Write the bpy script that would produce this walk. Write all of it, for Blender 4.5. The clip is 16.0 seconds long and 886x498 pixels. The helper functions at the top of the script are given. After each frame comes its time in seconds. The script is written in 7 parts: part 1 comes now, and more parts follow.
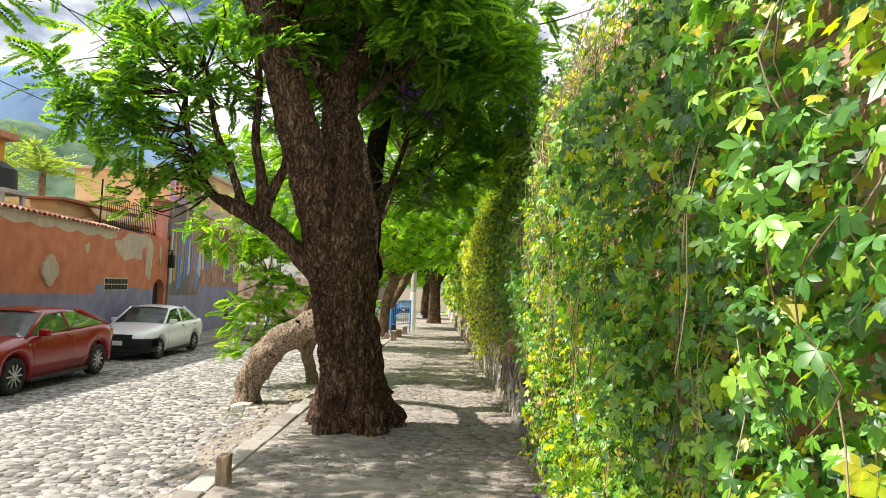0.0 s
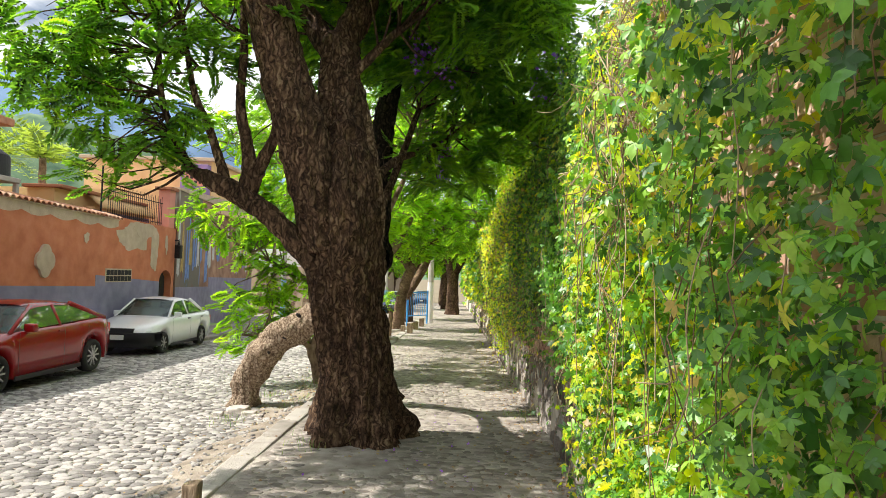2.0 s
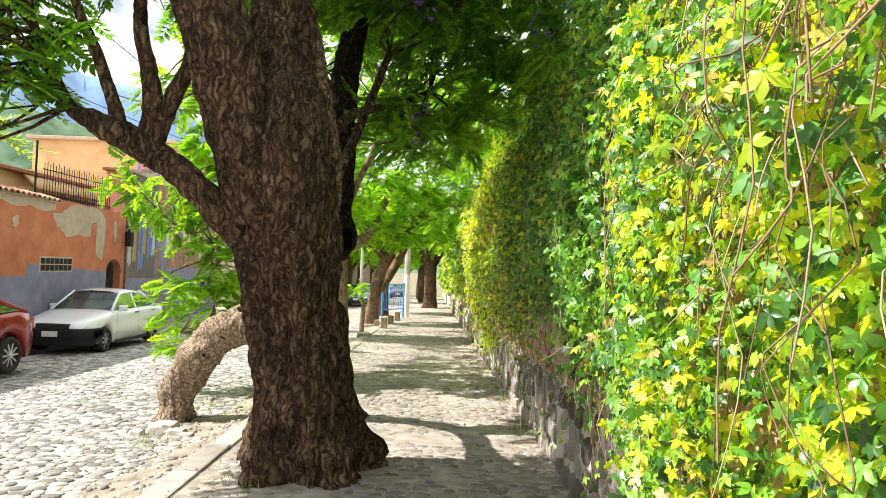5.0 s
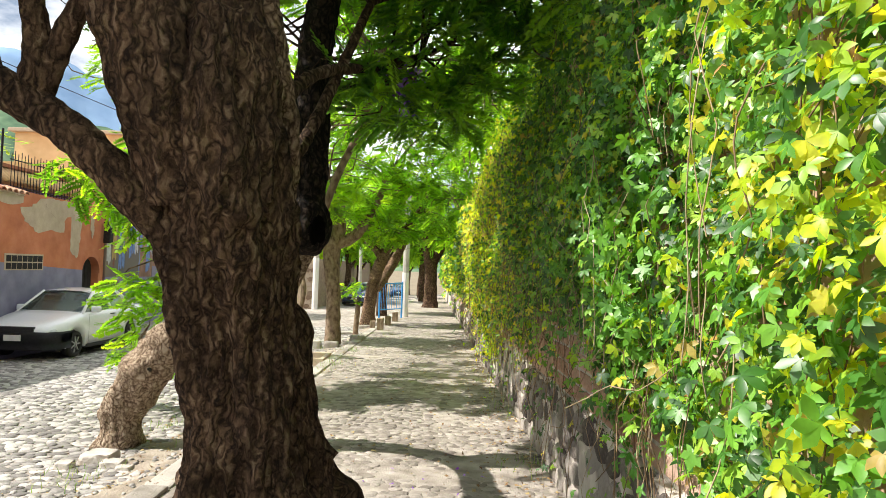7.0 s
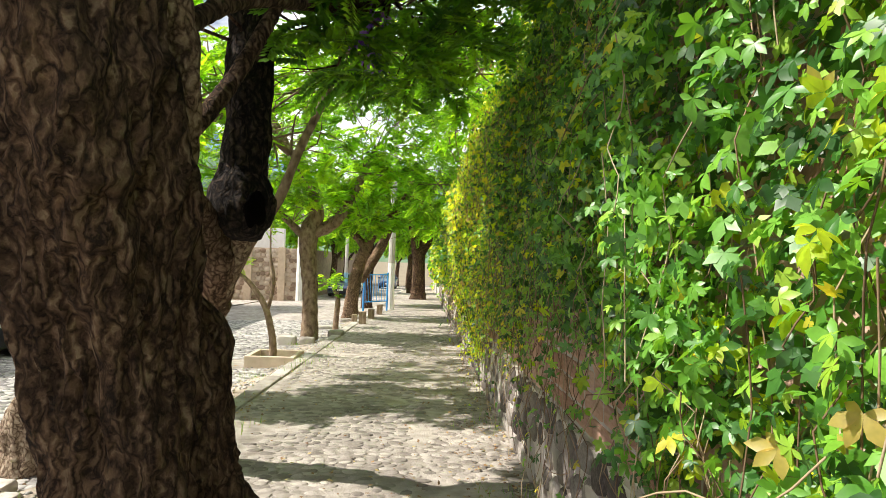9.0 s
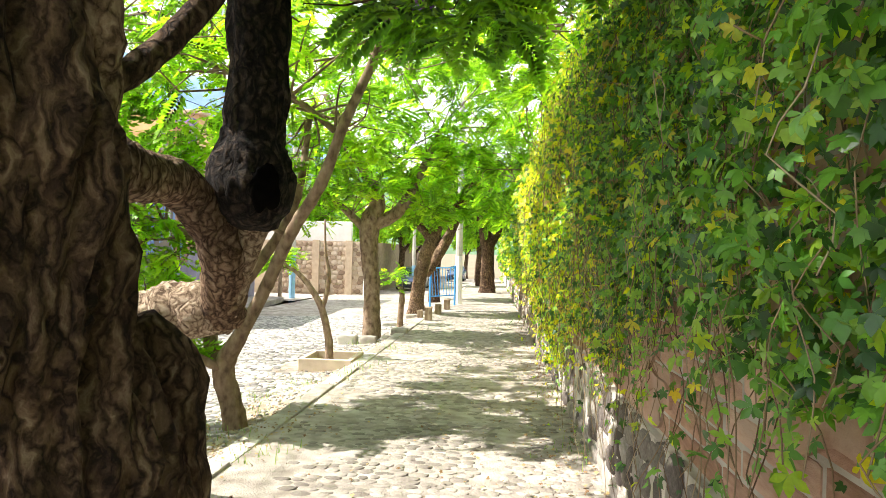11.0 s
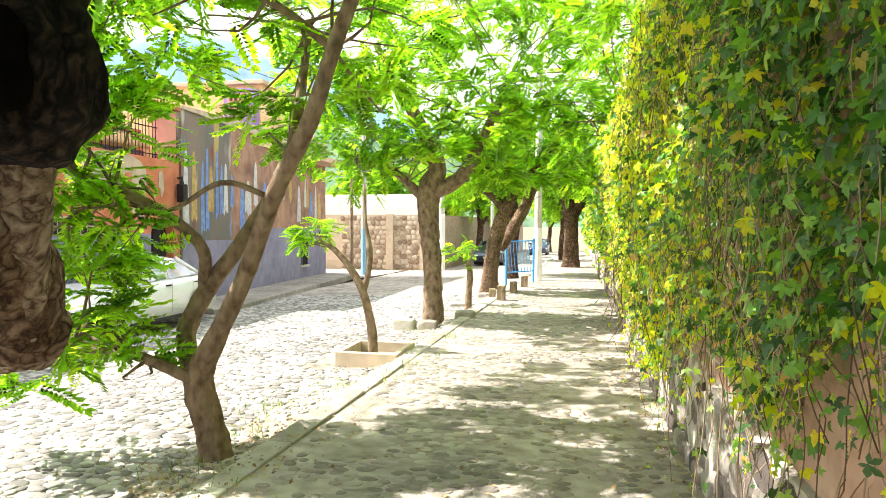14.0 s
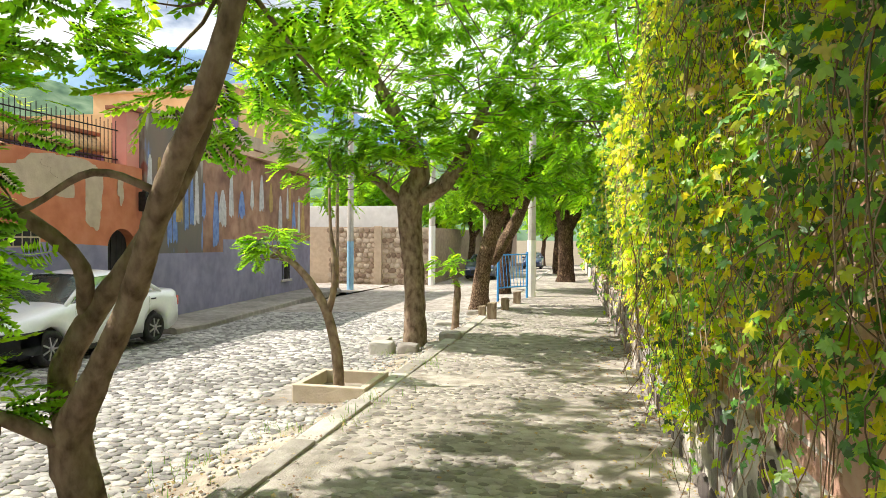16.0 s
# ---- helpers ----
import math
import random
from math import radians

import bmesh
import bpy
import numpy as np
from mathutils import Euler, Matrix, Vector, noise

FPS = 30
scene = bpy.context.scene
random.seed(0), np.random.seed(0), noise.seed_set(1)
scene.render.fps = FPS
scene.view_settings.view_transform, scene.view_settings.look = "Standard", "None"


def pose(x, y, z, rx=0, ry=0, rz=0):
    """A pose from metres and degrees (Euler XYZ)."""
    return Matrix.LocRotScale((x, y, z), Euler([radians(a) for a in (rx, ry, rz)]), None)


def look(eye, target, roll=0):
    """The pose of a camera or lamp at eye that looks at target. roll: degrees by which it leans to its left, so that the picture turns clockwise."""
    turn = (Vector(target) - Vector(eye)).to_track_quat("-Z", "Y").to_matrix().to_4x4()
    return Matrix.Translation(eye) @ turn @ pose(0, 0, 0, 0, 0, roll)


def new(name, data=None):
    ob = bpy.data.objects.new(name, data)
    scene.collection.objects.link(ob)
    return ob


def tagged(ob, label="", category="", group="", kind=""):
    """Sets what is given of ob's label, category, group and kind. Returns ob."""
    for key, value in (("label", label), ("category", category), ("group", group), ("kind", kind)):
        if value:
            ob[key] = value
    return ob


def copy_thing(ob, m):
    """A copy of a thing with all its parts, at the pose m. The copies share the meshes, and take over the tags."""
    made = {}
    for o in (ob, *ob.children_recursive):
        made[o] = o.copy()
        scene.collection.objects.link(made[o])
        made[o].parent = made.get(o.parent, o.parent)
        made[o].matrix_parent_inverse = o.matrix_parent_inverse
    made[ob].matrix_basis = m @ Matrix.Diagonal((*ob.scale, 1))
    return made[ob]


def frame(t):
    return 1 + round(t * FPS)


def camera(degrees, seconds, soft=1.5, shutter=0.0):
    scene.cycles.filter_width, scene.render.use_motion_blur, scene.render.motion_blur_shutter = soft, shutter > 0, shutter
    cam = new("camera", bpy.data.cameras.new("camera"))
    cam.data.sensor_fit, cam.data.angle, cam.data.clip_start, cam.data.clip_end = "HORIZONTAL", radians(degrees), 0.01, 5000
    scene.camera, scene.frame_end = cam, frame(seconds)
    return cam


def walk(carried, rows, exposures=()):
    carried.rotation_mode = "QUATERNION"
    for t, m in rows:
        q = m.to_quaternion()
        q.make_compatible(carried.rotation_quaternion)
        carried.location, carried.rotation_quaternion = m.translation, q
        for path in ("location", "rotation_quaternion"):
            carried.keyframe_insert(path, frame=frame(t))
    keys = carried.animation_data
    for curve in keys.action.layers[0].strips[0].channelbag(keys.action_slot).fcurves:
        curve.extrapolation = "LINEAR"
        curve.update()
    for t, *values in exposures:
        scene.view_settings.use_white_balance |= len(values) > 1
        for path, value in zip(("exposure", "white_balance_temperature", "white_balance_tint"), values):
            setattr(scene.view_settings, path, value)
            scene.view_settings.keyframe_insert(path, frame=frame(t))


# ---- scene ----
cam = camera(69.0, 16.0, soft=0.8)
METRES, EYE = 9.68, 1.65
ROWS = [
    (0.0, 0.0, 0.0, 0.0, -0.12, 3.33, -2.1),
    (0.5, 0.0038, 0.0301, -0.0044, 0.06, 3.68, -2.04),
    (1.0, 0.0126, 0.0611, -0.0034, 0.19, 3.64, -2.02),
    (1.5, 0.0092, 0.0885, -0.0061, 0.89, 2.95, -1.93),
    (2.0, 0.0005, 0.116, -0.0021, 1.49, 2.44, -1.82),
    (2.5, -0.0052, 0.1336, -0.0037, 1.17, 2.31, -1.83),
    (3.0, -0.0016, 0.1616, -0.0079, 0.21, 2.33, -1.95),
    (3.5, 0.003, 0.1921, -0.006, -0.33, 2.1, -2.02),
    (4.0, -0.002, 0.2246, -0.0082, -0.24, 1.81, -1.99),
    (4.5, -0.0064, 0.2519, -0.0059, -0.31, 1.86, -1.98),
    (5.0, -0.0015, 0.2855, -0.0116, -0.49, 1.93, -1.95),
    (7.5, 0.0109, 0.4415, -0.0122, -0.28, 1.65, -1.91),
    (8.0, 0.016, 0.4718, -0.0112, -1.34, 1.45, -1.99),
    (10.5, 0.0258, 0.6125, -0.0158, 1.83, 0.38, -1.71),
    (11.0, 0.0224, 0.6492, -0.0121, 5.01, 0.11, -1.38),
    (11.5, 0.0196, 0.6776, -0.0124, 7.71, -0.31, -1.02),
    (12.0, 0.0236, 0.7155, -0.016, 9.14, -0.78, -0.83),
    (12.5, 0.0275, 0.7512, -0.0133, 10.18, -1.47, -0.68),
    (13.0, 0.0263, 0.7844, -0.0131, 11.84, -2.17, -0.41),
    (13.5, 0.0273, 0.8147, -0.014, 12.94, -2.49, -0.28),
    (14.0, 0.0318, 0.8563, -0.018, 12.48, -2.31, -0.34),
    (14.5, 0.0306, 0.8919, -0.0169, 11.61, -2.09, -0.48),
    (15.0, 0.0239, 0.9278, -0.0166, 11.84, -1.98, -0.52),
    (15.5, 0.0207, 0.9554, -0.0163, 12.44, -1.69, -0.44),
    (16.0, 0.0227, 0.9876, -0.0217, 11.94, -1.12, -0.47),
]
EXPOSURES = [(0.0, 0.45), (2.0, 0.5), (3.5, 0.78), (5.0, 0.9), (8.0, 0.5), (10.5, 1.05), (12.5, 1.55), (14.0, 1.45), (16.0, 0.65)]
walk(cam, [(t, pose(0, 0, EYE) @ pose(METRES * x, METRES * y, METRES * z, 90 + pitch, roll, yaw)) for t, x, y, z, yaw, pitch, roll in ROWS], EXPOSURES)

# world and sun
SUN = Vector((-0.66, -0.08, 0.75)).normalized()
world = bpy.data.worlds.new("sky")
scene.world = world
world.use_nodes = True
wn, wl = world.node_tree.nodes, world.node_tree.links
wn.clear()
sky = wn.new("ShaderNodeTexSky")
sky.sky_type, sky.sun_disc = "NISHITA", False
sky.sun_elevation, sky.sun_rotation = math.asin(SUN.z), math.atan2(SUN.x, SUN.y)
sky.air_density, sky.dust_density, sky.ozone_density = 1.0, 1.2, 1.5
tc = wn.new("ShaderNodeTexCoord")
cmap = wn.new("ShaderNodeMapping")
cmap.inputs["Scale"].default_value = (1.0, 1.0, 2.2)
cloud = wn.new("ShaderNodeTexNoise")
cloud.inputs["Scale"].default_value, cloud.inputs["Detail"].default_value, cloud.inputs["Roughness"].default_value = 2.1, 8.0, 0.55
cramp = wn.new("ShaderNodeValToRGB")
cramp.color_ramp.elements[0].position, cramp.color_ramp.elements[1].position = 0.395, 0.485
cmix = wn.new("ShaderNodeMixRGB")
cmix.inputs["Color2"].default_value = (14.5, 14.7, 15.0, 1)
wbg = wn.new("ShaderNodeBackground")
wbg.inputs["Strength"].default_value = 0.068
wout = wn.new("ShaderNodeOutputWorld")
wl.new(tc.outputs["Generated"], cmap.inputs["Vector"])
wl.new(cmap.outputs["Vector"], cloud.inputs["Vector"])
wl.new(cloud.outputs["Fac"], cramp.inputs["Fac"])
wl.new(cramp.outputs["Color"], cmix.inputs["Fac"])
wl.new(sky.outputs["Color"], cmix.inputs["Color1"])
wl.new(cmix.outputs["Color"], wbg.inputs["Color"])
wl.new(wbg.outputs["Background"], wout.inputs["Surface"])
sun = new("sun", bpy.data.lights.new("sun", "SUN"))
sun.data.energy, sun.data.angle, sun.data.color = 5.0, radians(0.6), (1.0, 0.925, 0.84)
sun.matrix_world = look(SUN * 100, (0, 0, 0))

# ---- materials ----
def material(name, colors, scale=6.0, rough=0.85, bump=0.3, bump_scale=40.0, stretch=(1, 1, 1), metal=0.0, big=0.9, big_scale=0.7, island=0.0, obj=0.0, distort=0.0, spec=0.5, coat=0.0, bump_dist=0.02):
    """Noise-driven colours between two or three stops, stained at a larger scale, with fine relief."""
    m = bpy.data.materials.new(name)
    m.use_nodes = True
    n, l = m.node_tree.nodes, m.node_tree.links
    b = n["Principled BSDF"]
    co = n.new("ShaderNodeTexCoord")
    mp = n.new("ShaderNodeMapping")
    mp.inputs["Scale"].default_value = stretch
    l.new(co.outputs["Object"], mp.inputs["Vector"])
    fine = n.new("ShaderNodeTexNoise")
    fine.inputs["Scale"].default_value, fine.inputs["Detail"].default_value, fine.inputs["Distortion"].default_value = scale, 8, distort
    l.new(mp.outputs["Vector"], fine.inputs["Vector"])
    ramp = n.new("ShaderNodeValToRGB")
    els = ramp.color_ramp.elements
    while len(els) < len(colors):
        els.new(0.5)
    for i, c in enumerate(colors):
        els[i].position = 0.3 + 0.4 * i / max(1, len(colors) - 1)
        els[i].color = (*c, 1)
    fac = fine.outputs["Fac"]
    for amount, node, socket in ((island, "ShaderNodeNewGeometry", "Random Per Island"), (obj, "ShaderNodeObjectInfo", "Random")):
        if amount:
            r = n.new(node)
            mixed = n.new("ShaderNodeMix")
            mixed.inputs["Factor"].default_value = amount
            l.new(fac, mixed.inputs["A"])
            l.new(r.outputs[socket], mixed.inputs["B"])
            fac = mixed.outputs["Result"]
    l.new(fac, ramp.inputs["Fac"])
    stain = n.new("ShaderNodeTexNoise")
    stain.inputs["Scale"].default_value, stain.inputs["Detail"].default_value = big_scale, 5
    l.new(co.outputs["Object"], stain.inputs["Vector"])
    sr = n.new("ShaderNodeMapRange")
    sr.inputs["From Min"].default_value, sr.inputs["From Max"].default_value = 0.3, 0.7
    sr.inputs["To Min"].default_value, sr.inputs["To Max"].default_value = big, 2 - big
    l.new(stain.outputs["Fac"], sr.inputs["Value"])
    hs = n.new("ShaderNodeHueSaturation")
    l.new(ramp.outputs["Color"], hs.inputs["Color"])
    l.new(sr.outputs["Result"], hs.inputs["Value"])
    l.new(hs.outputs["Color"], b.inputs["Base Color"])
    b.inputs["Roughness"].default_value, b.inputs["Metallic"].default_value = rough, metal
    b.inputs["Specular IOR Level"].default_value, b.inputs["Coat Weight"].default_value = spec, coat
    if bump:
        bn = n.new("ShaderNodeTexNoise")
        bn.inputs["Scale"].default_value, bn.inputs["Detail"].default_value = bump_scale, 6
        l.new(mp.outputs["Vector"], bn.inputs["Vector"])
        bp = n.new("ShaderNodeBump")
        bp.inputs["Strength"].default_value, bp.inputs["Distance"].default_value = bump, bump_dist
        l.new(bn.outputs["Fac"], bp.inputs["Height"])
        l.new(bp.outputs["Normal"], b.inputs["Normal"])
    return m


def bark_material(name, colors, plates=11.0, stretch=(1.0, 1.0, 0.22), crack=0.22, bump_dist=0.05, patchy=0.75):
    """Furrowed bark: long plates parted by dark cracks, scaly on top, blotched at a larger scale."""
    m = bpy.data.materials.new(name)
    m.use_nodes = True
    n, l = m.node_tree.nodes, m.node_tree.links
    b = n["Principled BSDF"]
    co, mp = n.new("ShaderNodeTexCoord"), n.new("ShaderNodeMapping")
    mp.inputs["Scale"].default_value = stretch
    warp = n.new("ShaderNodeTexNoise")
    warp.inputs["Scale"].default_value, warp.inputs["Detail"].default_value = 9.0, 6
    l.new(co.outputs["Object"], warp.inputs["Vector"])
    add = n.new("ShaderNodeMixRGB")
    add.blend_type = "ADD"
    add.inputs["Fac"].default_value = 0.16
    l.new(co.outputs["Object"], add.inputs["Color1"])
    l.new(warp.outputs["Color"], add.inputs["Color2"])
    l.new(add.outputs["Color"], mp.inputs["Vector"])
    vo = n.new("ShaderNodeTexVoronoi")
    vo.feature = "DISTANCE_TO_EDGE"
    vo.inputs["Scale"].default_value = plates
    l.new(mp.outputs["Vector"], vo.inputs["Vector"])
    edge = n.new("ShaderNodeMapRange")
    edge.inputs["From Max"].default_value = crack
    l.new(vo.outputs["Distance"], edge.inputs["Value"])
    fine = n.new("ShaderNodeTexNoise")
    fine.inputs["Scale"].default_value, fine.inputs["Detail"].default_value, fine.inputs["Roughness"].default_value = 24.0, 10, 0.72
    l.new(mp.outputs["Vector"], fine.inputs["Vector"])
    height = n.new("ShaderNodeMix")
    height.inputs["Factor"].default_value = 0.74
    l.new(edge.outputs["Result"], height.inputs["A"])
    l.new(fine.outputs["Fac"], height.inputs["B"])
    ramp = n.new("ShaderNodeValToRGB")
    els = ramp.color_ramp.elements
    while len(els) < len(colors):
        els.new(0.5)
    for i, c in enumerate(colors):
        els[i].position = 0.34 + 0.4 * i / (len(colors) - 1)
        els[i].color = (*c, 1)
    l.new(height.outputs["Result"], ramp.inputs["Fac"])
    stain = n.new("ShaderNodeTexNoise")
    stain.inputs["Scale"].default_value, stain.inputs["Detail"].default_value = 2.3, 6
    l.new(co.outputs["Object"], stain.inputs["Vector"])
    sr = n.new("ShaderNodeMapRange")
    sr.inputs["From Min"].default_value, sr.inputs["From Max"].default_value = 0.3, 0.7
    sr.inputs["To Min"].default_value, sr.inputs["To Max"].default_value = patchy, 2 - patchy
    l.new(stain.outputs["Fac"], sr.inputs["Value"])
    hs = n.new("ShaderNodeHueSaturation")
    l.new(ramp.outputs["Color"], hs.inputs["Color"])
    l.new(sr.outputs["Result"], hs.inputs["Value"])
    l.new(hs.outputs["Color"], b.inputs["Base Color"])
    b.inputs["Roughness"].default_value, b.inputs["Specular IOR Level"].default_value = 0.92, 0.2
    bp = n.new("ShaderNodeBump")
    bp.inputs["Strength"].default_value, bp.inputs["Distance"].default_value = 1.0, bump_dist
    l.new(height.outputs["Result"], bp.inputs["Height"])
    l.new(bp.outputs["Normal"], b.inputs["Normal"])
    return m


def leaf_material(name, colors, through_light=0.45, gloss=0.35, patch=0.0, patch_colors=None, patch_scale=0.6, patch_at=0.55):
    """Leaves: colour by leaf, lit from behind through the blade; patch: where a share of them has yellowed."""
    m = bpy.data.materials.new(name)
    m.use_nodes = True
    n, l = m.node_tree.nodes, m.node_tree.links
    b, out = n["Principled BSDF"], n["Material Output"]

    def ramp_of(cols, source):
        ramp = n.new("ShaderNodeValToRGB")
        els = ramp.color_ramp.elements
        while len(els) < len(cols):
            els.new(0.5)
        for i, c in enumerate(cols):
            els[i].position = i / (len(cols) - 1)
            els[i].color = (*c, 1)
        l.new(source, ramp.inputs["Fac"])
        return ramp.outputs["Color"]
    geo, co = n.new("ShaderNodeNewGeometry"), n.new("ShaderNodeTexCoord")
    color = ramp_of(colors, geo.outputs["Random Per Island"])
    if patch:
        no = n.new("ShaderNodeTexNoise")
        no.inputs["Scale"].default_value, no.inputs["Detail"].default_value = patch_scale, 4
        l.new(co.outputs["Object"], no.inputs["Vector"])
        mr = n.new("ShaderNodeMapRange")
        mr.inputs["From Min"].default_value, mr.inputs["From Max"].default_value = patch_at - 0.07, patch_at + 0.1
        mr.inputs["To Max"].default_value = patch
        l.new(no.outputs["Fac"], mr.inputs["Value"])
        wn_ = n.new("ShaderNodeTexWhiteNoise")
        wn_.noise_dimensions = "1D"
        l.new(geo.outputs["Random Per Island"], wn_.inputs["W"])
        less = n.new("ShaderNodeMath")
        less.operation = "LESS_THAN"
        l.new(wn_.outputs["Value"], less.inputs[0])
        l.new(mr.outputs["Result"], less.inputs[1])
        mx = n.new("ShaderNodeMixRGB")
        l.new(less.outputs["Value"], mx.inputs["Fac"])
        l.new(color, mx.inputs["Color1"])
        l.new(ramp_of(patch_colors, geo.outputs["Random Per Island"]), mx.inputs["Color2"])
        color = mx.outputs["Color"]
    vein = n.new("ShaderNodeTexNoise")
    vein.inputs["Scale"].default_value = 60
    l.new(co.outputs["Object"], vein.inputs["Vector"])
    hs = n.new("ShaderNodeHueSaturation")
    vr = n.new("ShaderNodeMapRange")
    vr.inputs["To Min"].default_value, vr.inputs["To Max"].default_value = 0.75, 1.25
    l.new(vein.outputs["Fac"], vr.inputs["Value"])
    l.new(vr.outputs["Result"], hs.inputs["Value"])
    l.new(color, hs.inputs["Color"])
    l.new(hs.outputs["Color"], b.inputs["Base Color"])
    b.inputs["Roughness"].default_value, b.inputs["Specular IOR Level"].default_value = 0.45, gloss
    tr = n.new("ShaderNodeBsdfTranslucent")
    ht = n.new("ShaderNodeHueSaturation")
    ht.inputs["Saturation"].default_value, ht.inputs["Value"].default_value, ht.inputs["Hue"].default_value = 1.05, 2.9, 0.482
    l.new(hs.outputs["Color"], ht.inputs["Color"])
    l.new(ht.outputs["Color"], tr.inputs["Color"])
    mix = n.new("ShaderNodeMixShader")
    mix.inputs["Fac"].default_value = through_light
    l.new(b.outputs["BSDF"], mix.inputs[1])
    l.new(tr.outputs["BSDF"], mix.inputs[2])
    l.new(mix.outputs["Shader"], out.inputs["Surface"])
    return m


def glass_material(name, tint=(0.25, 0.32, 0.3), rough=0.02):
    m = bpy.data.materials.new(name)
    m.use_nodes = True
    b = m.node_tree.nodes["Principled BSDF"]
    b.inputs["Base Color"].default_value = (*tint, 1)
    b.inputs["Transmission Weight"].default_value, b.inputs["Roughness"].default_value, b.inputs["IOR"].default_value = 0.85, rough, 1.45
    return m


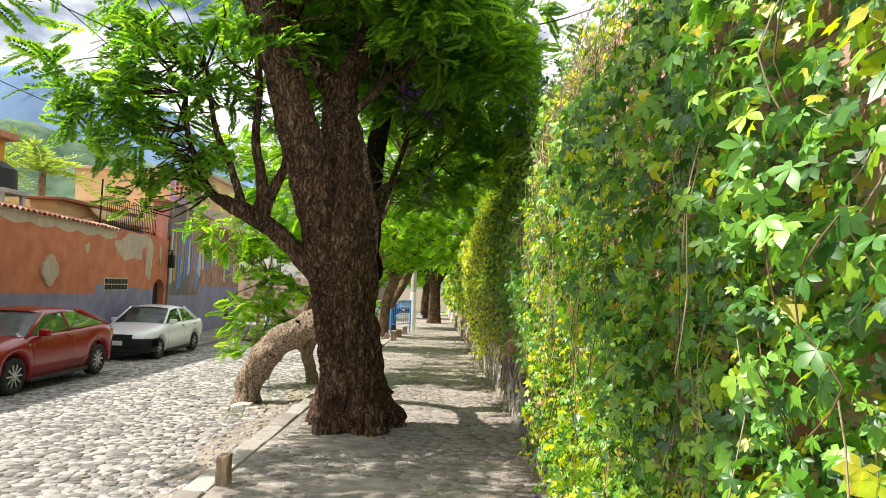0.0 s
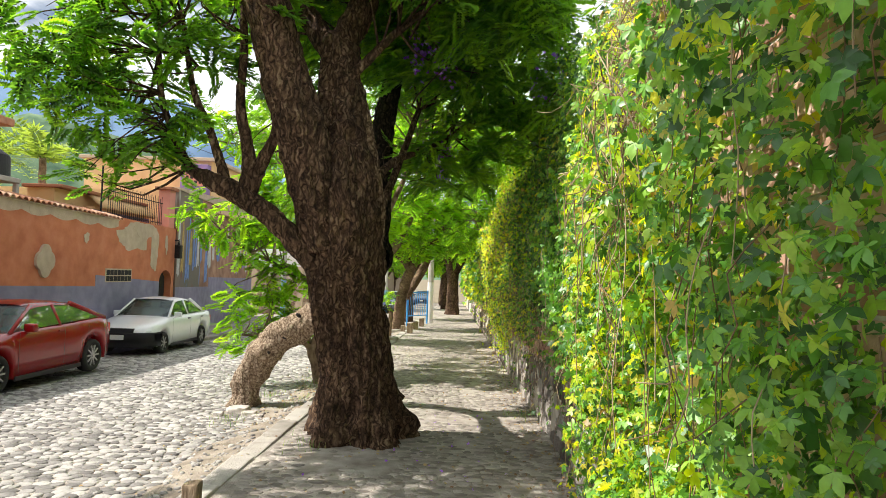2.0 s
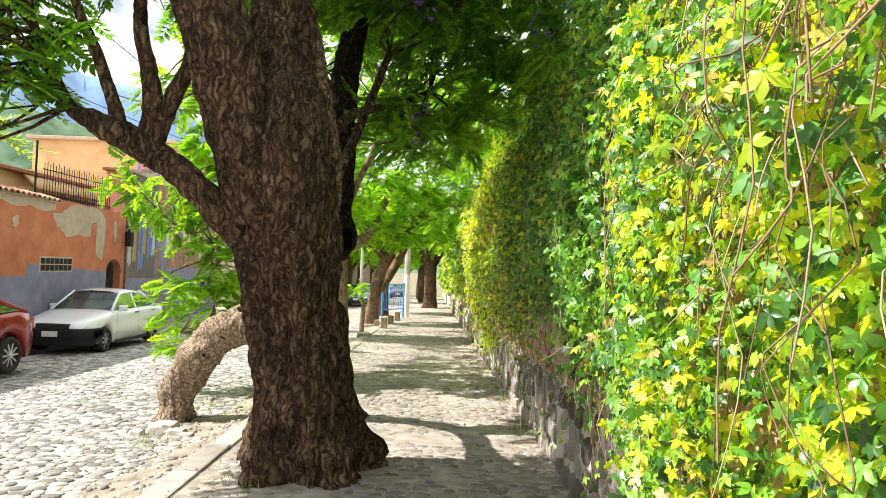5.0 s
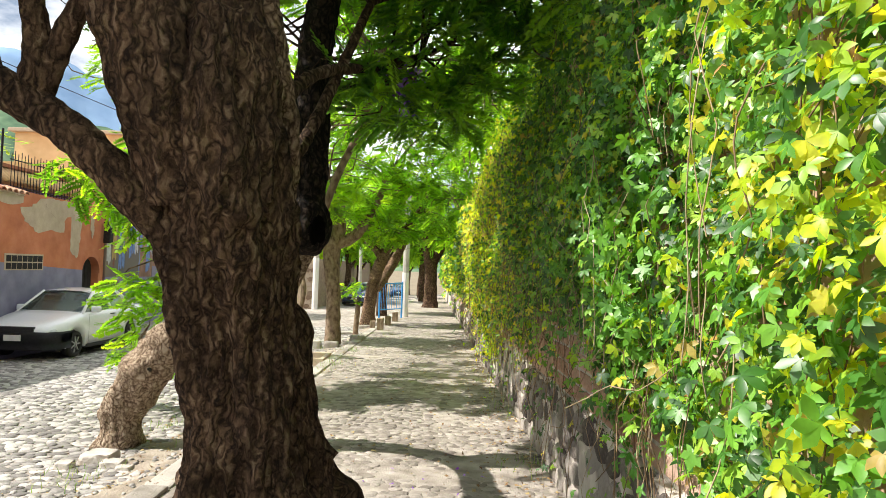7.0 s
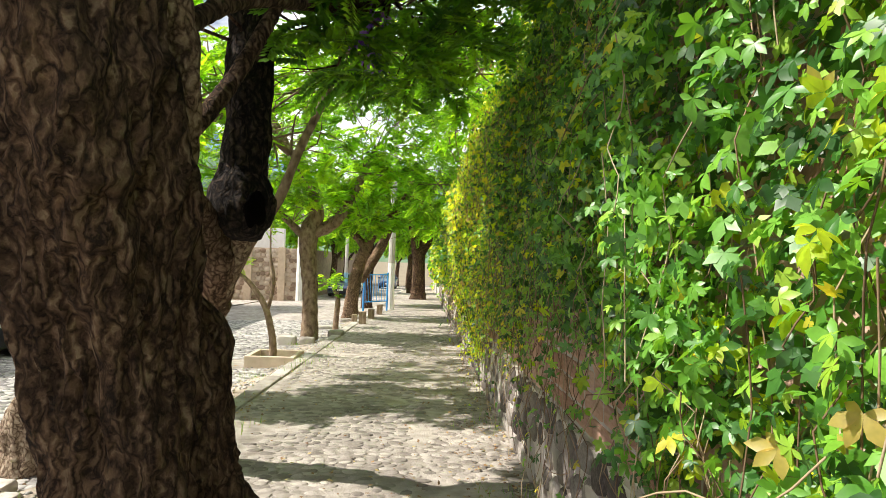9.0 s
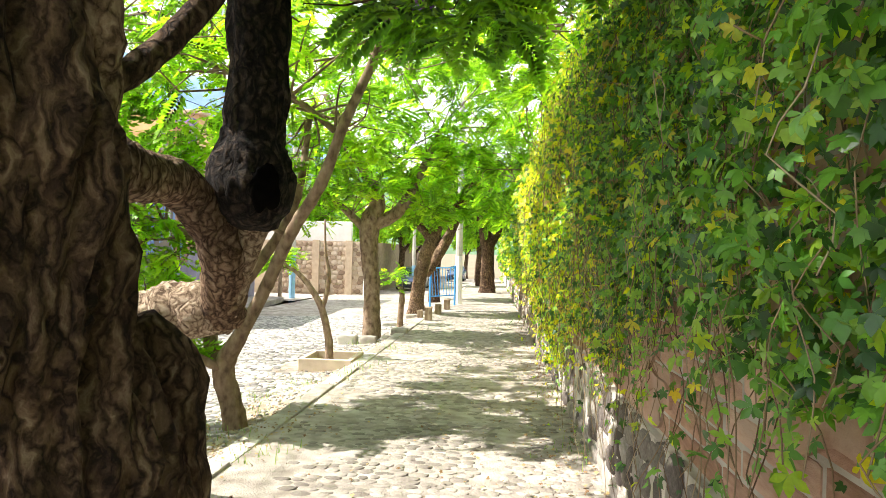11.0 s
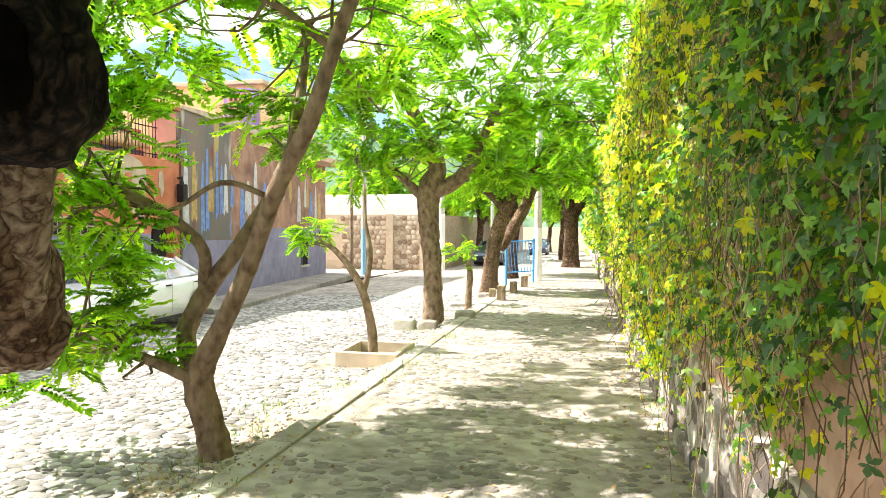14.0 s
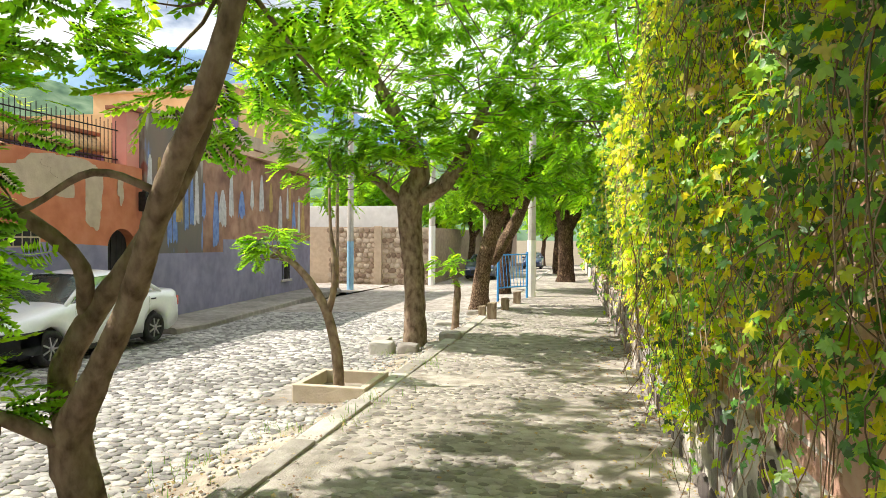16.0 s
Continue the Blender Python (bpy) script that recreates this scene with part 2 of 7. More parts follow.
M = dict(
    bark=bark_material("dark_bark", [(0.02, 0.012, 0.008), (0.085, 0.05, 0.03), (0.165, 0.104, 0.064), (0.31, 0.225, 0.15)], 20.0, (1.0, 1.0, 0.2), 0.3, 0.045, 0.65),
    bark_pale=bark_material("pale_worn_bark", [(0.1, 0.066, 0.042), (0.33, 0.245, 0.17), (0.46, 0.37, 0.27), (0.58, 0.49, 0.38)], 22.0, (1.0, 1.0, 0.7), 0.3, 0.035, 0.85),
    bark_young=material("smooth_grey_brown_bark", [(0.10, 0.065, 0.04), (0.24, 0.17, 0.115), (0.34, 0.26, 0.18)], scale=14, stretch=(1, 1, 0.6), rough=0.85, bump=0.6, bump_scale=30, spec=0.3),
    leaf=leaf_material("pinnate_leaf", [(0.07, 0.16, 0.018), (0.115, 0.26, 0.02), (0.17, 0.35, 0.026), (0.27, 0.42, 0.032)], 0.64, 0.5),
    leaf_dark=leaf_material("old_tree_leaf", [(0.05, 0.135, 0.018), (0.085, 0.21, 0.022), (0.13, 0.29, 0.026), (0.2, 0.37, 0.03)], 0.56, 0.5),
    creeper=leaf_material("creeper_leaf", [(0.018, 0.075, 0.012), (0.04, 0.15, 0.018), (0.09, 0.27, 0.026), (0.18, 0.41, 0.034), (0.32, 0.5, 0.045)], 0.2, 0.9, 0.13, [(0.45, 0.5, 0.04), (0.36, 0.46, 0.04), (0.5, 0.5, 0.05), (0.42, 0.4, 0.05)], 0.75, 0.57),
    creeper_dry=leaf_material("yellowing_creeper_leaf", [(0.2, 0.35, 0.02), (0.32, 0.46, 0.024), (0.42, 0.52, 0.03), (0.5, 0.53, 0.035), (0.53, 0.48, 0.05)], 0.45, 0.6, 0.45, [(0.4, 0.46, 0.05), (0.46, 0.44, 0.06), (0.44, 0.34, 0.09), (0.32, 0.2, 0.09)], 1.4, 0.54),
    bark_mid=bark_material("scarred_brown_bark", [(0.05, 0.028, 0.017), (0.19, 0.12, 0.075), (0.32, 0.22, 0.145), (0.46, 0.35, 0.25)], 22.0, (1.0, 1.0, 0.55), 0.3, 0.045, 0.6),
    bark_char=bark_material("charred_bark", [(0.006, 0.005, 0.005), (0.02, 0.015, 0.012), (0.05, 0.036, 0.026), (0.11, 0.08, 0.06)], 20.0, (1.0, 1.0, 0.4), 0.3, 0.04),
    # near-black colour that stands in for the shade inside the hollow
    hollow=material("hollow_shade_black", [(0.002, 0.002, 0.002), (0.006, 0.005, 0.004)], scale=9, rough=1.0, bump=0.3, spec=0.03),
    rubble_warm=material("brown_rubble_stone", [(0.24, 0.17, 0.12), (0.38, 0.3, 0.22), (0.5, 0.42, 0.33)], scale=6, rough=0.92, bump=0.6, bump_scale=25, obj=0.6),
    tendril=material("dry_tendril", [(0.16, 0.1, 0.055), (0.32, 0.22, 0.13), (0.46, 0.36, 0.24)], scale=8, island=0.7, bump=0.2),
    flower=leaf_material("purple_blossom", [(0.17, 0.05, 0.34), (0.28, 0.1, 0.5), (0.42, 0.22, 0.64)], 0.4),
    mortar=material("dusty_bedding", [(0.235, 0.205, 0.175), (0.36, 0.325, 0.285), (0.48, 0.44, 0.395)], scale=5, rough=0.97, bump=0.6, bump_scale=60, big=0.75, big_scale=0.8, spec=0.15),
    earth=material("dry_earth", [(0.22, 0.185, 0.145), (0.37, 0.32, 0.26), (0.47, 0.42, 0.35)], scale=4, rough=0.98, bump=0.9, bump_scale=40, big=0.75, spec=0.1),
    cobble=material("river_cobble", [(0.17, 0.16, 0.15), (0.32, 0.305, 0.285), (0.47, 0.45, 0.42)], scale=7, rough=0.75, bump=0.5, bump_scale=50, island=0.6, big=0.8),
    cobble_piece=material("river_cobble_piece", [(0.17, 0.16, 0.15), (0.32, 0.305, 0.285), (0.47, 0.45, 0.42)], scale=7, rough=0.75, bump=0.5, bump_scale=50, obj=0.6, big=0.8),
    paver=material("trodden_paving_stone", [(0.19, 0.168, 0.145), (0.3, 0.27, 0.237), (0.4, 0.365, 0.325)], scale=9, rough=0.88, bump=0.6, bump_scale=45, island=0.45, big=0.75),
    paver_piece=material("trodden_paving_piece", [(0.19, 0.168, 0.145), (0.3, 0.27, 0.237), (0.4, 0.365, 0.325)], scale=9, rough=0.88, bump=0.6, bump_scale=45, obj=0.45, big=0.75),
    kerb=material("worn_kerb_concrete", [(0.25, 0.225, 0.195), (0.39, 0.36, 0.32), (0.52, 0.49, 0.44)], scale=6, rough=0.92, bump=0.6, bump_scale=40, obj=0.45, big=0.75),
    rubble=material("rubble_stone", [(0.12, 0.10, 0.09), (0.27, 0.24, 0.21), (0.45, 0.41, 0.37)], scale=7, rough=0.9, bump=0.6, bump_scale=30, obj=0.55, island=0.0),
    rubble_far=material("rubble_stone_joined", [(0.14, 0.11, 0.09), (0.30, 0.25, 0.21), (0.45, 0.40, 0.35)], scale=7, rough=0.9, bump=0.6, bump_scale=30, island=0.55),
    lime=material("lime_mortar", [(0.42, 0.38, 0.33), (0.6, 0.55, 0.49), (0.7, 0.66, 0.6)], scale=5, rough=0.95, bump=0.6, bump_scale=35, big=0.8),
    adobe=material("pinkish_brick", [(0.4, 0.22, 0.15), (0.55, 0.34, 0.25), (0.64, 0.45, 0.35)], scale=4, rough=0.92, bump=0.5, bump_scale=35, obj=0.4, big=0.8),
    adobe_far=material("pinkish_brick_joined", [(0.4, 0.22, 0.15), (0.55, 0.34, 0.25), (0.64, 0.45, 0.35)], scale=4, rough=0.92, bump=0.5, bump_scale=35, island=0.4, big=0.8),
    orange=material("terracotta_plaster", [(0.42, 0.13, 0.06), (0.5, 0.17, 0.08), (0.55, 0.21, 0.11)], scale=3, rough=0.9, bump=0.2, bump_scale=30, big=0.88),
    bare=material("bare_render", [(0.42, 0.33, 0.24), (0.52, 0.42, 0.31)], scale=5, rough=0.95, bump=0.4, bump_scale=30),
    dado=material("blue_grey_dado", [(0.18, 0.168, 0.25), (0.255, 0.24, 0.34)], scale=3, rough=0.8, bump=0.15, bump_scale=30, big=0.85),
    brown=material("faded_brown_plaster", [(0.2, 0.105, 0.07), (0.3, 0.165, 0.11), (0.36, 0.22, 0.15)], scale=2.5, rough=0.9, bump=0.2, bump_scale=30, big=0.7),
    salmon=material("flaking_salmon_plaster", [(0.42, 0.25, 0.17), (0.58, 0.38, 0.28), (0.66, 0.48, 0.38)], scale=5, rough=0.93, bump=0.5, bump_scale=30, big=0.7, big_scale=2.0),
    painted_blue=material("faded_blue_wall_paint", [(0.1, 0.17, 0.42), (0.2, 0.3, 0.56)], scale=7, rough=0.85, bump=0.15),
    painted_white=material("faded_white_wall_paint", [(0.38, 0.37, 0.38), (0.6, 0.58, 0.58)], scale=7, rough=0.85, bump=0.15),
    painted_ochre=material("faded_ochre_wall_paint", [(0.32, 0.2, 0.06), (0.5, 0.36, 0.13)], scale=7, rough=0.85, bump=0.15),
    tile=material("clay_roof_tile", [(0.3, 0.12, 0.06), (0.5, 0.25, 0.14), (0.58, 0.4, 0.28)], scale=5, rough=0.9, bump=0.3, obj=0.5),
    cream=material("cream_plaster", [(0.62, 0.4, 0.2), (0.72, 0.5, 0.27)], scale=2, rough=0.9, bump=0.15),
    yellow=material("yellow_plaster", [(0.6, 0.3, 0.05), (0.68, 0.4, 0.09)], scale=2, rough=0.9, bump=0.15),
    purple=material("purple_plaster", [(0.2, 0.14, 0.3), (0.27, 0.19, 0.38)], scale=2, rough=0.9, bump=0.15),
    pink=material("rose_plaster", [(0.55, 0.22, 0.17), (0.62, 0.28, 0.22)], scale=2, rough=0.9, bump=0.15),
    white=material("white_paint", [(0.68, 0.67, 0.64), (0.8, 0.79, 0.77)], scale=3, rough=0.7, bump=0.1, big=0.93),
    concrete=material("pole_concrete", [(0.4, 0.37, 0.33), (0.52, 0.49, 0.44)], scale=6, rough=0.9, bump=0.3),
    iron=material("black_iron", [(0.012, 0.012, 0.013), (0.035, 0.03, 0.028)], scale=20, rough=0.55, bump=0.2, metal=0.6),
    blue=material("bright_blue_enamel", [(0.03, 0.24, 0.62), (0.06, 0.32, 0.72)], scale=12, rough=0.45, bump=0.1),
    paleblue=material("pale_blue_paint", [(0.2, 0.42, 0.62), (0.3, 0.52, 0.7)], scale=6, rough=0.7, bump=0.15),
    wood=material("weathered_stump_wood", [(0.12, 0.085, 0.05), (0.27, 0.2, 0.13), (0.36, 0.29, 0.2)], scale=12, stretch=(2, 2, 0.4), rough=0.95, bump=0.7, bump_scale=30),
    dark=material("dark_void", [(0.012, 0.01, 0.01), (0.03, 0.026, 0.024)], scale=5, rough=0.9, bump=0.2),
    paint_red=material("red_metallic_paint", [(0.22, 0.003, 0.004), (0.26, 0.004, 0.005)], scale=30, rough=0.2, bump=0.0, coat=0.3, big=0.97, spec=0.4),
    paint_white=material("white_car_paint", [(0.76, 0.78, 0.8), (0.82, 0.83, 0.84)], scale=20, rough=0.3, bump=0.0, coat=0.8, big=0.97),
    paint_pearl=material("pearl_car_paint", [(0.66, 0.65, 0.6), (0.72, 0.71, 0.66)], scale=20, rough=0.25, bump=0.0, coat=1.0, big=0.97),
    paint_dark=material("dark_blue_car_paint", [(0.02, 0.035, 0.09), (0.03, 0.05, 0.12)], scale=20, rough=0.3, bump=0.0, coat=0.8, big=0.97),
    plastic=material("black_plastic", [(0.012, 0.012, 0.013), (0.025, 0.025, 0.026)], scale=30, rough=0.6, bump=0.1),
    rubber=material("tyre_rubber", [(0.012, 0.012, 0.012), (0.028, 0.027, 0.026)], scale=30, rough=0.85, bump=0.2),
    alloy=material("alloy", [(0.4, 0.4, 0.41), (0.5, 0.5, 0.5)], scale=20, rough=0.3, metal=0.9, bump=0.0),
    lens=material("clear_lens", [(0.55, 0.57, 0.6), (0.65, 0.67, 0.7)], scale=30, rough=0.12, bump=0.0, coat=1.0),
    redlens=material("red_lens", [(0.35, 0.01, 0.01), (0.4, 0.015, 0.012)], scale=30, rough=0.15, bump=0.0, coat=1.0),
    seat=material("grey_upholstery", [(0.05, 0.05, 0.052), (0.09, 0.088, 0.085)], scale=30, rough=0.9, bump=0.2),
    glass=glass_material("car_glass"),
    # distance haze is mixed into both hill colours, strongest in the far one
    hill=material("wooded_hill_haze_tint", [(0.07, 0.12, 0.08), (0.12, 0.19, 0.115), (0.18, 0.25, 0.16)], scale=0.06, rough=1.0, bump=0.0, big=0.7, big_scale=0.01, spec=0.0),
    hill_far=material("ridge_painted_blue_haze", [(0.17, 0.27, 0.42), (0.22, 0.33, 0.48)], scale=0.02, rough=1.0, bump=0.0, big=0.85, big_scale=0.004, spec=0.0),
    scrub=material("far_ground", [(0.16, 0.13, 0.08), (0.24, 0.2, 0.13)], scale=0.4, rough=1.0, bump=0.3, bump_scale=5),
    litter=material("fallen_leaf", [(0.2, 0.11, 0.05), (0.34, 0.22, 0.1), (0.42, 0.32, 0.14)], scale=20, island=0.8, bump=0.1),
    grass=leaf_material("weed_blade", [(0.06, 0.15, 0.03), (0.12, 0.22, 0.05), (0.25, 0.28, 0.1)], 0.35),
)


def mural_material():
    """A faded wall painting: tall pale, ochre and blue strokes over dark grey-green."""
    m = bpy.data.materials.new("faded_mural")
    m.use_nodes = True
    n, l = m.node_tree.nodes, m.node_tree.links
    b = n["Principled BSDF"]
    co = n.new("ShaderNodeTexCoord")
    color = None
    layers = [((0.11, 0.115, 0.105), (0.2, 0.15, 0.12), (0.5, 0.5, 0.16), 0.42, 0.62), (None, (0.5, 0.46, 0.4), (1.3, 1.3, 0.3), 0.56, 0.66),
              (None, (0.4, 0.3, 0.1), (0.9, 0.9, 0.25), 0.61, 0.66), (None, (0.17, 0.25, 0.5), (1.1, 1.1, 0.35), 0.6, 0.66), (None, (0.2, 0.06, 0.04), (0.8, 0.8, 0.4), 0.63, 0.68)]
    for i, (base, top, sc, lo, hi) in enumerate(layers):
        mp = n.new("ShaderNodeMapping")
        mp.inputs["Scale"].default_value, mp.inputs["Location"].default_value = sc, (i * 7.3, i * 3.1, i * 1.7)
        l.new(co.outputs["Object"], mp.inputs["Vector"])
        no = n.new("ShaderNodeTexNoise")
        no.inputs["Scale"].default_value, no.inputs["Detail"].default_value = 1.15, 5
        l.new(mp.outputs["Vector"], no.inputs["Vector"])
        mr = n.new("ShaderNodeMapRange")
        mr.inputs["From Min"].default_value, mr.inputs["From Max"].default_value = lo, hi
        l.new(no.outputs["Fac"], mr.inputs["Value"])
        mx = n.new("ShaderNodeMixRGB")
        l.new(mr.outputs["Result"], mx.inputs["Fac"])
        if color is None:
            mx.inputs["Color1"].default_value = (*base, 1)
        else:
            l.new(color, mx.inputs["Color1"])
        mx.inputs["Color2"].default_value = (*top, 1)
        color = mx.outputs["Color"]
    l.new(color, b.inputs["Base Color"])
    b.inputs["Roughness"].default_value = 0.85
    return m


M["mural"] = mural_material()


# ---- builders ----
def np_mesh(name, verts, quads, mat, smooth=True):
    """A mesh from arrays of points and four-cornered faces."""
    verts, quads = np.asarray(verts, dtype=np.float32), np.asarray(quads, dtype=np.int32)
    me = bpy.data.meshes.new(name)
    me.vertices.add(len(verts))
    me.vertices.foreach_set("co", verts.ravel())
    me.loops.add(quads.size)
    me.loops.foreach_set("vertex_index", quads.ravel())
    me.polygons.add(len(quads))
    me.polygons.foreach_set("loop_start", np.arange(0, quads.size, 4, dtype=np.int32))
    me.polygons.foreach_set("use_smooth", np.full(len(quads), smooth))
    me.update(calc_edges=True)
    me.materials.append(mat)
    return me


def part(name, data, mat, parent=None, label="", smooth=False):
    """One mesh object, from a bmesh or a finished mesh, under a thing or a part."""
    if isinstance(data, bmesh.types.BMesh):
        me = bpy.data.meshes.new(name)
        data.normal_update()
        data.to_mesh(me)
        data.free()
        me.materials.append(mat)
        if smooth:
            for p in me.polygons:
                p.use_smooth = True
    else:
        me = data
    ob = new(name, me)
    if parent is not None:
        ob.parent = parent
    if label:
        ob["label"] = label
    return ob


def box(bm, lo, hi, bevel=0.0, m=None):
    """A box between two corners, with its edges rounded."""
    lo, hi = Vector(lo), Vector(hi)
    made = bmesh.ops.create_cube(bm, size=1, matrix=(m or Matrix()) @ Matrix.LocRotScale((lo + hi) / 2, None, hi - lo))
    if bevel:
        edges = list({e for v in made["verts"] for e in v.link_edges})
        bmesh.ops.bevel(bm, geom=edges, offset=bevel, segments=2, profile=0.6, affect="EDGES")
    return bm


def boxed(lo, hi, bevel=0.0, m=None):
    return box(bmesh.new(), lo, hi, bevel, m)


def rod(bm, a, b, r, seg=8, r2=None):
    a, b = Vector(a), Vector(b)
    m = (b - a).to_track_quat("Z", "Y").to_matrix().to_4x4()
    bmesh.ops.create_cone(bm, cap_ends=True, segments=seg, radius1=r, radius2=r if r2 is None else r2, depth=(b - a).length, matrix=Matrix.Translation((a + b) / 2) @ m)
    return bm


def g(y):
    """The fall of the street along its length."""
    return -0.018 * min(max(y, -25.0), 70.0)


KERB = -2.05


def gz(x, y):
    if x > KERB:
        return g(y)
    return g(y) - 0.12 - 0.035 * min(KERB - x, 6.5)


def smooth_line(points, step):
    """Points and radii along a rounded line through (x, y, z, r)."""
    p = np.array(points, dtype=float)
    p = np.vstack([2 * p[0] - p[1], p, 2 * p[-1] - p[-2]])
    out = []
    for i in range(1, len(p) - 2):
        n = max(2, int(np.linalg.norm(p[i + 1, :3] - p[i, :3]) / step))
        for k in range(n):
            t = k / n
            out.append(0.5 * (2 * p[i] + (p[i + 1] - p[i - 1]) * t + (2 * p[i - 1] - 5 * p[i] + 4 * p[i + 1] - p[i + 2]) * t * t + (3 * p[i] - p[i - 1] - 3 * p[i + 1] + p[i + 2]) * t ** 3))
    out.append(p[-2])
    return np.array(out)


def limb(points, seg=12, step=0.12, rough=0.12, ridges=0.0, flare=0.0, seed=0.0, cap=True):
    """A tapered, knotted limb: its points and faces. ridges: depth of the lengthwise bark furrows; flare: roots spread at the foot."""
    line = smooth_line(points, step)
    c, r = line[:, :3], np.maximum(line[:, 3], 0.002)
    tang = np.gradient(c, axis=0)
    tang /= np.linalg.norm(tang, axis=1)[:, None] + 1e-9
    side = np.cross(tang[0], (0.3, 0.9, 0.1))
    side /= np.linalg.norm(side)
    verts = []
    for i in range(len(c)):
        side = side - tang[i] * side.dot(tang[i])
        side /= np.linalg.norm(side)
        up = np.cross(tang[i], side)
        for k in range(seg):
            a = 2 * math.pi * k / seg
            d = side * math.cos(a) + up * math.sin(a)
            p = c[i] + d * r[i]
            f = 1 + rough * (noise.noise(Vector(p * (0.6 / max(r[i], 0.04)) + seed)) + 0.5 * noise.noise(Vector(p * (1.7 / max(r[i], 0.04)) + seed)))
            if ridges:
                q = Vector((p[0] * 13, p[1] * 13, p[2] * 2.2 + seed))
                f += ridges * (0.45 - abs(noise.noise(q)) * 2.2 + 0.5 * noise.noise(q * 2.3))
            if flare:
                h = max(0.0, 1 - i / max(1, len(c)) * 3.6)
                f += flare * h * h * (0.55 + 0.75 * math.sin(5 * a + 1.3) + 0.45 * math.sin(8 * a + seed))
                f += 0.24 * flare * math.sin(5 * a + 1.3 + 0.02 * i)
            verts.append(c[i] + d * (r[i] * f))
    quads = []
    for i in range(len(c) - 1):
        for k in range(seg):
            k2 = (k + 1) % seg
            quads.append((i * seg + k, i * seg + k2, (i + 1) * seg + k2, (i + 1) * seg + k))
    if cap:
        for ring in (0, len(c) - 1):
            mid = len(verts)
            verts.append(c[ring] + (tang[ring] if ring else -tang[ring]) * r[ring] * 0.12)
            for k in range(0, seg, 2):
                a, b_, c_ = (ring * seg + k, ring * seg + (k + 1) % seg, ring * seg + (k + 2) % seg)
                quads.append((mid, a, b_, c_) if ring else (mid, c_, b_, a))
    return np.array(verts), np.array(quads)


def joined(pieces):
    """Several (points, faces) as one."""
    vs, fs, at = [], [], 0
    for v, f in pieces:
        vs.append(v)
        fs.append(np.asarray(f) + at)
        at += len(v)
    return np.concatenate(vs), np.concatenate(fs)


def scatter(templates, mats, pick):
    """Copies of small templates at many poses, joined. mats: n x 4 x 4."""
    vs, fs, at = [], [], 0
    for i, (tv, tf) in enumerate(templates):
        ms = mats[pick == i]
        if not len(ms):
            continue
        v = np.einsum("nij,vj->nvi", ms[:, :3, :3], tv) + ms[:, None, :3, 3]
        f = tf[None] + (np.arange(len(ms)) * len(tv))[:, None, None] + at
        vs.append(v.reshape(-1, 3))
        fs.append(f.reshape(-1, 4))
        at += len(ms) * len(tv)
    return np.concatenate(vs), np.concatenate(fs)


def frames_of(pos, out, tip, size):
    """Poses for leaves: pos, the way the blade faces, the way its tip points, size."""
    z = out / (np.linalg.norm(out, axis=1)[:, None] + 1e-9)
    x = tip - z * (tip * z).sum(1)[:, None]
    x /= np.linalg.norm(x, axis=1)[:, None] + 1e-9
    y = np.cross(z, x)
    m = np.zeros((len(pos), 4, 4))
    m[:, :3, 0], m[:, :3, 1], m[:, :3, 2], m[:, :3, 3], m[:, 3, 3] = x * size[:, None], y * size[:, None], z * size[:, None], pos, 1
    return m


def palmate(rng, leaflets=5):
    """A creeper leaf of five pointed leaflets that meet at the stalk; its tip points along +x."""
    v, f = [(0, 0, 0)], []
    for a, ln in zip((-112, -56, 0, 56, 112), (0.5, 0.72, 0.85, 0.72, 0.5)):
        a = radians(a + rng.uniform(-10, 10))
        ln *= rng.uniform(0.85, 1.12)
        w, dz = ln * rng.uniform(0.23, 0.3), rng.uniform(-0.24, 0.02)
        ca, sa = math.cos(a), math.sin(a)
        at = len(v)
        for u, s, z in ((0.38, 1, 0.05), (0.7, 0.72, 0.02), (1.0, 0.0, 0.0), (0.7, -0.72, 0.02), (0.38, -1, 0.05), (0.55, 0, -0.05)):
            v.append((ca * ln * u - sa * w * s, sa * ln * u + ca * w * s, z * ln + dz * u * u))
        f += [(0, at + 5, at + 1, at), (0, at + 4, at + 3, at + 5), (at + 5, at + 3, at + 2, at + 1)]
    return np.array(v), np.array(f)


def palmate_fine(rng):
    """The same leaf with rounded, pointed leaflets, for the leaves that are passed close by."""
    v, f = [(0, 0, 0)], []
    for a, ln in zip((-112, -56, 0, 56, 112), (0.52, 0.76, 0.9, 0.76, 0.52)):
        a = radians(a + rng.uniform(-12, 12))
        ln *= rng.uniform(0.85, 1.12)
        w, dz, cup = ln * rng.uniform(0.22, 0.28), rng.uniform(-0.28, 0.0), rng.uniform(0.02, 0.09)
        ca, sa = math.cos(a), math.sin(a)
        at = len(v)
        for u, s in ((0.34, 0.72), (0.62, 1.0), (0.84, 0.55), (1.04, 0.0), (0.84, -0.55), (0.62, -1.0), (0.34, -0.72), (0.45, 0), (0.75, 0)):
            v.append((ca * ln * u - sa * w * s, sa * ln * u + ca * w * s, cup * ln * abs(s) + dz * u * u))
        f += [(0, at + 7, at + 1, at), (at + 7, at + 8, at + 2, at + 1), (0, at + 6, at + 5, at + 7), (at + 7, at + 5, at + 4, at + 8), (at + 8, at + 4, at + 3, at + 2)]
    return np.array(v), np.array(f)


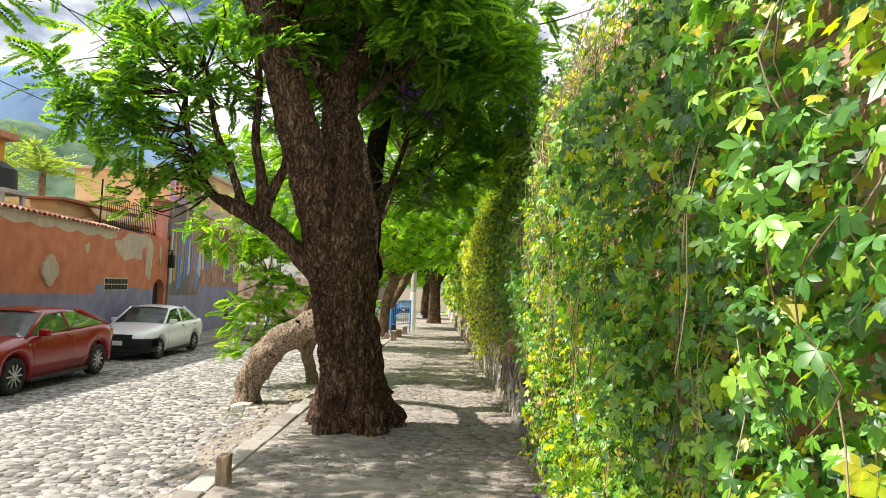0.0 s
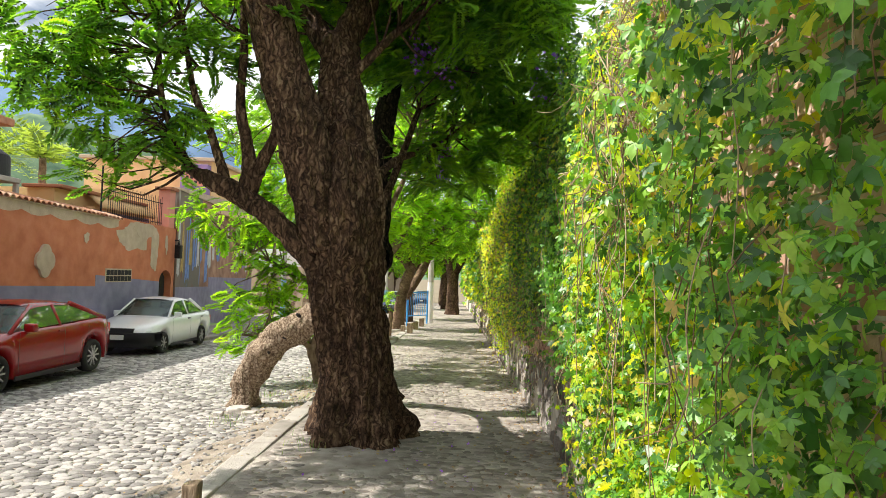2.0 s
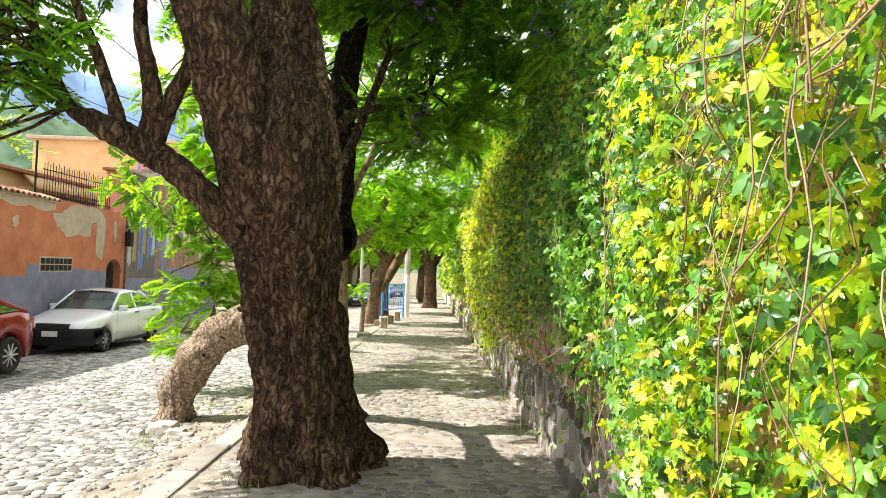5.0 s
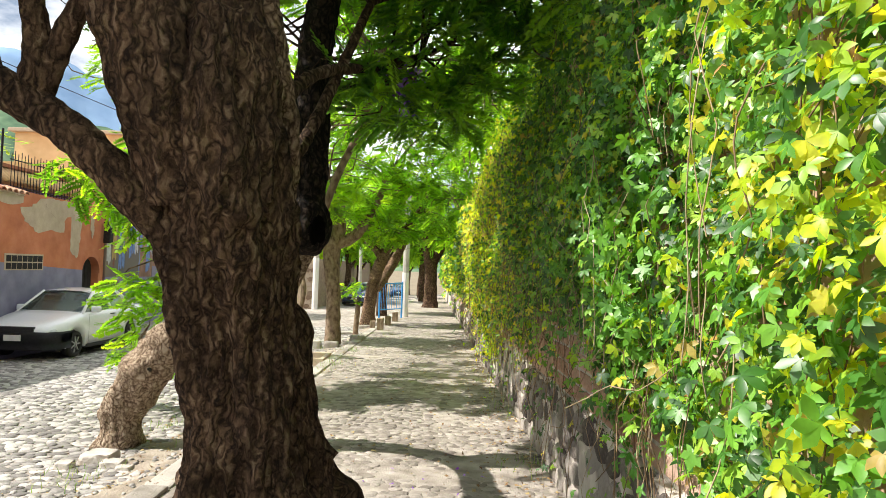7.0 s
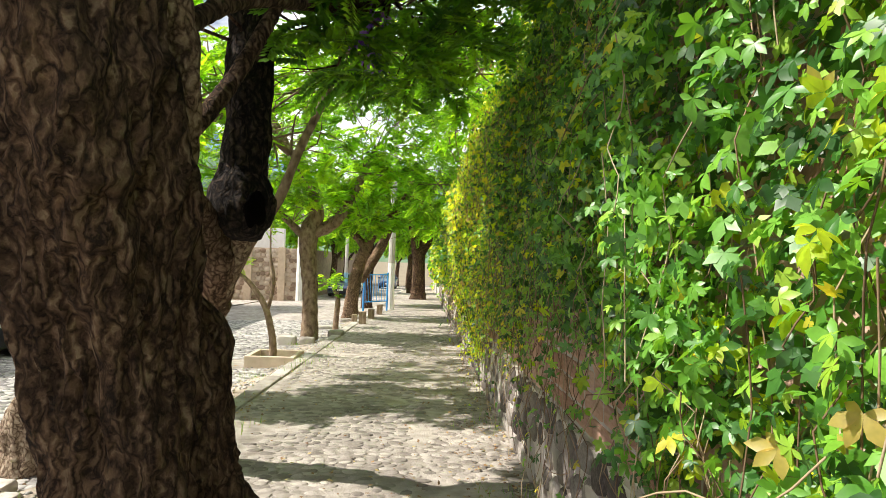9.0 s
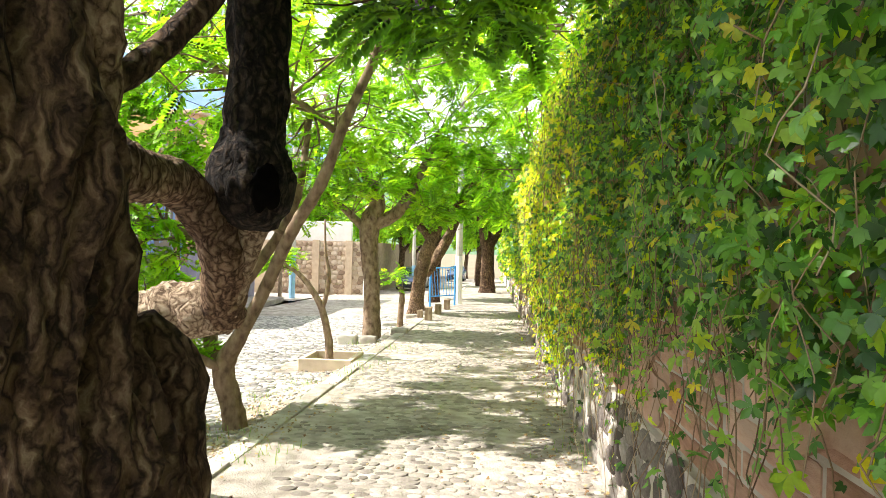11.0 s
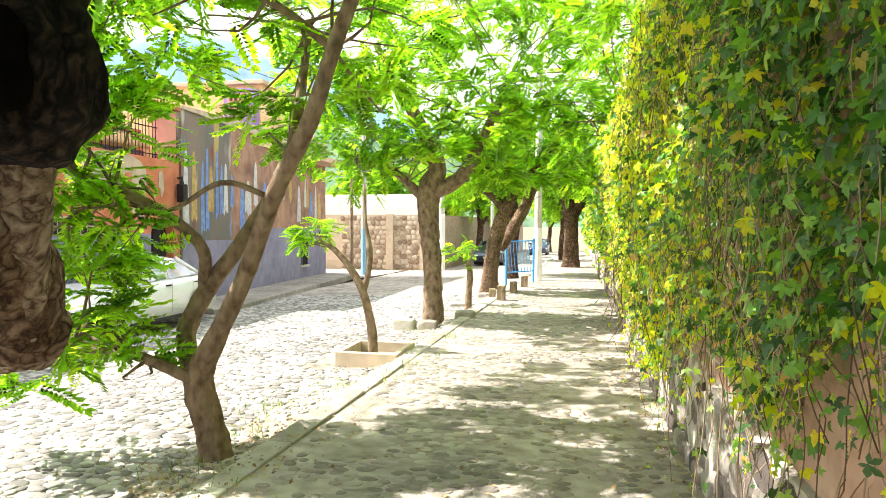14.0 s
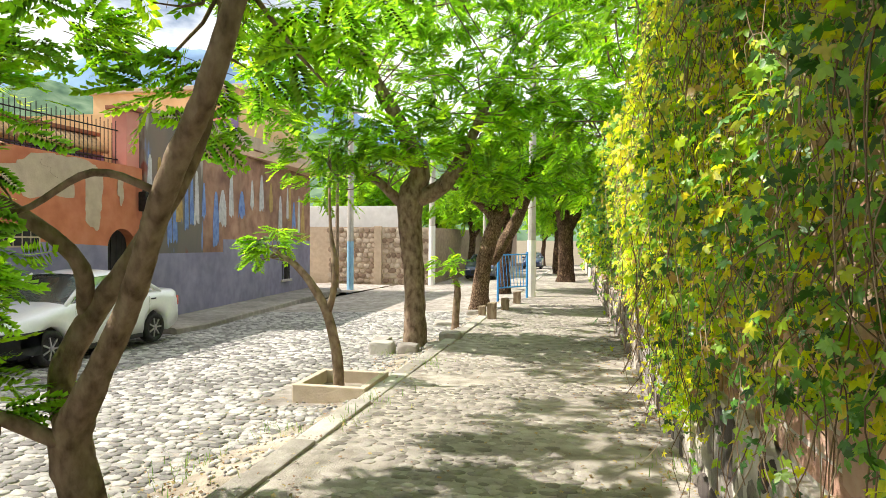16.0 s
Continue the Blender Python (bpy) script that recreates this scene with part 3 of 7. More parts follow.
def palmate_low(rng):
    """The same leaf for the deep layers: one blade a leaflet."""
    v, f = [(0, 0, 0)], []
    for a, ln in zip((-112, -56, 0, 56, 112), (0.5, 0.74, 0.88, 0.74, 0.5)):
        a = radians(a + rng.uniform(-10, 10))
        w, dz = ln * rng.uniform(0.26, 0.34), rng.uniform(-0.24, 0.02)
        ca, sa = math.cos(a), math.sin(a)
        at = len(v)
        for u, s in ((0.5, 1), (1.0, 0), (0.5, -1)):
            v.append((ca * ln * u - sa * w * s, sa * ln * u + ca * w * s, dz * u * u))
        f.append((0, at + 2, at + 1, at))
    return np.array(v), np.array(f)


def pinnate(rng, pairs=8, droop=0.25, wide=0.095):
    """A feather leaf: a thin stalk along +x with pairs of leaflets, its end bent down."""
    v, f = [], []
    for i in range(pairs + 1):
        u = i / pairs
        v += [(u, 0.006, -droop * u * u), (u, -0.006, -droop * u * u)]
    for i in range(pairs):
        f.append((2 * i, 2 * i + 1, 2 * i + 3, 2 * i + 2))
    for i in range(1, pairs + 1):
        u = i / pairs
        for s in (1, -1):
            ln = 0.33 * (1 - 0.45 * abs(u - 0.45)) * rng.uniform(0.85, 1.1)
            a = radians(rng.uniform(52, 68)) if i < pairs else radians(25)
            dx, dy = math.cos(a) * ln, math.sin(a) * ln * s
            nx, ny = -dy / ln * wide, dx / ln * wide
            z0, z1 = -droop * u * u, -droop * u * u + rng.uniform(-0.10, 0.01)
            base = 2 * i + (0 if s > 0 else 1)
            at = len(v)
            v += [(u + dx * 0.5 + nx, dy * 0.5 + ny, (z0 + z1) / 2), (u + dx, dy, z1), (u + dx * 0.5 - nx, dy * 0.5 - ny, (z0 + z1) / 2)]
            f.append((base, at, at + 1, at + 2) if s > 0 else (base, at, at + 1, at + 2))
    return np.array(v), np.array(f)


RNG = np.random.default_rng(5)
PALMATE = [palmate(RNG) for _ in range(6)]
PALMATE_FINE = [palmate_fine(RNG) for _ in range(6)]
PALMATE_LOW = [palmate_low(RNG) for _ in range(6)]
PINNATE = [pinnate(RNG, 10, d, 0.08) for d in (0.15, 0.25, 0.4, 0.3)]


def foliage(clumps, size=0.27, seed=1, spray=7):
    """Feather leaves in sprays, through clumps of (x, y, z, rx, ry, rz, leaves)."""
    r = np.random.default_rng(seed)
    ms = []
    for x, y, z, rx, ry, rz, count in clumps:
        sprays = max(1, int(count / spray))
        d = r.normal(size=(sprays, 3))
        d /= np.linalg.norm(d, axis=1)[:, None]
        rad = r.uniform(0.25, 1.0, sprays) ** 0.55
        c = np.array((x, y, z)) + d * rad[:, None] * (rx, ry, rz)
        for ci, di in zip(c, d):
            n = max(3, int(r.normal(spray, spray * 0.3)))
            tip = r.normal(size=(n, 3)) * 0.75 + di * (1.0, 1.0, 0.35)
            tip[:, 2] -= 0.15
            out = r.normal(size=(n, 3)) * 0.45 + (-0.2, 0, 1.0)
            ms.append(frames_of(ci + r.normal(size=(n, 3)) * size * 0.28, out, tip, r.uniform(0.6, 1.15, n) * size))
    m = np.concatenate(ms)
    return scatter(PINNATE, m, r.integers(0, len(PINNATE), len(m)))


def twigs(clumps, anchors, seed=2, each=9, r0=0.009):
    """Thin twigs from the nearest limb into the clumps."""
    r = np.random.default_rng(seed)
    anchors = np.array(anchors)[:, :3]
    made = []
    for x, y, z, rx, ry, rz, count in clumps:
        c = np.array((x, y, z))
        near = anchors[np.argsort(np.linalg.norm(anchors - c, axis=1))[:3]]
        for k in range(each):
            end = c + r.normal(size=3) * (rx, ry, rz) * 0.5
            a = near[k % len(near)]
            if np.linalg.norm(a - c) > 1.5 and k > 0:
                a = c + r.normal(size=3) * (rx, ry, rz) * 0.2
            mid = (a + end) / 2 + r.normal(size=3) * 0.16 * np.linalg.norm(end - a)
            made.append(limb([(*a, r0 * 1.8), (*mid, r0), (*end, r0 * 0.35)], 5, 0.3, 0.05, cap=False))
    return joined(made)


def tree(name, limbs, clumps, bark, leaf, label, size=0.27, seed=1, trunk_label="", seg=14, flare=0.25, each=9, group="street trees", ridges=0.0, step=0.12):
    """A tree: the first limb is its trunk, the others its limbs; twigs and leaves fill the clumps."""
    foot = limbs[0][0]
    th = tagged(new(name), label, "tree", group)
    th.location = (foot[0], foot[1], foot[2])

    def add(nm, vf, mat):
        me = np_mesh(nm, vf[0] - np.array(th.location), vf[1], mat)
        return part(nm, me, mat, th)
    add("trunk", limb(limbs[0], seg, step, 0.14, ridges, flare, seed), bark)
    for i, pts in enumerate(limbs[1:]):
        add("limb", limb(pts, max(8, seg - 4), step, 0.14, ridges * 0.7, 0.0, seed + i + 1), bark)
    anchors = [p for l_ in limbs[1:] for p in smooth_line(l_, 0.5)] + [p for p in smooth_line(limbs[0], 0.2)[-6:]]
    if clumps:
        tagged(add("twig_work", twigs(clumps, anchors, seed, each), bark), kind="stuff")
        tagged(add("crown", foliage(clumps, size, seed), leaf), kind="stuff")
    return th


# ---- ground, road, pavement ----
def sheet(name, xs, ys, height, mat, label, parent=None):
    v = [(x, y, height(x, y)) for y in ys for x in xs]
    w = len(xs)
    q = [(j * w + i, j * w + i + 1, (j + 1) * w + i + 1, (j + 1) * w + i) for j in range(len(ys) - 1) for i in range(w - 1)]
    return tagged(part(name, np_mesh(name, v, q, mat), mat, parent), label, name, kind="structure")


far = [-3000, -1200, -500, -200, -90]
sheet("ground", far + [-40, -20, -9, 0, 10, 30, 80] + [200, 500, 1200, 3000], far + [-40] + list(range(-25, 75, 5)) + [90, 200, 500, 1200, 3000], lambda x, y: g(y) - 0.55, M["scrub"], "dry earth of the town and its surroundings")


def road_z(x, y):
    return gz(min(x, KERB - 0.01), y) + 0.012 * noise.noise(Vector((x * 1.3, y * 1.3, 0)))


road = sheet("road", list(np.arange(-9.0, -1.95, 0.35)) + [KERB + 0.05], list(np.arange(-25, 75, 0.5)), road_z, M["mortar"], "cobbled street, dusty grey bedding between the stones")
pavement = sheet("pavement", list(np.arange(-2.0, 1.5, 0.25)), list(np.arange(-25, 75, 0.5)), lambda x, y: g(y) + 0.012 * noise.noise(Vector((x * 1.1, y * 1.1, 5))), M["mortar"], "stone-paved footway dappled with leaf shade")


def verge_z(x, y):
    """Trodden earth that laps over the cobbles beside the kerb."""
    n = noise.noise(Vector((x * 0.9, y * 0.6, 1))) + 0.6 * noise.noise(Vector((x * 3.1, y * 3.1, 4)))
    near = max(0.0, 1 - abs(x + 2.1) / (0.75 + 0.55 * math.exp(-((y - 10.3) / 1.6) ** 2)))
    return gz(min(x, KERB - 0.01), y) - 0.045 + 0.115 * near + 0.075 * n * min(1, near * 4)


sheet("verge", list(np.arange(-4.2, -2.0, 0.1)), list(np.arange(3.0, 30.0, 0.12)), verge_z, M["earth"], "bare dusty earth lapping over the cobbles by the kerb")
cross = sheet("side_street", [-60, -40, -20, -9.2], [35.5, 37, 39, 41.5], lambda x, y: gz(-9, y) + 0.01, M["mortar"], "sunlit cobbled side street")
# pavement across the street, by the painted house


def left_edge(y):
    """The foot of the houses across the street."""
    return -9.6 if y < 22.2 else -9.6 - (y - 22.2) * 0.13


bm = bmesh.new()
rows = []
for y in (22.0, 23.0, 25.0, 28.0, 31.0, 34.0, 36.0):
    e = left_edge(y) + (1.5 if y > 22.5 else 1.3)
    rows.append([bm.verts.new(p) for p in ((left_edge(y) - 0.1, y, gz(-9, y) + 0.16), (e - 0.05, y, gz(-8, y) + 0.13), (e, y, gz(-8, y) + 0.1), (e + 0.02, y, gz(-8, y) - 0.1))])
for a, b in zip(rows, rows[1:]):
    for i in range(3):
        bm.faces.new((a[i], a[i + 1], b[i + 1], b[i]))
bm.faces.new(rows[0][::-1])
tagged(part("far_pavement", bm, M["kerb"]), "narrow concrete pavement with a raised kerb", "pavement", kind="structure")

# ---- the creeper wall ----
WALL_X, WALL_TOP = 1.1, 3.5


def wall_x(y):
    return WALL_X - 0.008 * max(0, y - 8)


def wall_block(name, y0, y1, z0, z1, out, mat, label):
    bm = bmesh.new()
    n = int((y1 - y0) / 1.0)
    rings = []
    for i in range(n + 1):
        y = y0 + (y1 - y0) * i / n
        x = wall_x(y) - out
        rings.append([bm.verts.new(p) for p in ((x, y, g(y) + z0), (x, y, g(y) + z1), (x + 0.45, y, g(y) + z1), (x + 0.45, y, g(y) + z0))])
    for a, b in zip(rings, rings[1:]):
        for i in range(4):
            bm.faces.new((a[i], b[i], b[(i + 1) % 4], a[(i + 1) % 4]))
    bm.faces.new(rings[0])
    bm.faces.new(rings[-1][::-1])
    bmesh.ops.recalc_face_normals(bm, faces=bm.faces)
    return tagged(part(name, bm, mat), label, "wall", kind="structure")


wall_base = wall_block("wall_base", -20, 70, -0.7, 0.72, 0.0, M["lime"], "rubble stone footing of the garden wall in pale mortar")
wall_east = wall_block("wall_east", -20, 70, 0.72, WALL_TOP, -0.05, M["lime"], "high pinkish brick garden wall behind the creeper")


# ---- trees ----
def big_tree():
    limbs = [
        [(-1.05, 8.22, -0.35, 0.56), (-1.07, 8.2, 0.0, 0.47), (-1.10, 8.15, 0.45, 0.39), (-1.14, 8.05, 0.95, 0.365), (-1.2, 7.88, 1.55, 0.37), (-1.24, 7.7, 2.1, 0.40), (-1.27, 7.62, 2.55, 0.37), (-1.27, 7.68, 3.05, 0.27), (-1.32, 7.8, 3.7, 0.21), (-1.36, 7.95, 4.15, 0.18)],
        [(-1.36, 7.6, 1.9, 0.23), (-1.46, 7.4, 2.5, 0.245), (-1.62, 7.28, 3.1, 0.235), (-1.8, 7.2, 3.75, 0.225), (-2.02, 7.1, 4.45, 0.215), (-2.4, 7.0, 5.4, 0.18), (-2.9, 6.9, 6.4, 0.11)],
        [(-1.35, 7.7, 1.55, 0.12), (-1.58, 7.5, 1.86, 0.115), (-1.86, 7.42, 2.15, 0.105), (-2.12, 7.4, 2.33, 0.10), (-2.3, 7.38, 2.43, 0.105), (-2.5, 7.36, 2.52, 0.08), (-2.68, 7.35, 2.62, 0.045), (-2.85, 7.35, 2.95, 0.038), (-2.98, 7.3, 3.35, 0.03), (-3.05, 7.3, 4.2, 0.02)],
        [(-2.15, 7.42, 2.33, 0.085), (-2.1, 7.4, 2.6, 0.08), (-2.13, 7.36, 2.9, 0.06), (-2.2, 7.34, 3.25, 0.048), (-2.18, 7.3, 3.95, 0.035), (-2.3, 7.3, 4.8, 0.02)],
        [(-2.1, 7.42, 2.4, 0.07), (-1.98, 7.42, 2.72, 0.065), (-1.86, 7.4, 3.02, 0.045), (-1.93, 7.4, 3.45, 0.03)],
        [(-2.3, 7.4, 2.4, 0.055), (-2.48, 7.35, 2.95, 0.042), (-2.68, 7.35, 3.4, 0.032), (-2.82, 7.35, 4.1, 0.02)],
        [(-1.36, 7.9, 4.0, 0.16), (-1.15, 8.1, 4.6, 0.15), (-1.05, 8.3, 5.2, 0.13), (-0.7, 8.7, 6.4, 0.08)],
        [(-1.38, 7.9, 3.9, 0.13), (-1.75, 8.0, 4.45, 0.115), (-2.05, 8.2, 5.0, 0.09), (-2.4, 8.8, 6.2, 0.05)],
        [(-1.62, 7.62, 3.2, 0.05), (-1.4, 7.64, 3.45, 0.052), (-1.08, 7.7, 3.78, 0.048), (-0.72, 7.8, 4.2, 0.042), (-0.2, 8.2, 4.8, 0.03)],
        # the limb that bends down and is grown into the leaning stem, and the hollow upright beside it
        [(-1.2, 7.9, 1.95, 0.2), (-1.26, 8.4, 1.84, 0.14), (-1.3, 8.86, 1.82, 0.11), (-1.34, 9.2, 1.84, 0.11), (-1.34, 9.42, 1.77, 0.115), (-1.3, 9.6, 1.62, 0.12), (-1.29, 9.7, 1.48, 0.125), (-1.34, 9.86, 1.3, 0.13), (-1.39, 9.95, 1.14, 0.125), (-1.4, 9.97, 1.05, 0.09)],
        [(-1.11, 9.62, 1.62, 0.10), (-1.11, 9.63, 1.68, 0.18), (-1.12, 9.64, 1.82, 0.225), (-1.13, 9.65, 1.98, 0.215), (-1.13, 9.66, 2.08, 0.18), (-1.11, 9.68, 2.3, 0.165), (-1.12, 9.7, 3.0, 0.16), (-1.05, 9.75, 3.9, 0.14), (-0.8, 10.0, 5.4, 0.07)],
        [(-1.15, 8.15, 1.95, 0.055), (-1.05, 8.35, 2.1, 0.05), (-0.96, 8.58, 2.35, 0.048), (-0.84, 8.9, 2.8, 0.045), (-0.6, 9.5, 3.8, 0.035)],
        [(-1.0, 7.9, 2.45, 0.055), (-0.85, 8.7, 2.95, 0.045), (-0.45, 9.9, 3.4, 0.035), (0.1, 11.0, 4.0, 0.02)],
        [(-1.0, 8.0, 1.5, 0.05), (-0.93, 7.95, 1.85, 0.085), (-0.9, 7.87, 2.3, 0.10), (-1.0, 7.8, 3.0, 0.08), (-1.1, 7.8, 3.5, 0.06)],
        # buttress on the footway side
        [(-0.96, 8.3, 1.28, 0.06), (-0.9, 8.38, 1.1, 0.125), (-0.9, 8.4, 0.95, 0.12), (-0.88, 8.4, 0.55, 0.14), (-0.85, 8.42, 0.1, 0.2), (-0.8, 8.44, -0.35, 0.3)],
        # bare wood torn between the upright and the leaning stem
        [(-1.1, 9.66, 1.72, 0.1), (-1.17, 9.73, 1.52, 0.075), (-1.25, 9.82, 1.34, 0.06), (-1.33, 9.9, 1.14, 0.05)],
    ]
    clumps = [
        (-3.1, 7.2, 3.75, 0.9, 0.7, 0.6, 210), (-2.4, 7.2, 4.2, 0.7, 0.7, 0.7, 170), (-3.9, 7.2, 3.6, 0.55, 0.5, 0.4, 90), (-3.1, 7.1, 2.95, 0.6, 0.45, 0.3, 80), (-3.3, 7.1, 4.6, 0.8, 0.7, 0.5, 130),
        (-3.5, 7.0, 3.15, 0.5, 0.45, 0.25, 60), (-3.35, 7.0, 2.52, 0.3, 0.3, 0.14, 26), (-2.0, 7.8, 5.0, 0.9, 0.8, 0.6, 150), (-4.3, 7.2, 4.1, 0.4, 0.4, 0.35, 40), (-2.0, 8.0, 3.3, 0.45, 0.4, 0.45, 40),
        (-0.3, 9.6, 4.6, 1.1, 1.2, 0.9, 400), (0.8, 10.0, 4.6, 1.1, 1.3, 0.9, 400), (0.3, 10.5, 3.9, 1.0, 1.0, 0.7, 350), (1.2, 9.4, 4.0, 0.7, 1.0, 0.6, 225), (-0.2, 10.6, 5.4, 1.6, 1.6, 0.9, 400),
        (0.0, 10.4, 3.3, 0.7, 0.9, 0.4, 160), (-0.6, 9.9, 3.1, 0.4, 0.6, 0.35, 65), (-1.5, 9.7, 6.0, 1.8, 1.1, 0.7, 420), (-2.7, 9.6, 6.2, 2.0, 1.6, 0.7, 350), (0.6, 8.8, 5.6, 1.2, 1.2, 0.6, 200), (-2.2, 10.3, 5.6, 1.3, 0.9, 0.6, 260),
        # many clumps below sit out of view, added to shade wall and footway
        (-1.7, 8.7, 4.4, 0.5, 0.5, 0.6, 120), (-2.0, 9.6, 3.7, 0.6, 0.5, 0.5, 80), (-2.2, 8.4, 5.9, 1.2, 0.8, 0.5, 380), (-1.6, 10.3, 5.4, 1.2, 0.9, 0.5, 380), (-2.4, 9.9, 5.6, 1.3, 1.2, 0.5, 380), (-5.2, 5.7, 4.6, 1.3, 0.8, 0.5, 230), (-4.6, 5.2, 5.4, 1.2, 0.8, 0.5, 200), (-1.0, 8.9, 5.0, 0.8, 0.8, 0.7, 150),
        (-1.6, 7.3, 6.5, 0.7, 1.0, 0.4, 330), (-2.5, 7.2, 6.6, 0.7, 1.0, 0.4, 330), (-0.8, 7.6, 6.3, 0.6, 0.9, 0.4, 240), (-0.5, 7.5, 5.3, 1.0, 0.8, 0.5, 650), (0.2, 9.6, 6.6, 1.4, 1.2, 0.5, 400),
        (-0.8, 9.2, 5.0, 1.1, 0.8, 0.6, 520), (-1.0, 10.2, 5.0, 1.0, 0.8, 0.6, 480), (-0.2, 8.9, 4.4, 0.8, 0.7, 0.5, 300), (-1.3, 8.6, 5.6, 1.0, 0.7, 0.5, 360), (-1.0, 7.1, 5.6, 0.9, 0.6, 0.5, 420), (-0.9, 6.7, 5.25, 0.8, 0.5, 0.5, 480), (-0.3, 6.75, 4.8, 0.6, 0.5, 0.5, 380), (-1.4, 6.6, 5.7, 0.7, 0.5, 0.5, 360), (-1.0, 6.9, 5.7, 0.6, 0.5, 0.4, 260), (0.3, 7.8, 4.5, 0.7, 0.7, 0.45, 360), (0.0, 8.6, 5.0, 0.9, 0.8, 0.5, 380),
    ]
    t = tree("street_tree", limbs, clumps, M["bark"], M["leaf_dark"], "old street tree with a thick dark furrowed trunk and purple blossom", 0.31, 3, seg=96, flare=0.27, ridges=0.13, step=0.04, each=8)
    for k, other in ((9, "bark_mid"), (10, "bark_char"), (13, "bark_mid"), (15, "bark_pale")):
        t.children[k].data.materials[0] = M[other]
    # flattened black lump on the bark, in place of a shaded cavity
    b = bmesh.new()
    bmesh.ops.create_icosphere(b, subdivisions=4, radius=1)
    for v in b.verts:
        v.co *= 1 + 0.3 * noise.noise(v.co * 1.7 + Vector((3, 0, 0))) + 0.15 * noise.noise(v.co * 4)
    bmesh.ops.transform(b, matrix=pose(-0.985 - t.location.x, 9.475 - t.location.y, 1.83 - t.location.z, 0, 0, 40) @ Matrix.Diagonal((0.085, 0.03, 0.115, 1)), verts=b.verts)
    part("hollow", b, M["hollow"], t, "hollow in the upright limb, its shade done as a black lump", True)
    # blossom in hanging bunches
    r = np.random.default_rng(8)
    for x, y, z in ((-0.45, 8.6, 4.9), (0.33, 8.8, 4.85), (-0.28, 8.6, 4.15), (1.1, 8.6, 5.1), (1.15, 8.8, 4.3), (-0.55, 8.5, 4.2), (-0.36, 10.2, 3.42), (-0.28, 10.15, 3.25), (0.7, 8.4, 4.9), (-0.1, 8.3, 4.4), (0.9, 9.0, 4.0)):
        n = 60
        p = r.normal(size=(n, 3)) * (0.09, 0.09, 0.14)
        m = frames_of(p, r.normal(size=(n, 3)), r.normal(size=(n, 3)), r.uniform(0.03, 0.055, n))
        v, q = scatter(PALMATE, m, r.integers(0, 6, n))
        o = part("blossom", np_mesh("blossom", v + np.array((x, y, z)) - np.array(t.location), q, M["flower"]), None, t, "bunch of purple blossom")
    return t


big_tree()


def fallen_stem():
    pts = [(-3.1, 10.55, -0.75, 0.24), (-3.08, 10.52, -0.3, 0.225), (-3.0, 10.46, 0.08, 0.215), (-2.78, 10.36, 0.42, 0.22), (-2.45, 10.25, 0.72, 0.21), (-2.1, 10.15, 0.95, 0.2), (-1.78, 10.06, 1.1, 0.19), (-1.52, 10.0, 1.14, 0.165), (-1.36, 9.97, 1.1, 0.11)]
    v, q = limb(pts, 56, 0.035, 0.3, 0.12, 0.0, 4.0)
    th = tagged(new("leaning_trunk"), "pale worn leaning trunk, arched and riddled with holes", "tree trunk")
    th.location = (-3.1, 10.5, -0.55)
    o = np.array(th.location)
    part("stem", np_mesh("stem", v - o, q, M["bark_pale"]), None, th)
    # small dark lumps on the stem; their colour stands for shade in knot holes
    for x, y, z in ((-2.2, 9.99, 1.03), (-2.4, 10.04, 0.72), (-1.95, 9.92, 0.95), (-2.65, 10.12, 0.5), (-2.0, 9.95, 1.14), (-1.7, 9.9, 1.02)):
        b = bmesh.new()
        bmesh.ops.create_uvsphere(b, u_segments=10, v_segments=6, radius=0.035, matrix=pose(x - o[0], y - o[1], z - o[2], 20, 30, 0) @ Matrix.Diagonal((1.3, 0.5, 0.8, 1)))
        part("knot_hole", b, M["dark"], th, smooth=True)


fallen_stem()

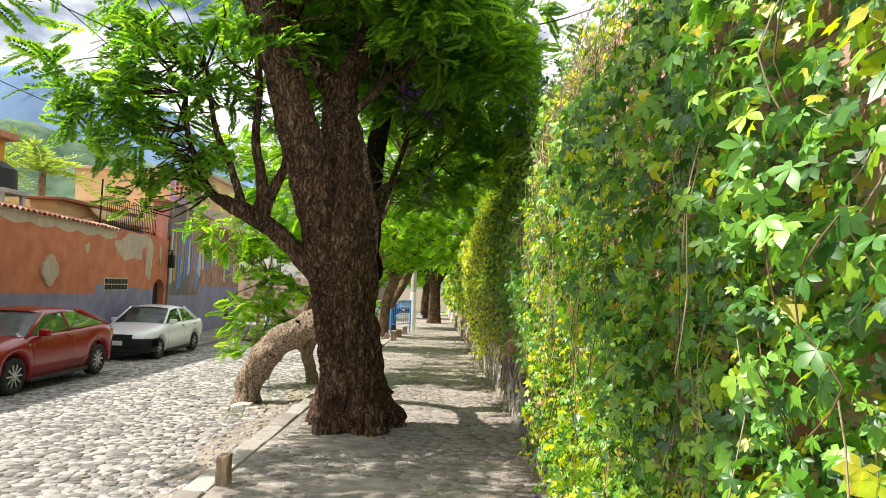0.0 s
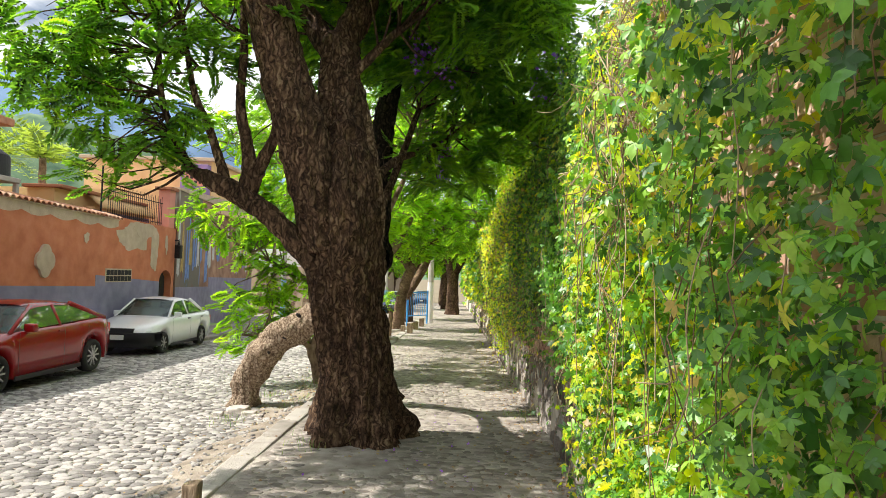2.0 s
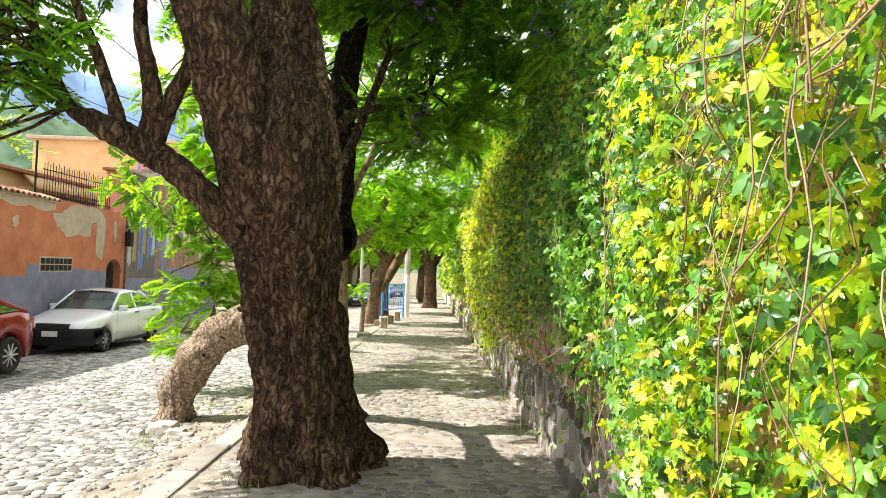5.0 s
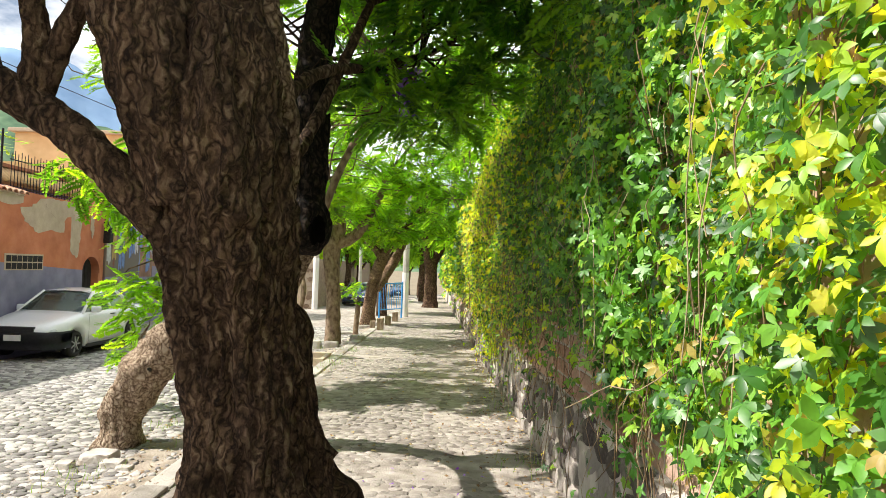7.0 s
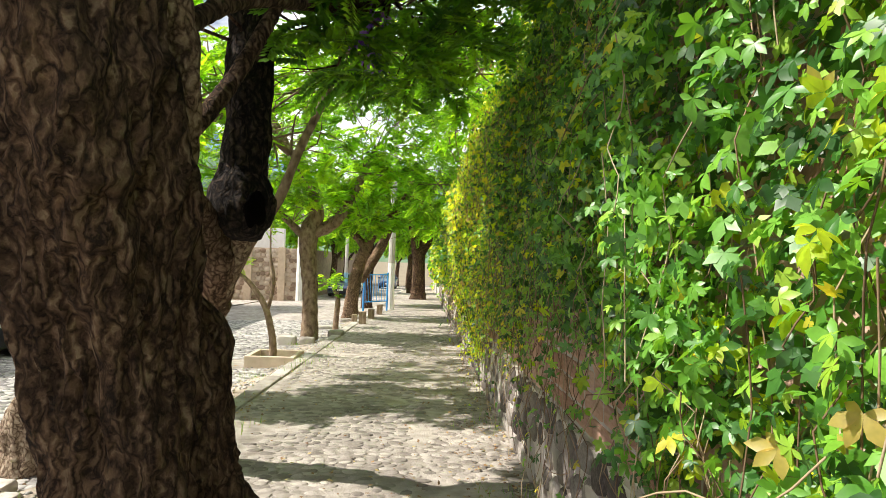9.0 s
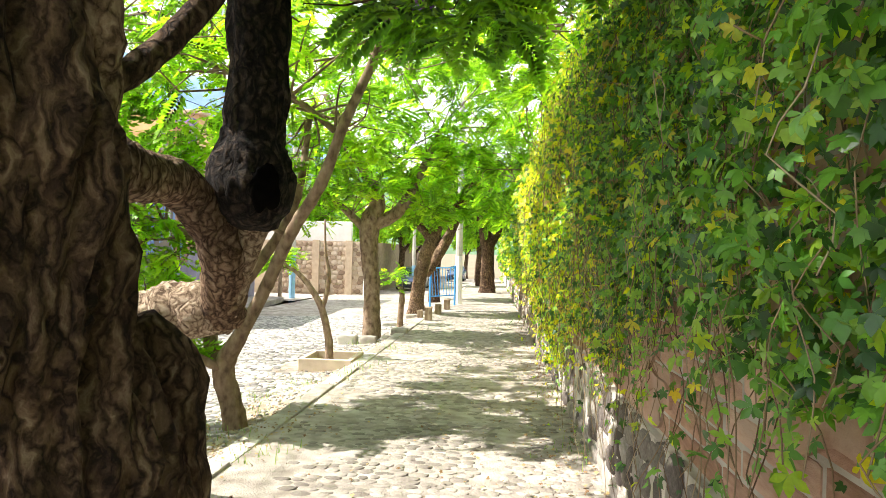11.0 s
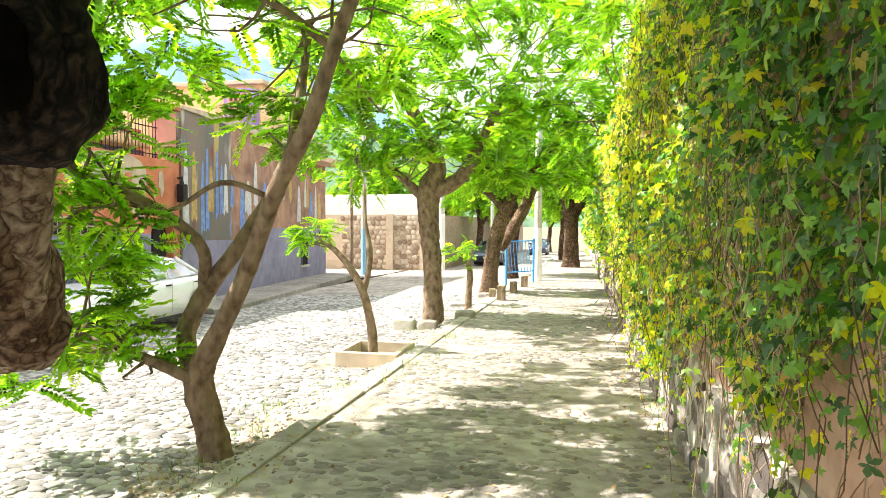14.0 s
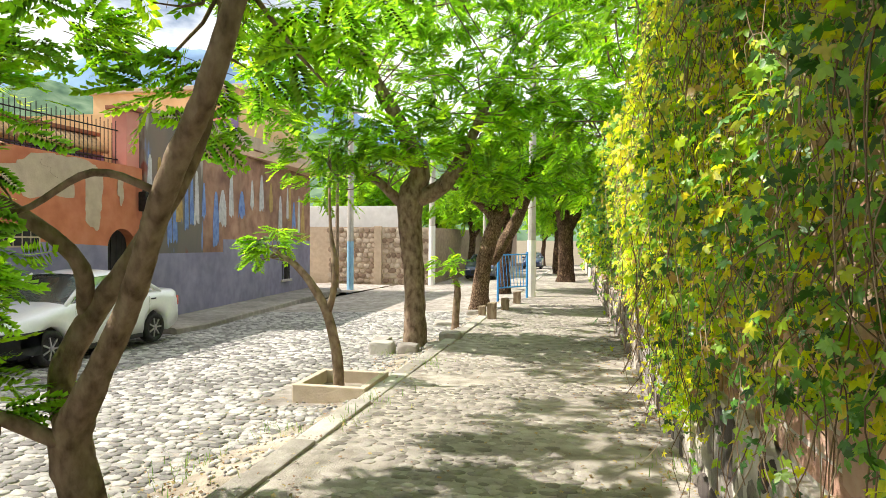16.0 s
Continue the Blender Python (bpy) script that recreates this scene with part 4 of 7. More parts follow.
tree("street_tree", [
    [(-2.45, 12.7, -0.55, 0.143), (-2.45, 12.7, -0.3, 0.118), (-2.51, 12.68, 0.0, 0.105), (-2.57, 12.66, 0.28, 0.109), (-2.37, 12.62, 0.65, 0.076), (-2.15, 12.6, 1.05, 0.067), (-1.81, 12.45, 1.7, 0.061), (-1.50, 12.32, 2.14, 0.057), (-1.28, 12.3, 2.72, 0.049), (-0.99, 12.3, 3.38, 0.042), (-0.70, 12.4, 4.3, 0.025)],
    [(-2.60, 12.72, 0.2, 0.084), (-2.80, 12.85, 0.55, 0.080), (-2.65, 12.88, 0.9, 0.071), (-2.30, 12.88, 1.35, 0.059), (-1.95, 12.95, 2.0, 0.046), (-1.85, 13.1, 3.0, 0.029)],
    [(-2.65, 12.88, 0.95, 0.050), (-2.57, 12.7, 1.3, 0.045), (-2.90, 12.5, 1.62, 0.041), (-3.35, 12.4, 1.8, 0.032), (-3.95, 12.3, 2.1, 0.018)],
    [(-2.57, 12.6, 0.28, 0.045), (-2.85, 12.45, 0.45, 0.041), (-3.15, 12.4, 0.52, 0.032), (-3.75, 12.3, 0.5, 0.018)],
    [(-1.90, 12.55, 1.65, 0.023), (-2.20, 12.4, 1.75, 0.020), (-2.55, 12.3, 1.55, 0.016), (-2.85, 12.2, 1.6, 0.009)],
    [(-1.45, 12.6, 2.7, 0.036), (-1.85, 12.4, 3.0, 0.027), (-2.45, 12.2, 3.2, 0.018)],
], [
    # high clumps over road and creeper are added for their shade, mostly unseen
    (-3.5, 12.4, 1.2, 0.55, 0.6, 0.5, 142), (-3.7, 12.4, 0.55, 0.45, 0.5, 0.35, 85), (-3.3, 12.3, 2.1, 0.7, 0.7, 0.5, 180), (-4.1, 12.3, 2.6, 0.7, 0.7, 0.5, 142), (-2.7, 12.2, 3.1, 1.0, 0.8, 0.5, 150), (-1.6, 12.5, 3.7, 1.2, 0.9, 0.6, 90), (-0.3, 13.0, 4.9, 1.1, 1.0, 0.6, 200), (-0.9, 12.2, 5.2, 0.8, 0.7, 0.5, 300), (-1.4, 12.3, 5.0, 0.7, 0.6, 0.4, 240), (-0.4, 16.2, 5.2, 1.2, 1.4, 0.7, 330), (0.7, 17.6, 5.6, 1.1, 1.3, 0.8, 300),
    (-1.5, 12.9, 2.9, 0.8, 0.7, 0.4, 104), (-2.5, 12.3, 3.9, 1.1, 0.9, 0.5, 100), (-2.9, 12.3, 0.5, 0.35, 0.35, 0.25, 34), (-3.3, 13.2, 3.2, 0.9, 0.7, 0.7, 171), (-2.0, 13.2, 2.4, 0.5, 0.5, 0.4, 57), (-4.2, 13.6, 4.3, 1.2, 1.1, 0.6, 200), (-3.5, 15.2, 4.8, 1.3, 1.2, 0.6, 220), (0.7, 13.6, 4.2, 0.9, 1.0, 0.7, 190), (0.9, 15.6, 4.6, 0.9, 1.2, 0.8, 190), (-3.0, 12.2, 1.55, 0.35, 0.3, 0.25, 32),
], M["bark_young"], M["leaf"], "young street tree with two pale slanting stems", 0.3, 11, seg=20, flare=0.12, step=0.06)

tree("street_tree", [
    [(-2.52, 16.7, -0.6, 0.075), (-2.54, 16.7, -0.1, 0.065), (-2.6, 16.7, 0.25, 0.06), (-2.72, 16.7, 0.62, 0.055), (-2.95, 16.7, 0.95, 0.045), (-3.16, 16.7, 1.14, 0.035), (-3.35, 16.7, 1.22, 0.02)],
    [(-2.66, 16.7, 0.55, 0.04), (-2.6, 16.7, 0.8, 0.04), (-2.58, 16.7, 1.08, 0.045), (-2.64, 16.7, 1.5, 0.02), (-2.66, 16.7, 2.0, 0.015)],
], [(-3.4, 16.7, 1.35, 0.22, 0.22, 0.16, 66), (-3.55, 16.65, 1.2, 0.12, 0.12, 0.1, 17)], M["bark_young"], M["leaf"], "thin bent sapling with a tuft of leaves in a concrete planter", 0.2, 12, seg=12, flare=0.05, step=0.08, each=4)

tree("street_tree", [
    [(-2.62, 20.6, -0.75, 0.25), (-2.62, 20.6, -0.4, 0.2), (-2.62, 20.6, 0.3, 0.18), (-2.66, 20.6, 1.0, 0.19), (-2.72, 20.6, 1.7, 0.21), (-2.7, 20.6, 2.15, 0.24), (-2.55, 20.6, 2.6, 0.18), (-2.85, 20.6, 3.3, 0.14), (-3.3, 20.6, 4.1, 0.11), (-3.8, 20.6, 5.0, 0.06)],
    [(-2.6, 20.6, 2.1, 0.17), (-2.1, 20.6, 2.35, 0.14), (-1.7, 20.6, 3.0, 0.1), (-1.2, 20.8, 4.2, 0.06)],
    [(-2.85, 20.6, 2.0, 0.1), (-3.4, 20.4, 2.5, 0.07), (-4.1, 20.2, 2.7, 0.04)],
], [
    # the clumps at y 18.2 and 22.6 are added to shade the footway
    (-3.9, 20.2, 3.0, 1.2, 1.1, 0.7, 342), (-4.6, 20.0, 3.9, 1.1, 1.1, 0.8, 247), (-3.0, 20.2, 4.5, 1.4, 1.2, 0.9, 342), (-1.6, 20.3, 3.6, 1.2, 1.2, 0.7, 313), (-0.4, 20.5, 4.2, 1.3, 1.2, 0.9, 313), (-2.0, 20.0, 5.6, 1.8, 1.5, 0.8, 342), (-0.8, 21.0, 6.2, 1.6, 1.6, 1.0, 400), (0.6, 23.5, 6.2, 1.4, 1.8, 1.0, 360), (-2.6, 23.0, 6.4, 1.6, 1.6, 0.8, 320), (-2.6, 19.6, 2.9, 0.7, 0.6, 0.4, 104), (-1.4, 20.4, 2.5, 0.6, 0.6, 0.35, 85), (-4.4, 18.2, 4.9, 1.4, 1.3, 0.7, 230), (-3.6, 22.6, 4.9, 1.3, 1.3, 0.7, 160), (0.9, 18.4, 4.3, 0.9, 1.2, 1.0, 200), (0.8, 22.0, 4.8, 1.0, 1.4, 1.0, 200), (0.4, 20.5, 3.2, 0.9, 1.0, 0.7, 190), (-3.8, 19.9, 2.3, 0.6, 0.5, 0.3, 57),
], M["bark_young"], M["leaf"], "leafy street tree rising from a ring of stones", 0.33, 13, seg=18, flare=0.15, step=0.09)

tree("street_tree", [
    [(-2.34, 22.9, -0.7, 0.09), (-2.3, 22.9, 0.0, 0.075), (-2.28, 22.9, 0.35, 0.07), (-2.35, 22.9, 0.55, 0.04)],
], [(-2.4, 22.85, 0.75, 0.35, 0.3, 0.28, 71)], M["bark_young"], M["leaf"], "short lopped sapling with a bright leafy top", 0.2, 14, seg=12, flare=0.1, each=5)

tree("street_tree", [
    [(-2.42, 26.7, -0.9, 0.34), (-2.4, 26.7, -0.4, 0.25), (-2.34, 26.7, 0.3, 0.22), (-2.22, 26.7, 1.0, 0.21), (-2.0, 26.7, 1.7, 0.2), (-1.7, 26.7, 2.35, 0.17), (-0.9, 26.8, 3.2, 0.14), (-0.3, 27.0, 4.4, 0.08)],
    [(-1.95, 26.7, 1.85, 0.15), (-2.4, 26.5, 2.35, 0.12), (-3.2, 26.3, 2.8, 0.07)],
    [(-2.2, 27.6, 0.7, 0.14), (-1.95, 27.8, 1.15, 0.17), (-1.6, 28.0, 1.8, 0.17), (-1.2, 28.0, 2.7, 0.14)],
], [
    (-3.2, 26.2, 2.9, 1.2, 1.1, 0.6, 247), (-1.6, 26.3, 2.9, 1.3, 1.1, 0.6, 266), (-0.2, 26.4, 3.4, 1.2, 1.2, 0.8, 266), (-2.4, 26.3, 4.0, 1.7, 1.5, 0.9, 304), (-0.8, 26.2, 4.9, 1.8, 1.5, 1.0, 304), (0.8, 25.5, 4.6, 1.0, 1.4, 1.2, 200), (0.7, 30.0, 4.6, 1.0, 2.0, 1.3, 220), (0.4, 27.0, 2.7, 0.7, 1.2, 0.5, 133),
], M["bark_mid"], M["leaf"], "leaning street tree with a dark trunk", 0.4, 15, seg=18, flare=0.15, step=0.1)

tree("street_tree", [
    [(-0.4, 42.0, -1.1, 0.6), (-0.42, 42.0, -0.5, 0.42), (-0.42, 42.0, 0.6, 0.36), (-0.5, 42.0, 2.0, 0.36), (-0.8, 42.0, 3.4, 0.3), (-1.0, 42.0, 5.0, 0.25)],
    [(-0.4, 42.0, 1.8, 0.3), (0.3, 41.8, 3.0, 0.2), (0.8, 41.5, 4.2, 0.1)],
], [(-0.6, 41.5, 4.0, 2.4, 1.8, 1.2, 399), (-1.6, 41, 5.6, 2.6, 2.0, 1.3, 361), (0.8, 41, 3.4, 1.4, 1.8, 1.0, 228), (-2.8, 42, 4.2, 1.4, 1.4, 0.9, 190), (0.8, 38, 3.6, 1.0, 2.2, 0.9, 190)], M["bark"], M["leaf"], "broad old street tree further up the road", 0.55, 16, seg=16, flare=0.15, step=0.2)
for k, (x, y) in enumerate(((-2.6, 34.5), (-1.2, 52.0), (-1.6, 62.0), (-6.5, 50.0), (-7.0, 60.0), (-2.0, 72.0), (-7.5, 74.0), (-11.5, 47.5), (-14.5, 50.0), (-9.6, 54.0), (-3.6, 80.0))):
    b0 = gz(x, y)
    tree("street_tree", [
        [(x, y, b0 - 0.3, 0.28), (x, y, b0 + 1.2, 0.22), (x + 0.1, y, b0 + 2.6, 0.2), (x - 0.2, y, b0 + 4.0, 0.12)],
        [(x, y, b0 + 2.3, 0.14), (x + 0.7, y, b0 + 3.3, 0.08)],
    ], [(x, y, b0 + 4.2, 1.8, 1.6, 1.0, 420), (x + 0.6, y - 0.3, b0 + 5.4, 1.9, 1.6, 1.0, 420), (x - 0.9, y, b0 + 5.0, 1.4, 1.4, 1.0, 160)], M["bark"], M["leaf"], "leafy street tree further up the road", 0.6, 30 + k, seg=10, flare=0.1, step=0.4)


# tree out of view, added so its crown shades a band of the creeper
tree("street_tree", [
    [(-3.0, 2.2, -0.5, 0.26), (-3.0, 2.2, 0.2, 0.2), (-3.05, 2.2, 1.8, 0.17), (-3.0, 2.1, 3.4, 0.14), (-2.9, 1.95, 5.2, 0.08)],
    [(-3.0, 2.2, 2.6, 0.1), (-3.4, 2.1, 3.8, 0.07), (-3.7, 2.0, 5.2, 0.04)],
], [(-3.0, 1.95, 5.0, 0.6, 0.4, 0.7, 290), (-3.0, 1.95, 6.0, 0.7, 0.4, 0.8, 340), (-3.3, 1.95, 6.9, 0.8, 0.4, 0.6, 290)], M["bark"], M["leaf"], "unseen street tree added to shade the near creeper", 0.3, 44, seg=14, flare=0.15, step=0.15)


# ---- creeper ----
def creeper_depth(y, z):
    """How far the creeper stands off the wall at height z over the footway."""
    d = 0.25 + 0.17 * noise.noise(Vector((3.1, y * 0.55, z * 0.6))) + 0.26 * noise.noise(Vector((7.7, y * 1.15, z * 0.75))) + 0.13 * noise.noise(Vector((1.7, y * 2.6, z * 1.6)))
    d += 0.16 * max(0.0, 1 - abs(z - 2.2) / 1.5)
    if z > 2.7:
        d -= (0.32 if y < 9 else 0.1) * (z - 2.7)
    if 5.5 < y < 12.5:
        d *= 1 - 0.38 * math.sin(math.pi * (y - 5.5) / 7.0) ** 0.5
    return min(0.62, max(0.05, d))


def creeper_foot(y):
    """The height down to which the creeper hangs."""
    f = 1.3 + 0.2 * math.exp(-((y - 8.6) / 1.1) ** 2) - 0.2 * math.exp(-((y - 12.2) / 1.6) ** 2) if y > 7.4 else max(0.15, 0.15 + 1.15 * (y - 5.0) / 2.4)
    f += 0.3 * noise.noise(Vector((y * 0.9, 0.3, 2.2))) + 0.38 * noise.noise(Vector((y * 3.3, 5.3, 2.2)))
    f -= 0.75 * math.exp(-((y - 14.4) / 0.7) ** 2) + 0.5 * math.exp(-((y - 17.5) / 0.8) ** 2)
    return max(0.05, f)


def creeper():
    r = np.random.default_rng(21)
    th = tagged(new("creeper"), "dense five-leaved creeper, green and yellowing, over the garden wall", "creeper")
    rest, front = [], []
    for y0, y1, per, size in ((0.8, 3.0, 1700, 0.052), (3.0, 8.0, 1900, 0.05), (8.0, 11.0, 1900, 0.05), (11.0, 15.0, 2000, 0.044), (15.0, 22.0, 650, 0.066), (22.0, 34.0, 180, 0.12), (34.0, 60.0, 30, 0.29)):
        n = int((y1 - y0) * 3.7 * per)
        ys, zs, us = r.uniform(y0, y1, n), r.uniform(0.0, 4.0 if y0 < 8 else 4.5, n), r.uniform(0, 1, n)
        keep, fore = [], []
        for y, z, u in zip(ys, zs, us):
            if z < creeper_foot(y) and r.uniform() > 0.012 + 0.2 * (z / 1.2) ** 2 * (noise.noise(Vector((y * 4.0, 1.7, 0))) > 0.3):
                continue
            thin = noise.noise(Vector((1.3, y * 0.8, z * 0.8)))
            bald = ((y - 4.1) / 0.75) ** 2 + ((z - 3.05) / 0.7) ** 2 + 0.7 * noise.noise(Vector((2.2, y * 2.4, z * 2.4)))
            if bald < 1.0 and r.uniform() < 0.88:
                continue
            d = creeper_depth(y, z)
            pocket = noise.noise(Vector((4.4, y * 3.2, z * 2.3))) + 0.4 * noise.noise(Vector((9.1, y * 7.0, z * 5.0)))
            if u < 0.32:
                if thin < -0.25 and u < 0.16 or pocket < (-0.05 if 6.2 < y < 11.5 else -0.14):
                    continue
                back = 0.0
            else:
                back = ((u - 0.32) / 0.68) ** 0.8 * d * 0.92
            x = wall_x(y) - d + back + r.normal() * 0.03
            if z > WALL_TOP - 0.1:
                x += r.uniform(0, 0.5)
            keep.append((x, y, g(y) + z))
            fore.append(2 if u < 0.38 and y < 9.5 else 1 if u < 0.4 else 0)
        p = np.array(keep)
        k = len(p)
        out = r.normal(size=(k, 3)) * 0.62 + (-1.0, -0.1, 0.5)
        tip = r.normal(size=(k, 3)) * 0.55 + (-0.25, 0, -1.0)
        rest.append(frames_of(p, out, tip, r.uniform(0.5, 1.4, k) * size))
        front.append(np.array(fore))
    # leafy runners that hang from the mass, free of the wall
    made = []
    for k in range(330):
        y = r.uniform(6.6, 12.0) if k < 180 else r.uniform(12.0, 22.0)
        z0 = max(creeper_foot(y) + r.uniform(0.1, 0.6), 1.1) if k % 3 else r.uniform(1.6, 3.3)
        ln = r.uniform(0.2, 0.65)
        x0 = wall_x(y) - creeper_depth(y, z0) * r.uniform(0.3, 1.1) - 0.02
        ends = [(x0 + r.normal() * 0.025, y + r.normal() * 0.03, g(y) + max(0.08, z0 - ln * j / 4), 0.002 - 0.0003 * j) for j in range(5)]
        made.append(limb(ends, 4, 0.1, 0.0, cap=False))
        n = int(ln / 0.045)
        at = np.array([ends[min(4, int(5 * (i + 0.5) / n))][:2] for i in range(n)])
        p = np.column_stack([at[:, 0] + r.normal(size=n) * 0.025, at[:, 1] + r.normal(size=n) * 0.03, g(y) + np.maximum(0.06, z0 - ln * (np.arange(n) + 0.5) / n)])
        rest.append(frames_of(p, r.normal(size=(n, 3)) * 0.5 + (-1.0, -0.3, 0.4), r.normal(size=(n, 3)) * 0.5 + (-0.2, 0, -1.0), r.uniform(0.45, 1.25, n) * (0.056 if y < 10 else 0.045)))
        front.append(np.full(n, 2 if y < 10 else 1))
    m, fore = np.concatenate(rest), np.concatenate(front)
    zone = np.where((fore == 2) & (m[:, 1, 3] > 6.4) & (m[:, 1, 3] < 9.4) & (m[:, 2, 3] < 2.2) & (m[:, 2, 3] > 0.7))[0][:300]
    rest_of = np.ones(len(m), bool)
    rest_of[zone] = False
    shared = [np_mesh("leaf", v, q, M["creeper"]) for v, q in PALMATE_FINE]
    for i in zone:
        o = part("leaf", shared[i % 6], None, th)
        o.matrix_basis = Matrix(m[i].tolist())
    ys = m[:, 1, 3]
    share = 0.05 + 0.38 * np.exp(-((ys - 4.6) / 1.1) ** 2) + 0.85 * np.exp(-((ys - 15.5) / 3.6) ** 2) + 0.3 * (ys > 22)
    dry = r.uniform(size=len(m)) < share
    for mat, drying in (("creeper", ~dry), ("creeper_dry", dry)):
        for level, shapes in enumerate((PALMATE_LOW, PALMATE, PALMATE_FINE)):
            chosen = rest_of & drying & (fore == level)
            v, q = scatter(shapes, m[chosen], r.integers(0, 6, int(chosen.sum())))
            tagged(part("foliage", np_mesh("foliage", v, q, M[mat]), None, th), kind="stuff")
    # bare stems and hanging tendrils
    for k in range(700):
        y, z = r.uniform(10.5, 18.0), r.uniform(1.6, 3.6)
        x, ln = wall_x(y) - creeper_depth(y, z) * r.uniform(0.5, 1.05), r.uniform(0.2, 0.8)
        made.append(limb([(x + r.normal() * 0.04, y + r.normal() * 0.07, g(y) + max(0.9, z - ln * j / 3), 0.0014 - 0.0002 * j) for j in range(4)], 4, 0.12, 0.0, cap=False))
    for k in range(700):
        y = r.uniform(0.9, 16.0) if k < 560 else r.uniform(16, 30)
        z = r.uniform(0.9, 3.4)
        d = creeper_depth(y, z)
        pts, x = [], wall_x(y) - d * r.uniform(0.4, 1.1)
        ln = r.uniform(0.3, 1.1)
        for j in range(5):
            pts.append((x + r.normal() * 0.03, y + r.normal() * 0.04 + (j * 0.02), g(y) + z - ln * j / 4 + 0.0, r.uniform(0.0007, 0.0019)))
        made.append(limb(pts, 4, 0.12, 0.0, cap=False))
    for k in range(30):
        y, z = r.uniform(2.2, 10), r.uniform(1.2, 3.3)
        x = wall_x(y) - creeper_depth(y, z) * 1.0
        pts = [(x, y, g(y) + z, 0.0017)]
        for j in range(4):
            q0 = pts[-1]
            pts.append((q0[0] + r.normal() * 0.05 - 0.015, q0[1] + r.normal() * 0.14, q0[2] + r.normal() * 0.1 - 0.04, 0.0015 - 0.0003 * j))
        made.append(limb(pts, 5, 0.08, 0.0, cap=False))
    for k in range(900):
        y, z = r.normal(4.1, 0.55) if k < 640 else r.normal(13.0, 2.5), r.normal(2.85, 0.45)
        x = wall_x(y) - creeper_depth(y, z) * r.uniform(0.8, 1.15)
        pts = [(x, y, g(y) + z, 0.0019)]
        for j in range(4):
            q0 = pts[-1]
            pts.append((q0[0] + r.normal() * 0.035, q0[1] + r.normal() * 0.08, q0[2] + r.normal() * 0.07 - 0.03, 0.0018 - 0.0003 * j))
        made.append(limb(pts, 4, 0.07, 0.0, cap=False))
    v, q = joined(made)
    tagged(part("tendril_work", np_mesh("tendril_work", v, q, M["tendril"]), None, th), kind="stuff")


creeper()


# ---- houses across the street ----
def slab(name, mat, y0, y1, z0, z1, thick=0.35, out=0.0, parent=None, label="", steps=1, x_of=left_edge, top=None):
    """A piece of a wall along the far side of the street; z0 and z1 are heights, thick goes back from its face."""
    bm = bmesh.new()
    rings = []
    for i in range(steps + 1):
        y = y0 + (y1 - y0) * i / steps
        x = x_of(y) + out
        zt = z1 if top is None else top(y)
        rings.append([bm.verts.new(p) for p in ((x, y, z0), (x, y, zt), (x - thick, y, zt), (x - thick, y, z0))])
    for a, b in zip(rings, rings[1:]):
        for i in range(4):
            bm.faces.new((a[i], b[i], b[(i + 1) % 4], a[(i + 1) % 4]))
    bm.faces.new(rings[0])
    bm.faces.new(rings[-1])
    bmesh.ops.recalc_face_normals(bm, faces=bm.faces)
    return part(name, bm, mat, parent, label)


def face_plate(name, mat, pts, x_of, out, parent, label="", depth=0.006):
    """A thin flake or painted band on a wall's face, given as (y, z)."""
    bm = bmesh.new()
    f = [bm.verts.new((x_of(y) + out, y, z)) for y, z in pts]
    b = [bm.verts.new((x_of(y) + out - depth, y, z)) for y, z in pts]
    bm.faces.new(f)
    for i in range(len(f)):
        bm.faces.new((f[i], b[i], b[(i + 1) % len(f)], f[(i + 1) % len(f)]))
    bmesh.ops.recalc_face_normals(bm, faces=bm.faces)
    return part(name, bm, mat, parent, label)


def blob(y, z, ry, rz, seed, n=40):
    pts = []
    for k in range(n):
        a = 2 * math.pi * k / n
        f = 1 + 0.45 * noise.noise(Vector((math.cos(a) * 1.6, math.sin(a) * 1.6, seed))) + 0.2 * noise.noise(Vector((math.cos(a) * 5, math.sin(a) * 5, seed)))
        pts.append((y + ry * f * math.cos(a), z + rz * f * math.sin(a)))
    return pts


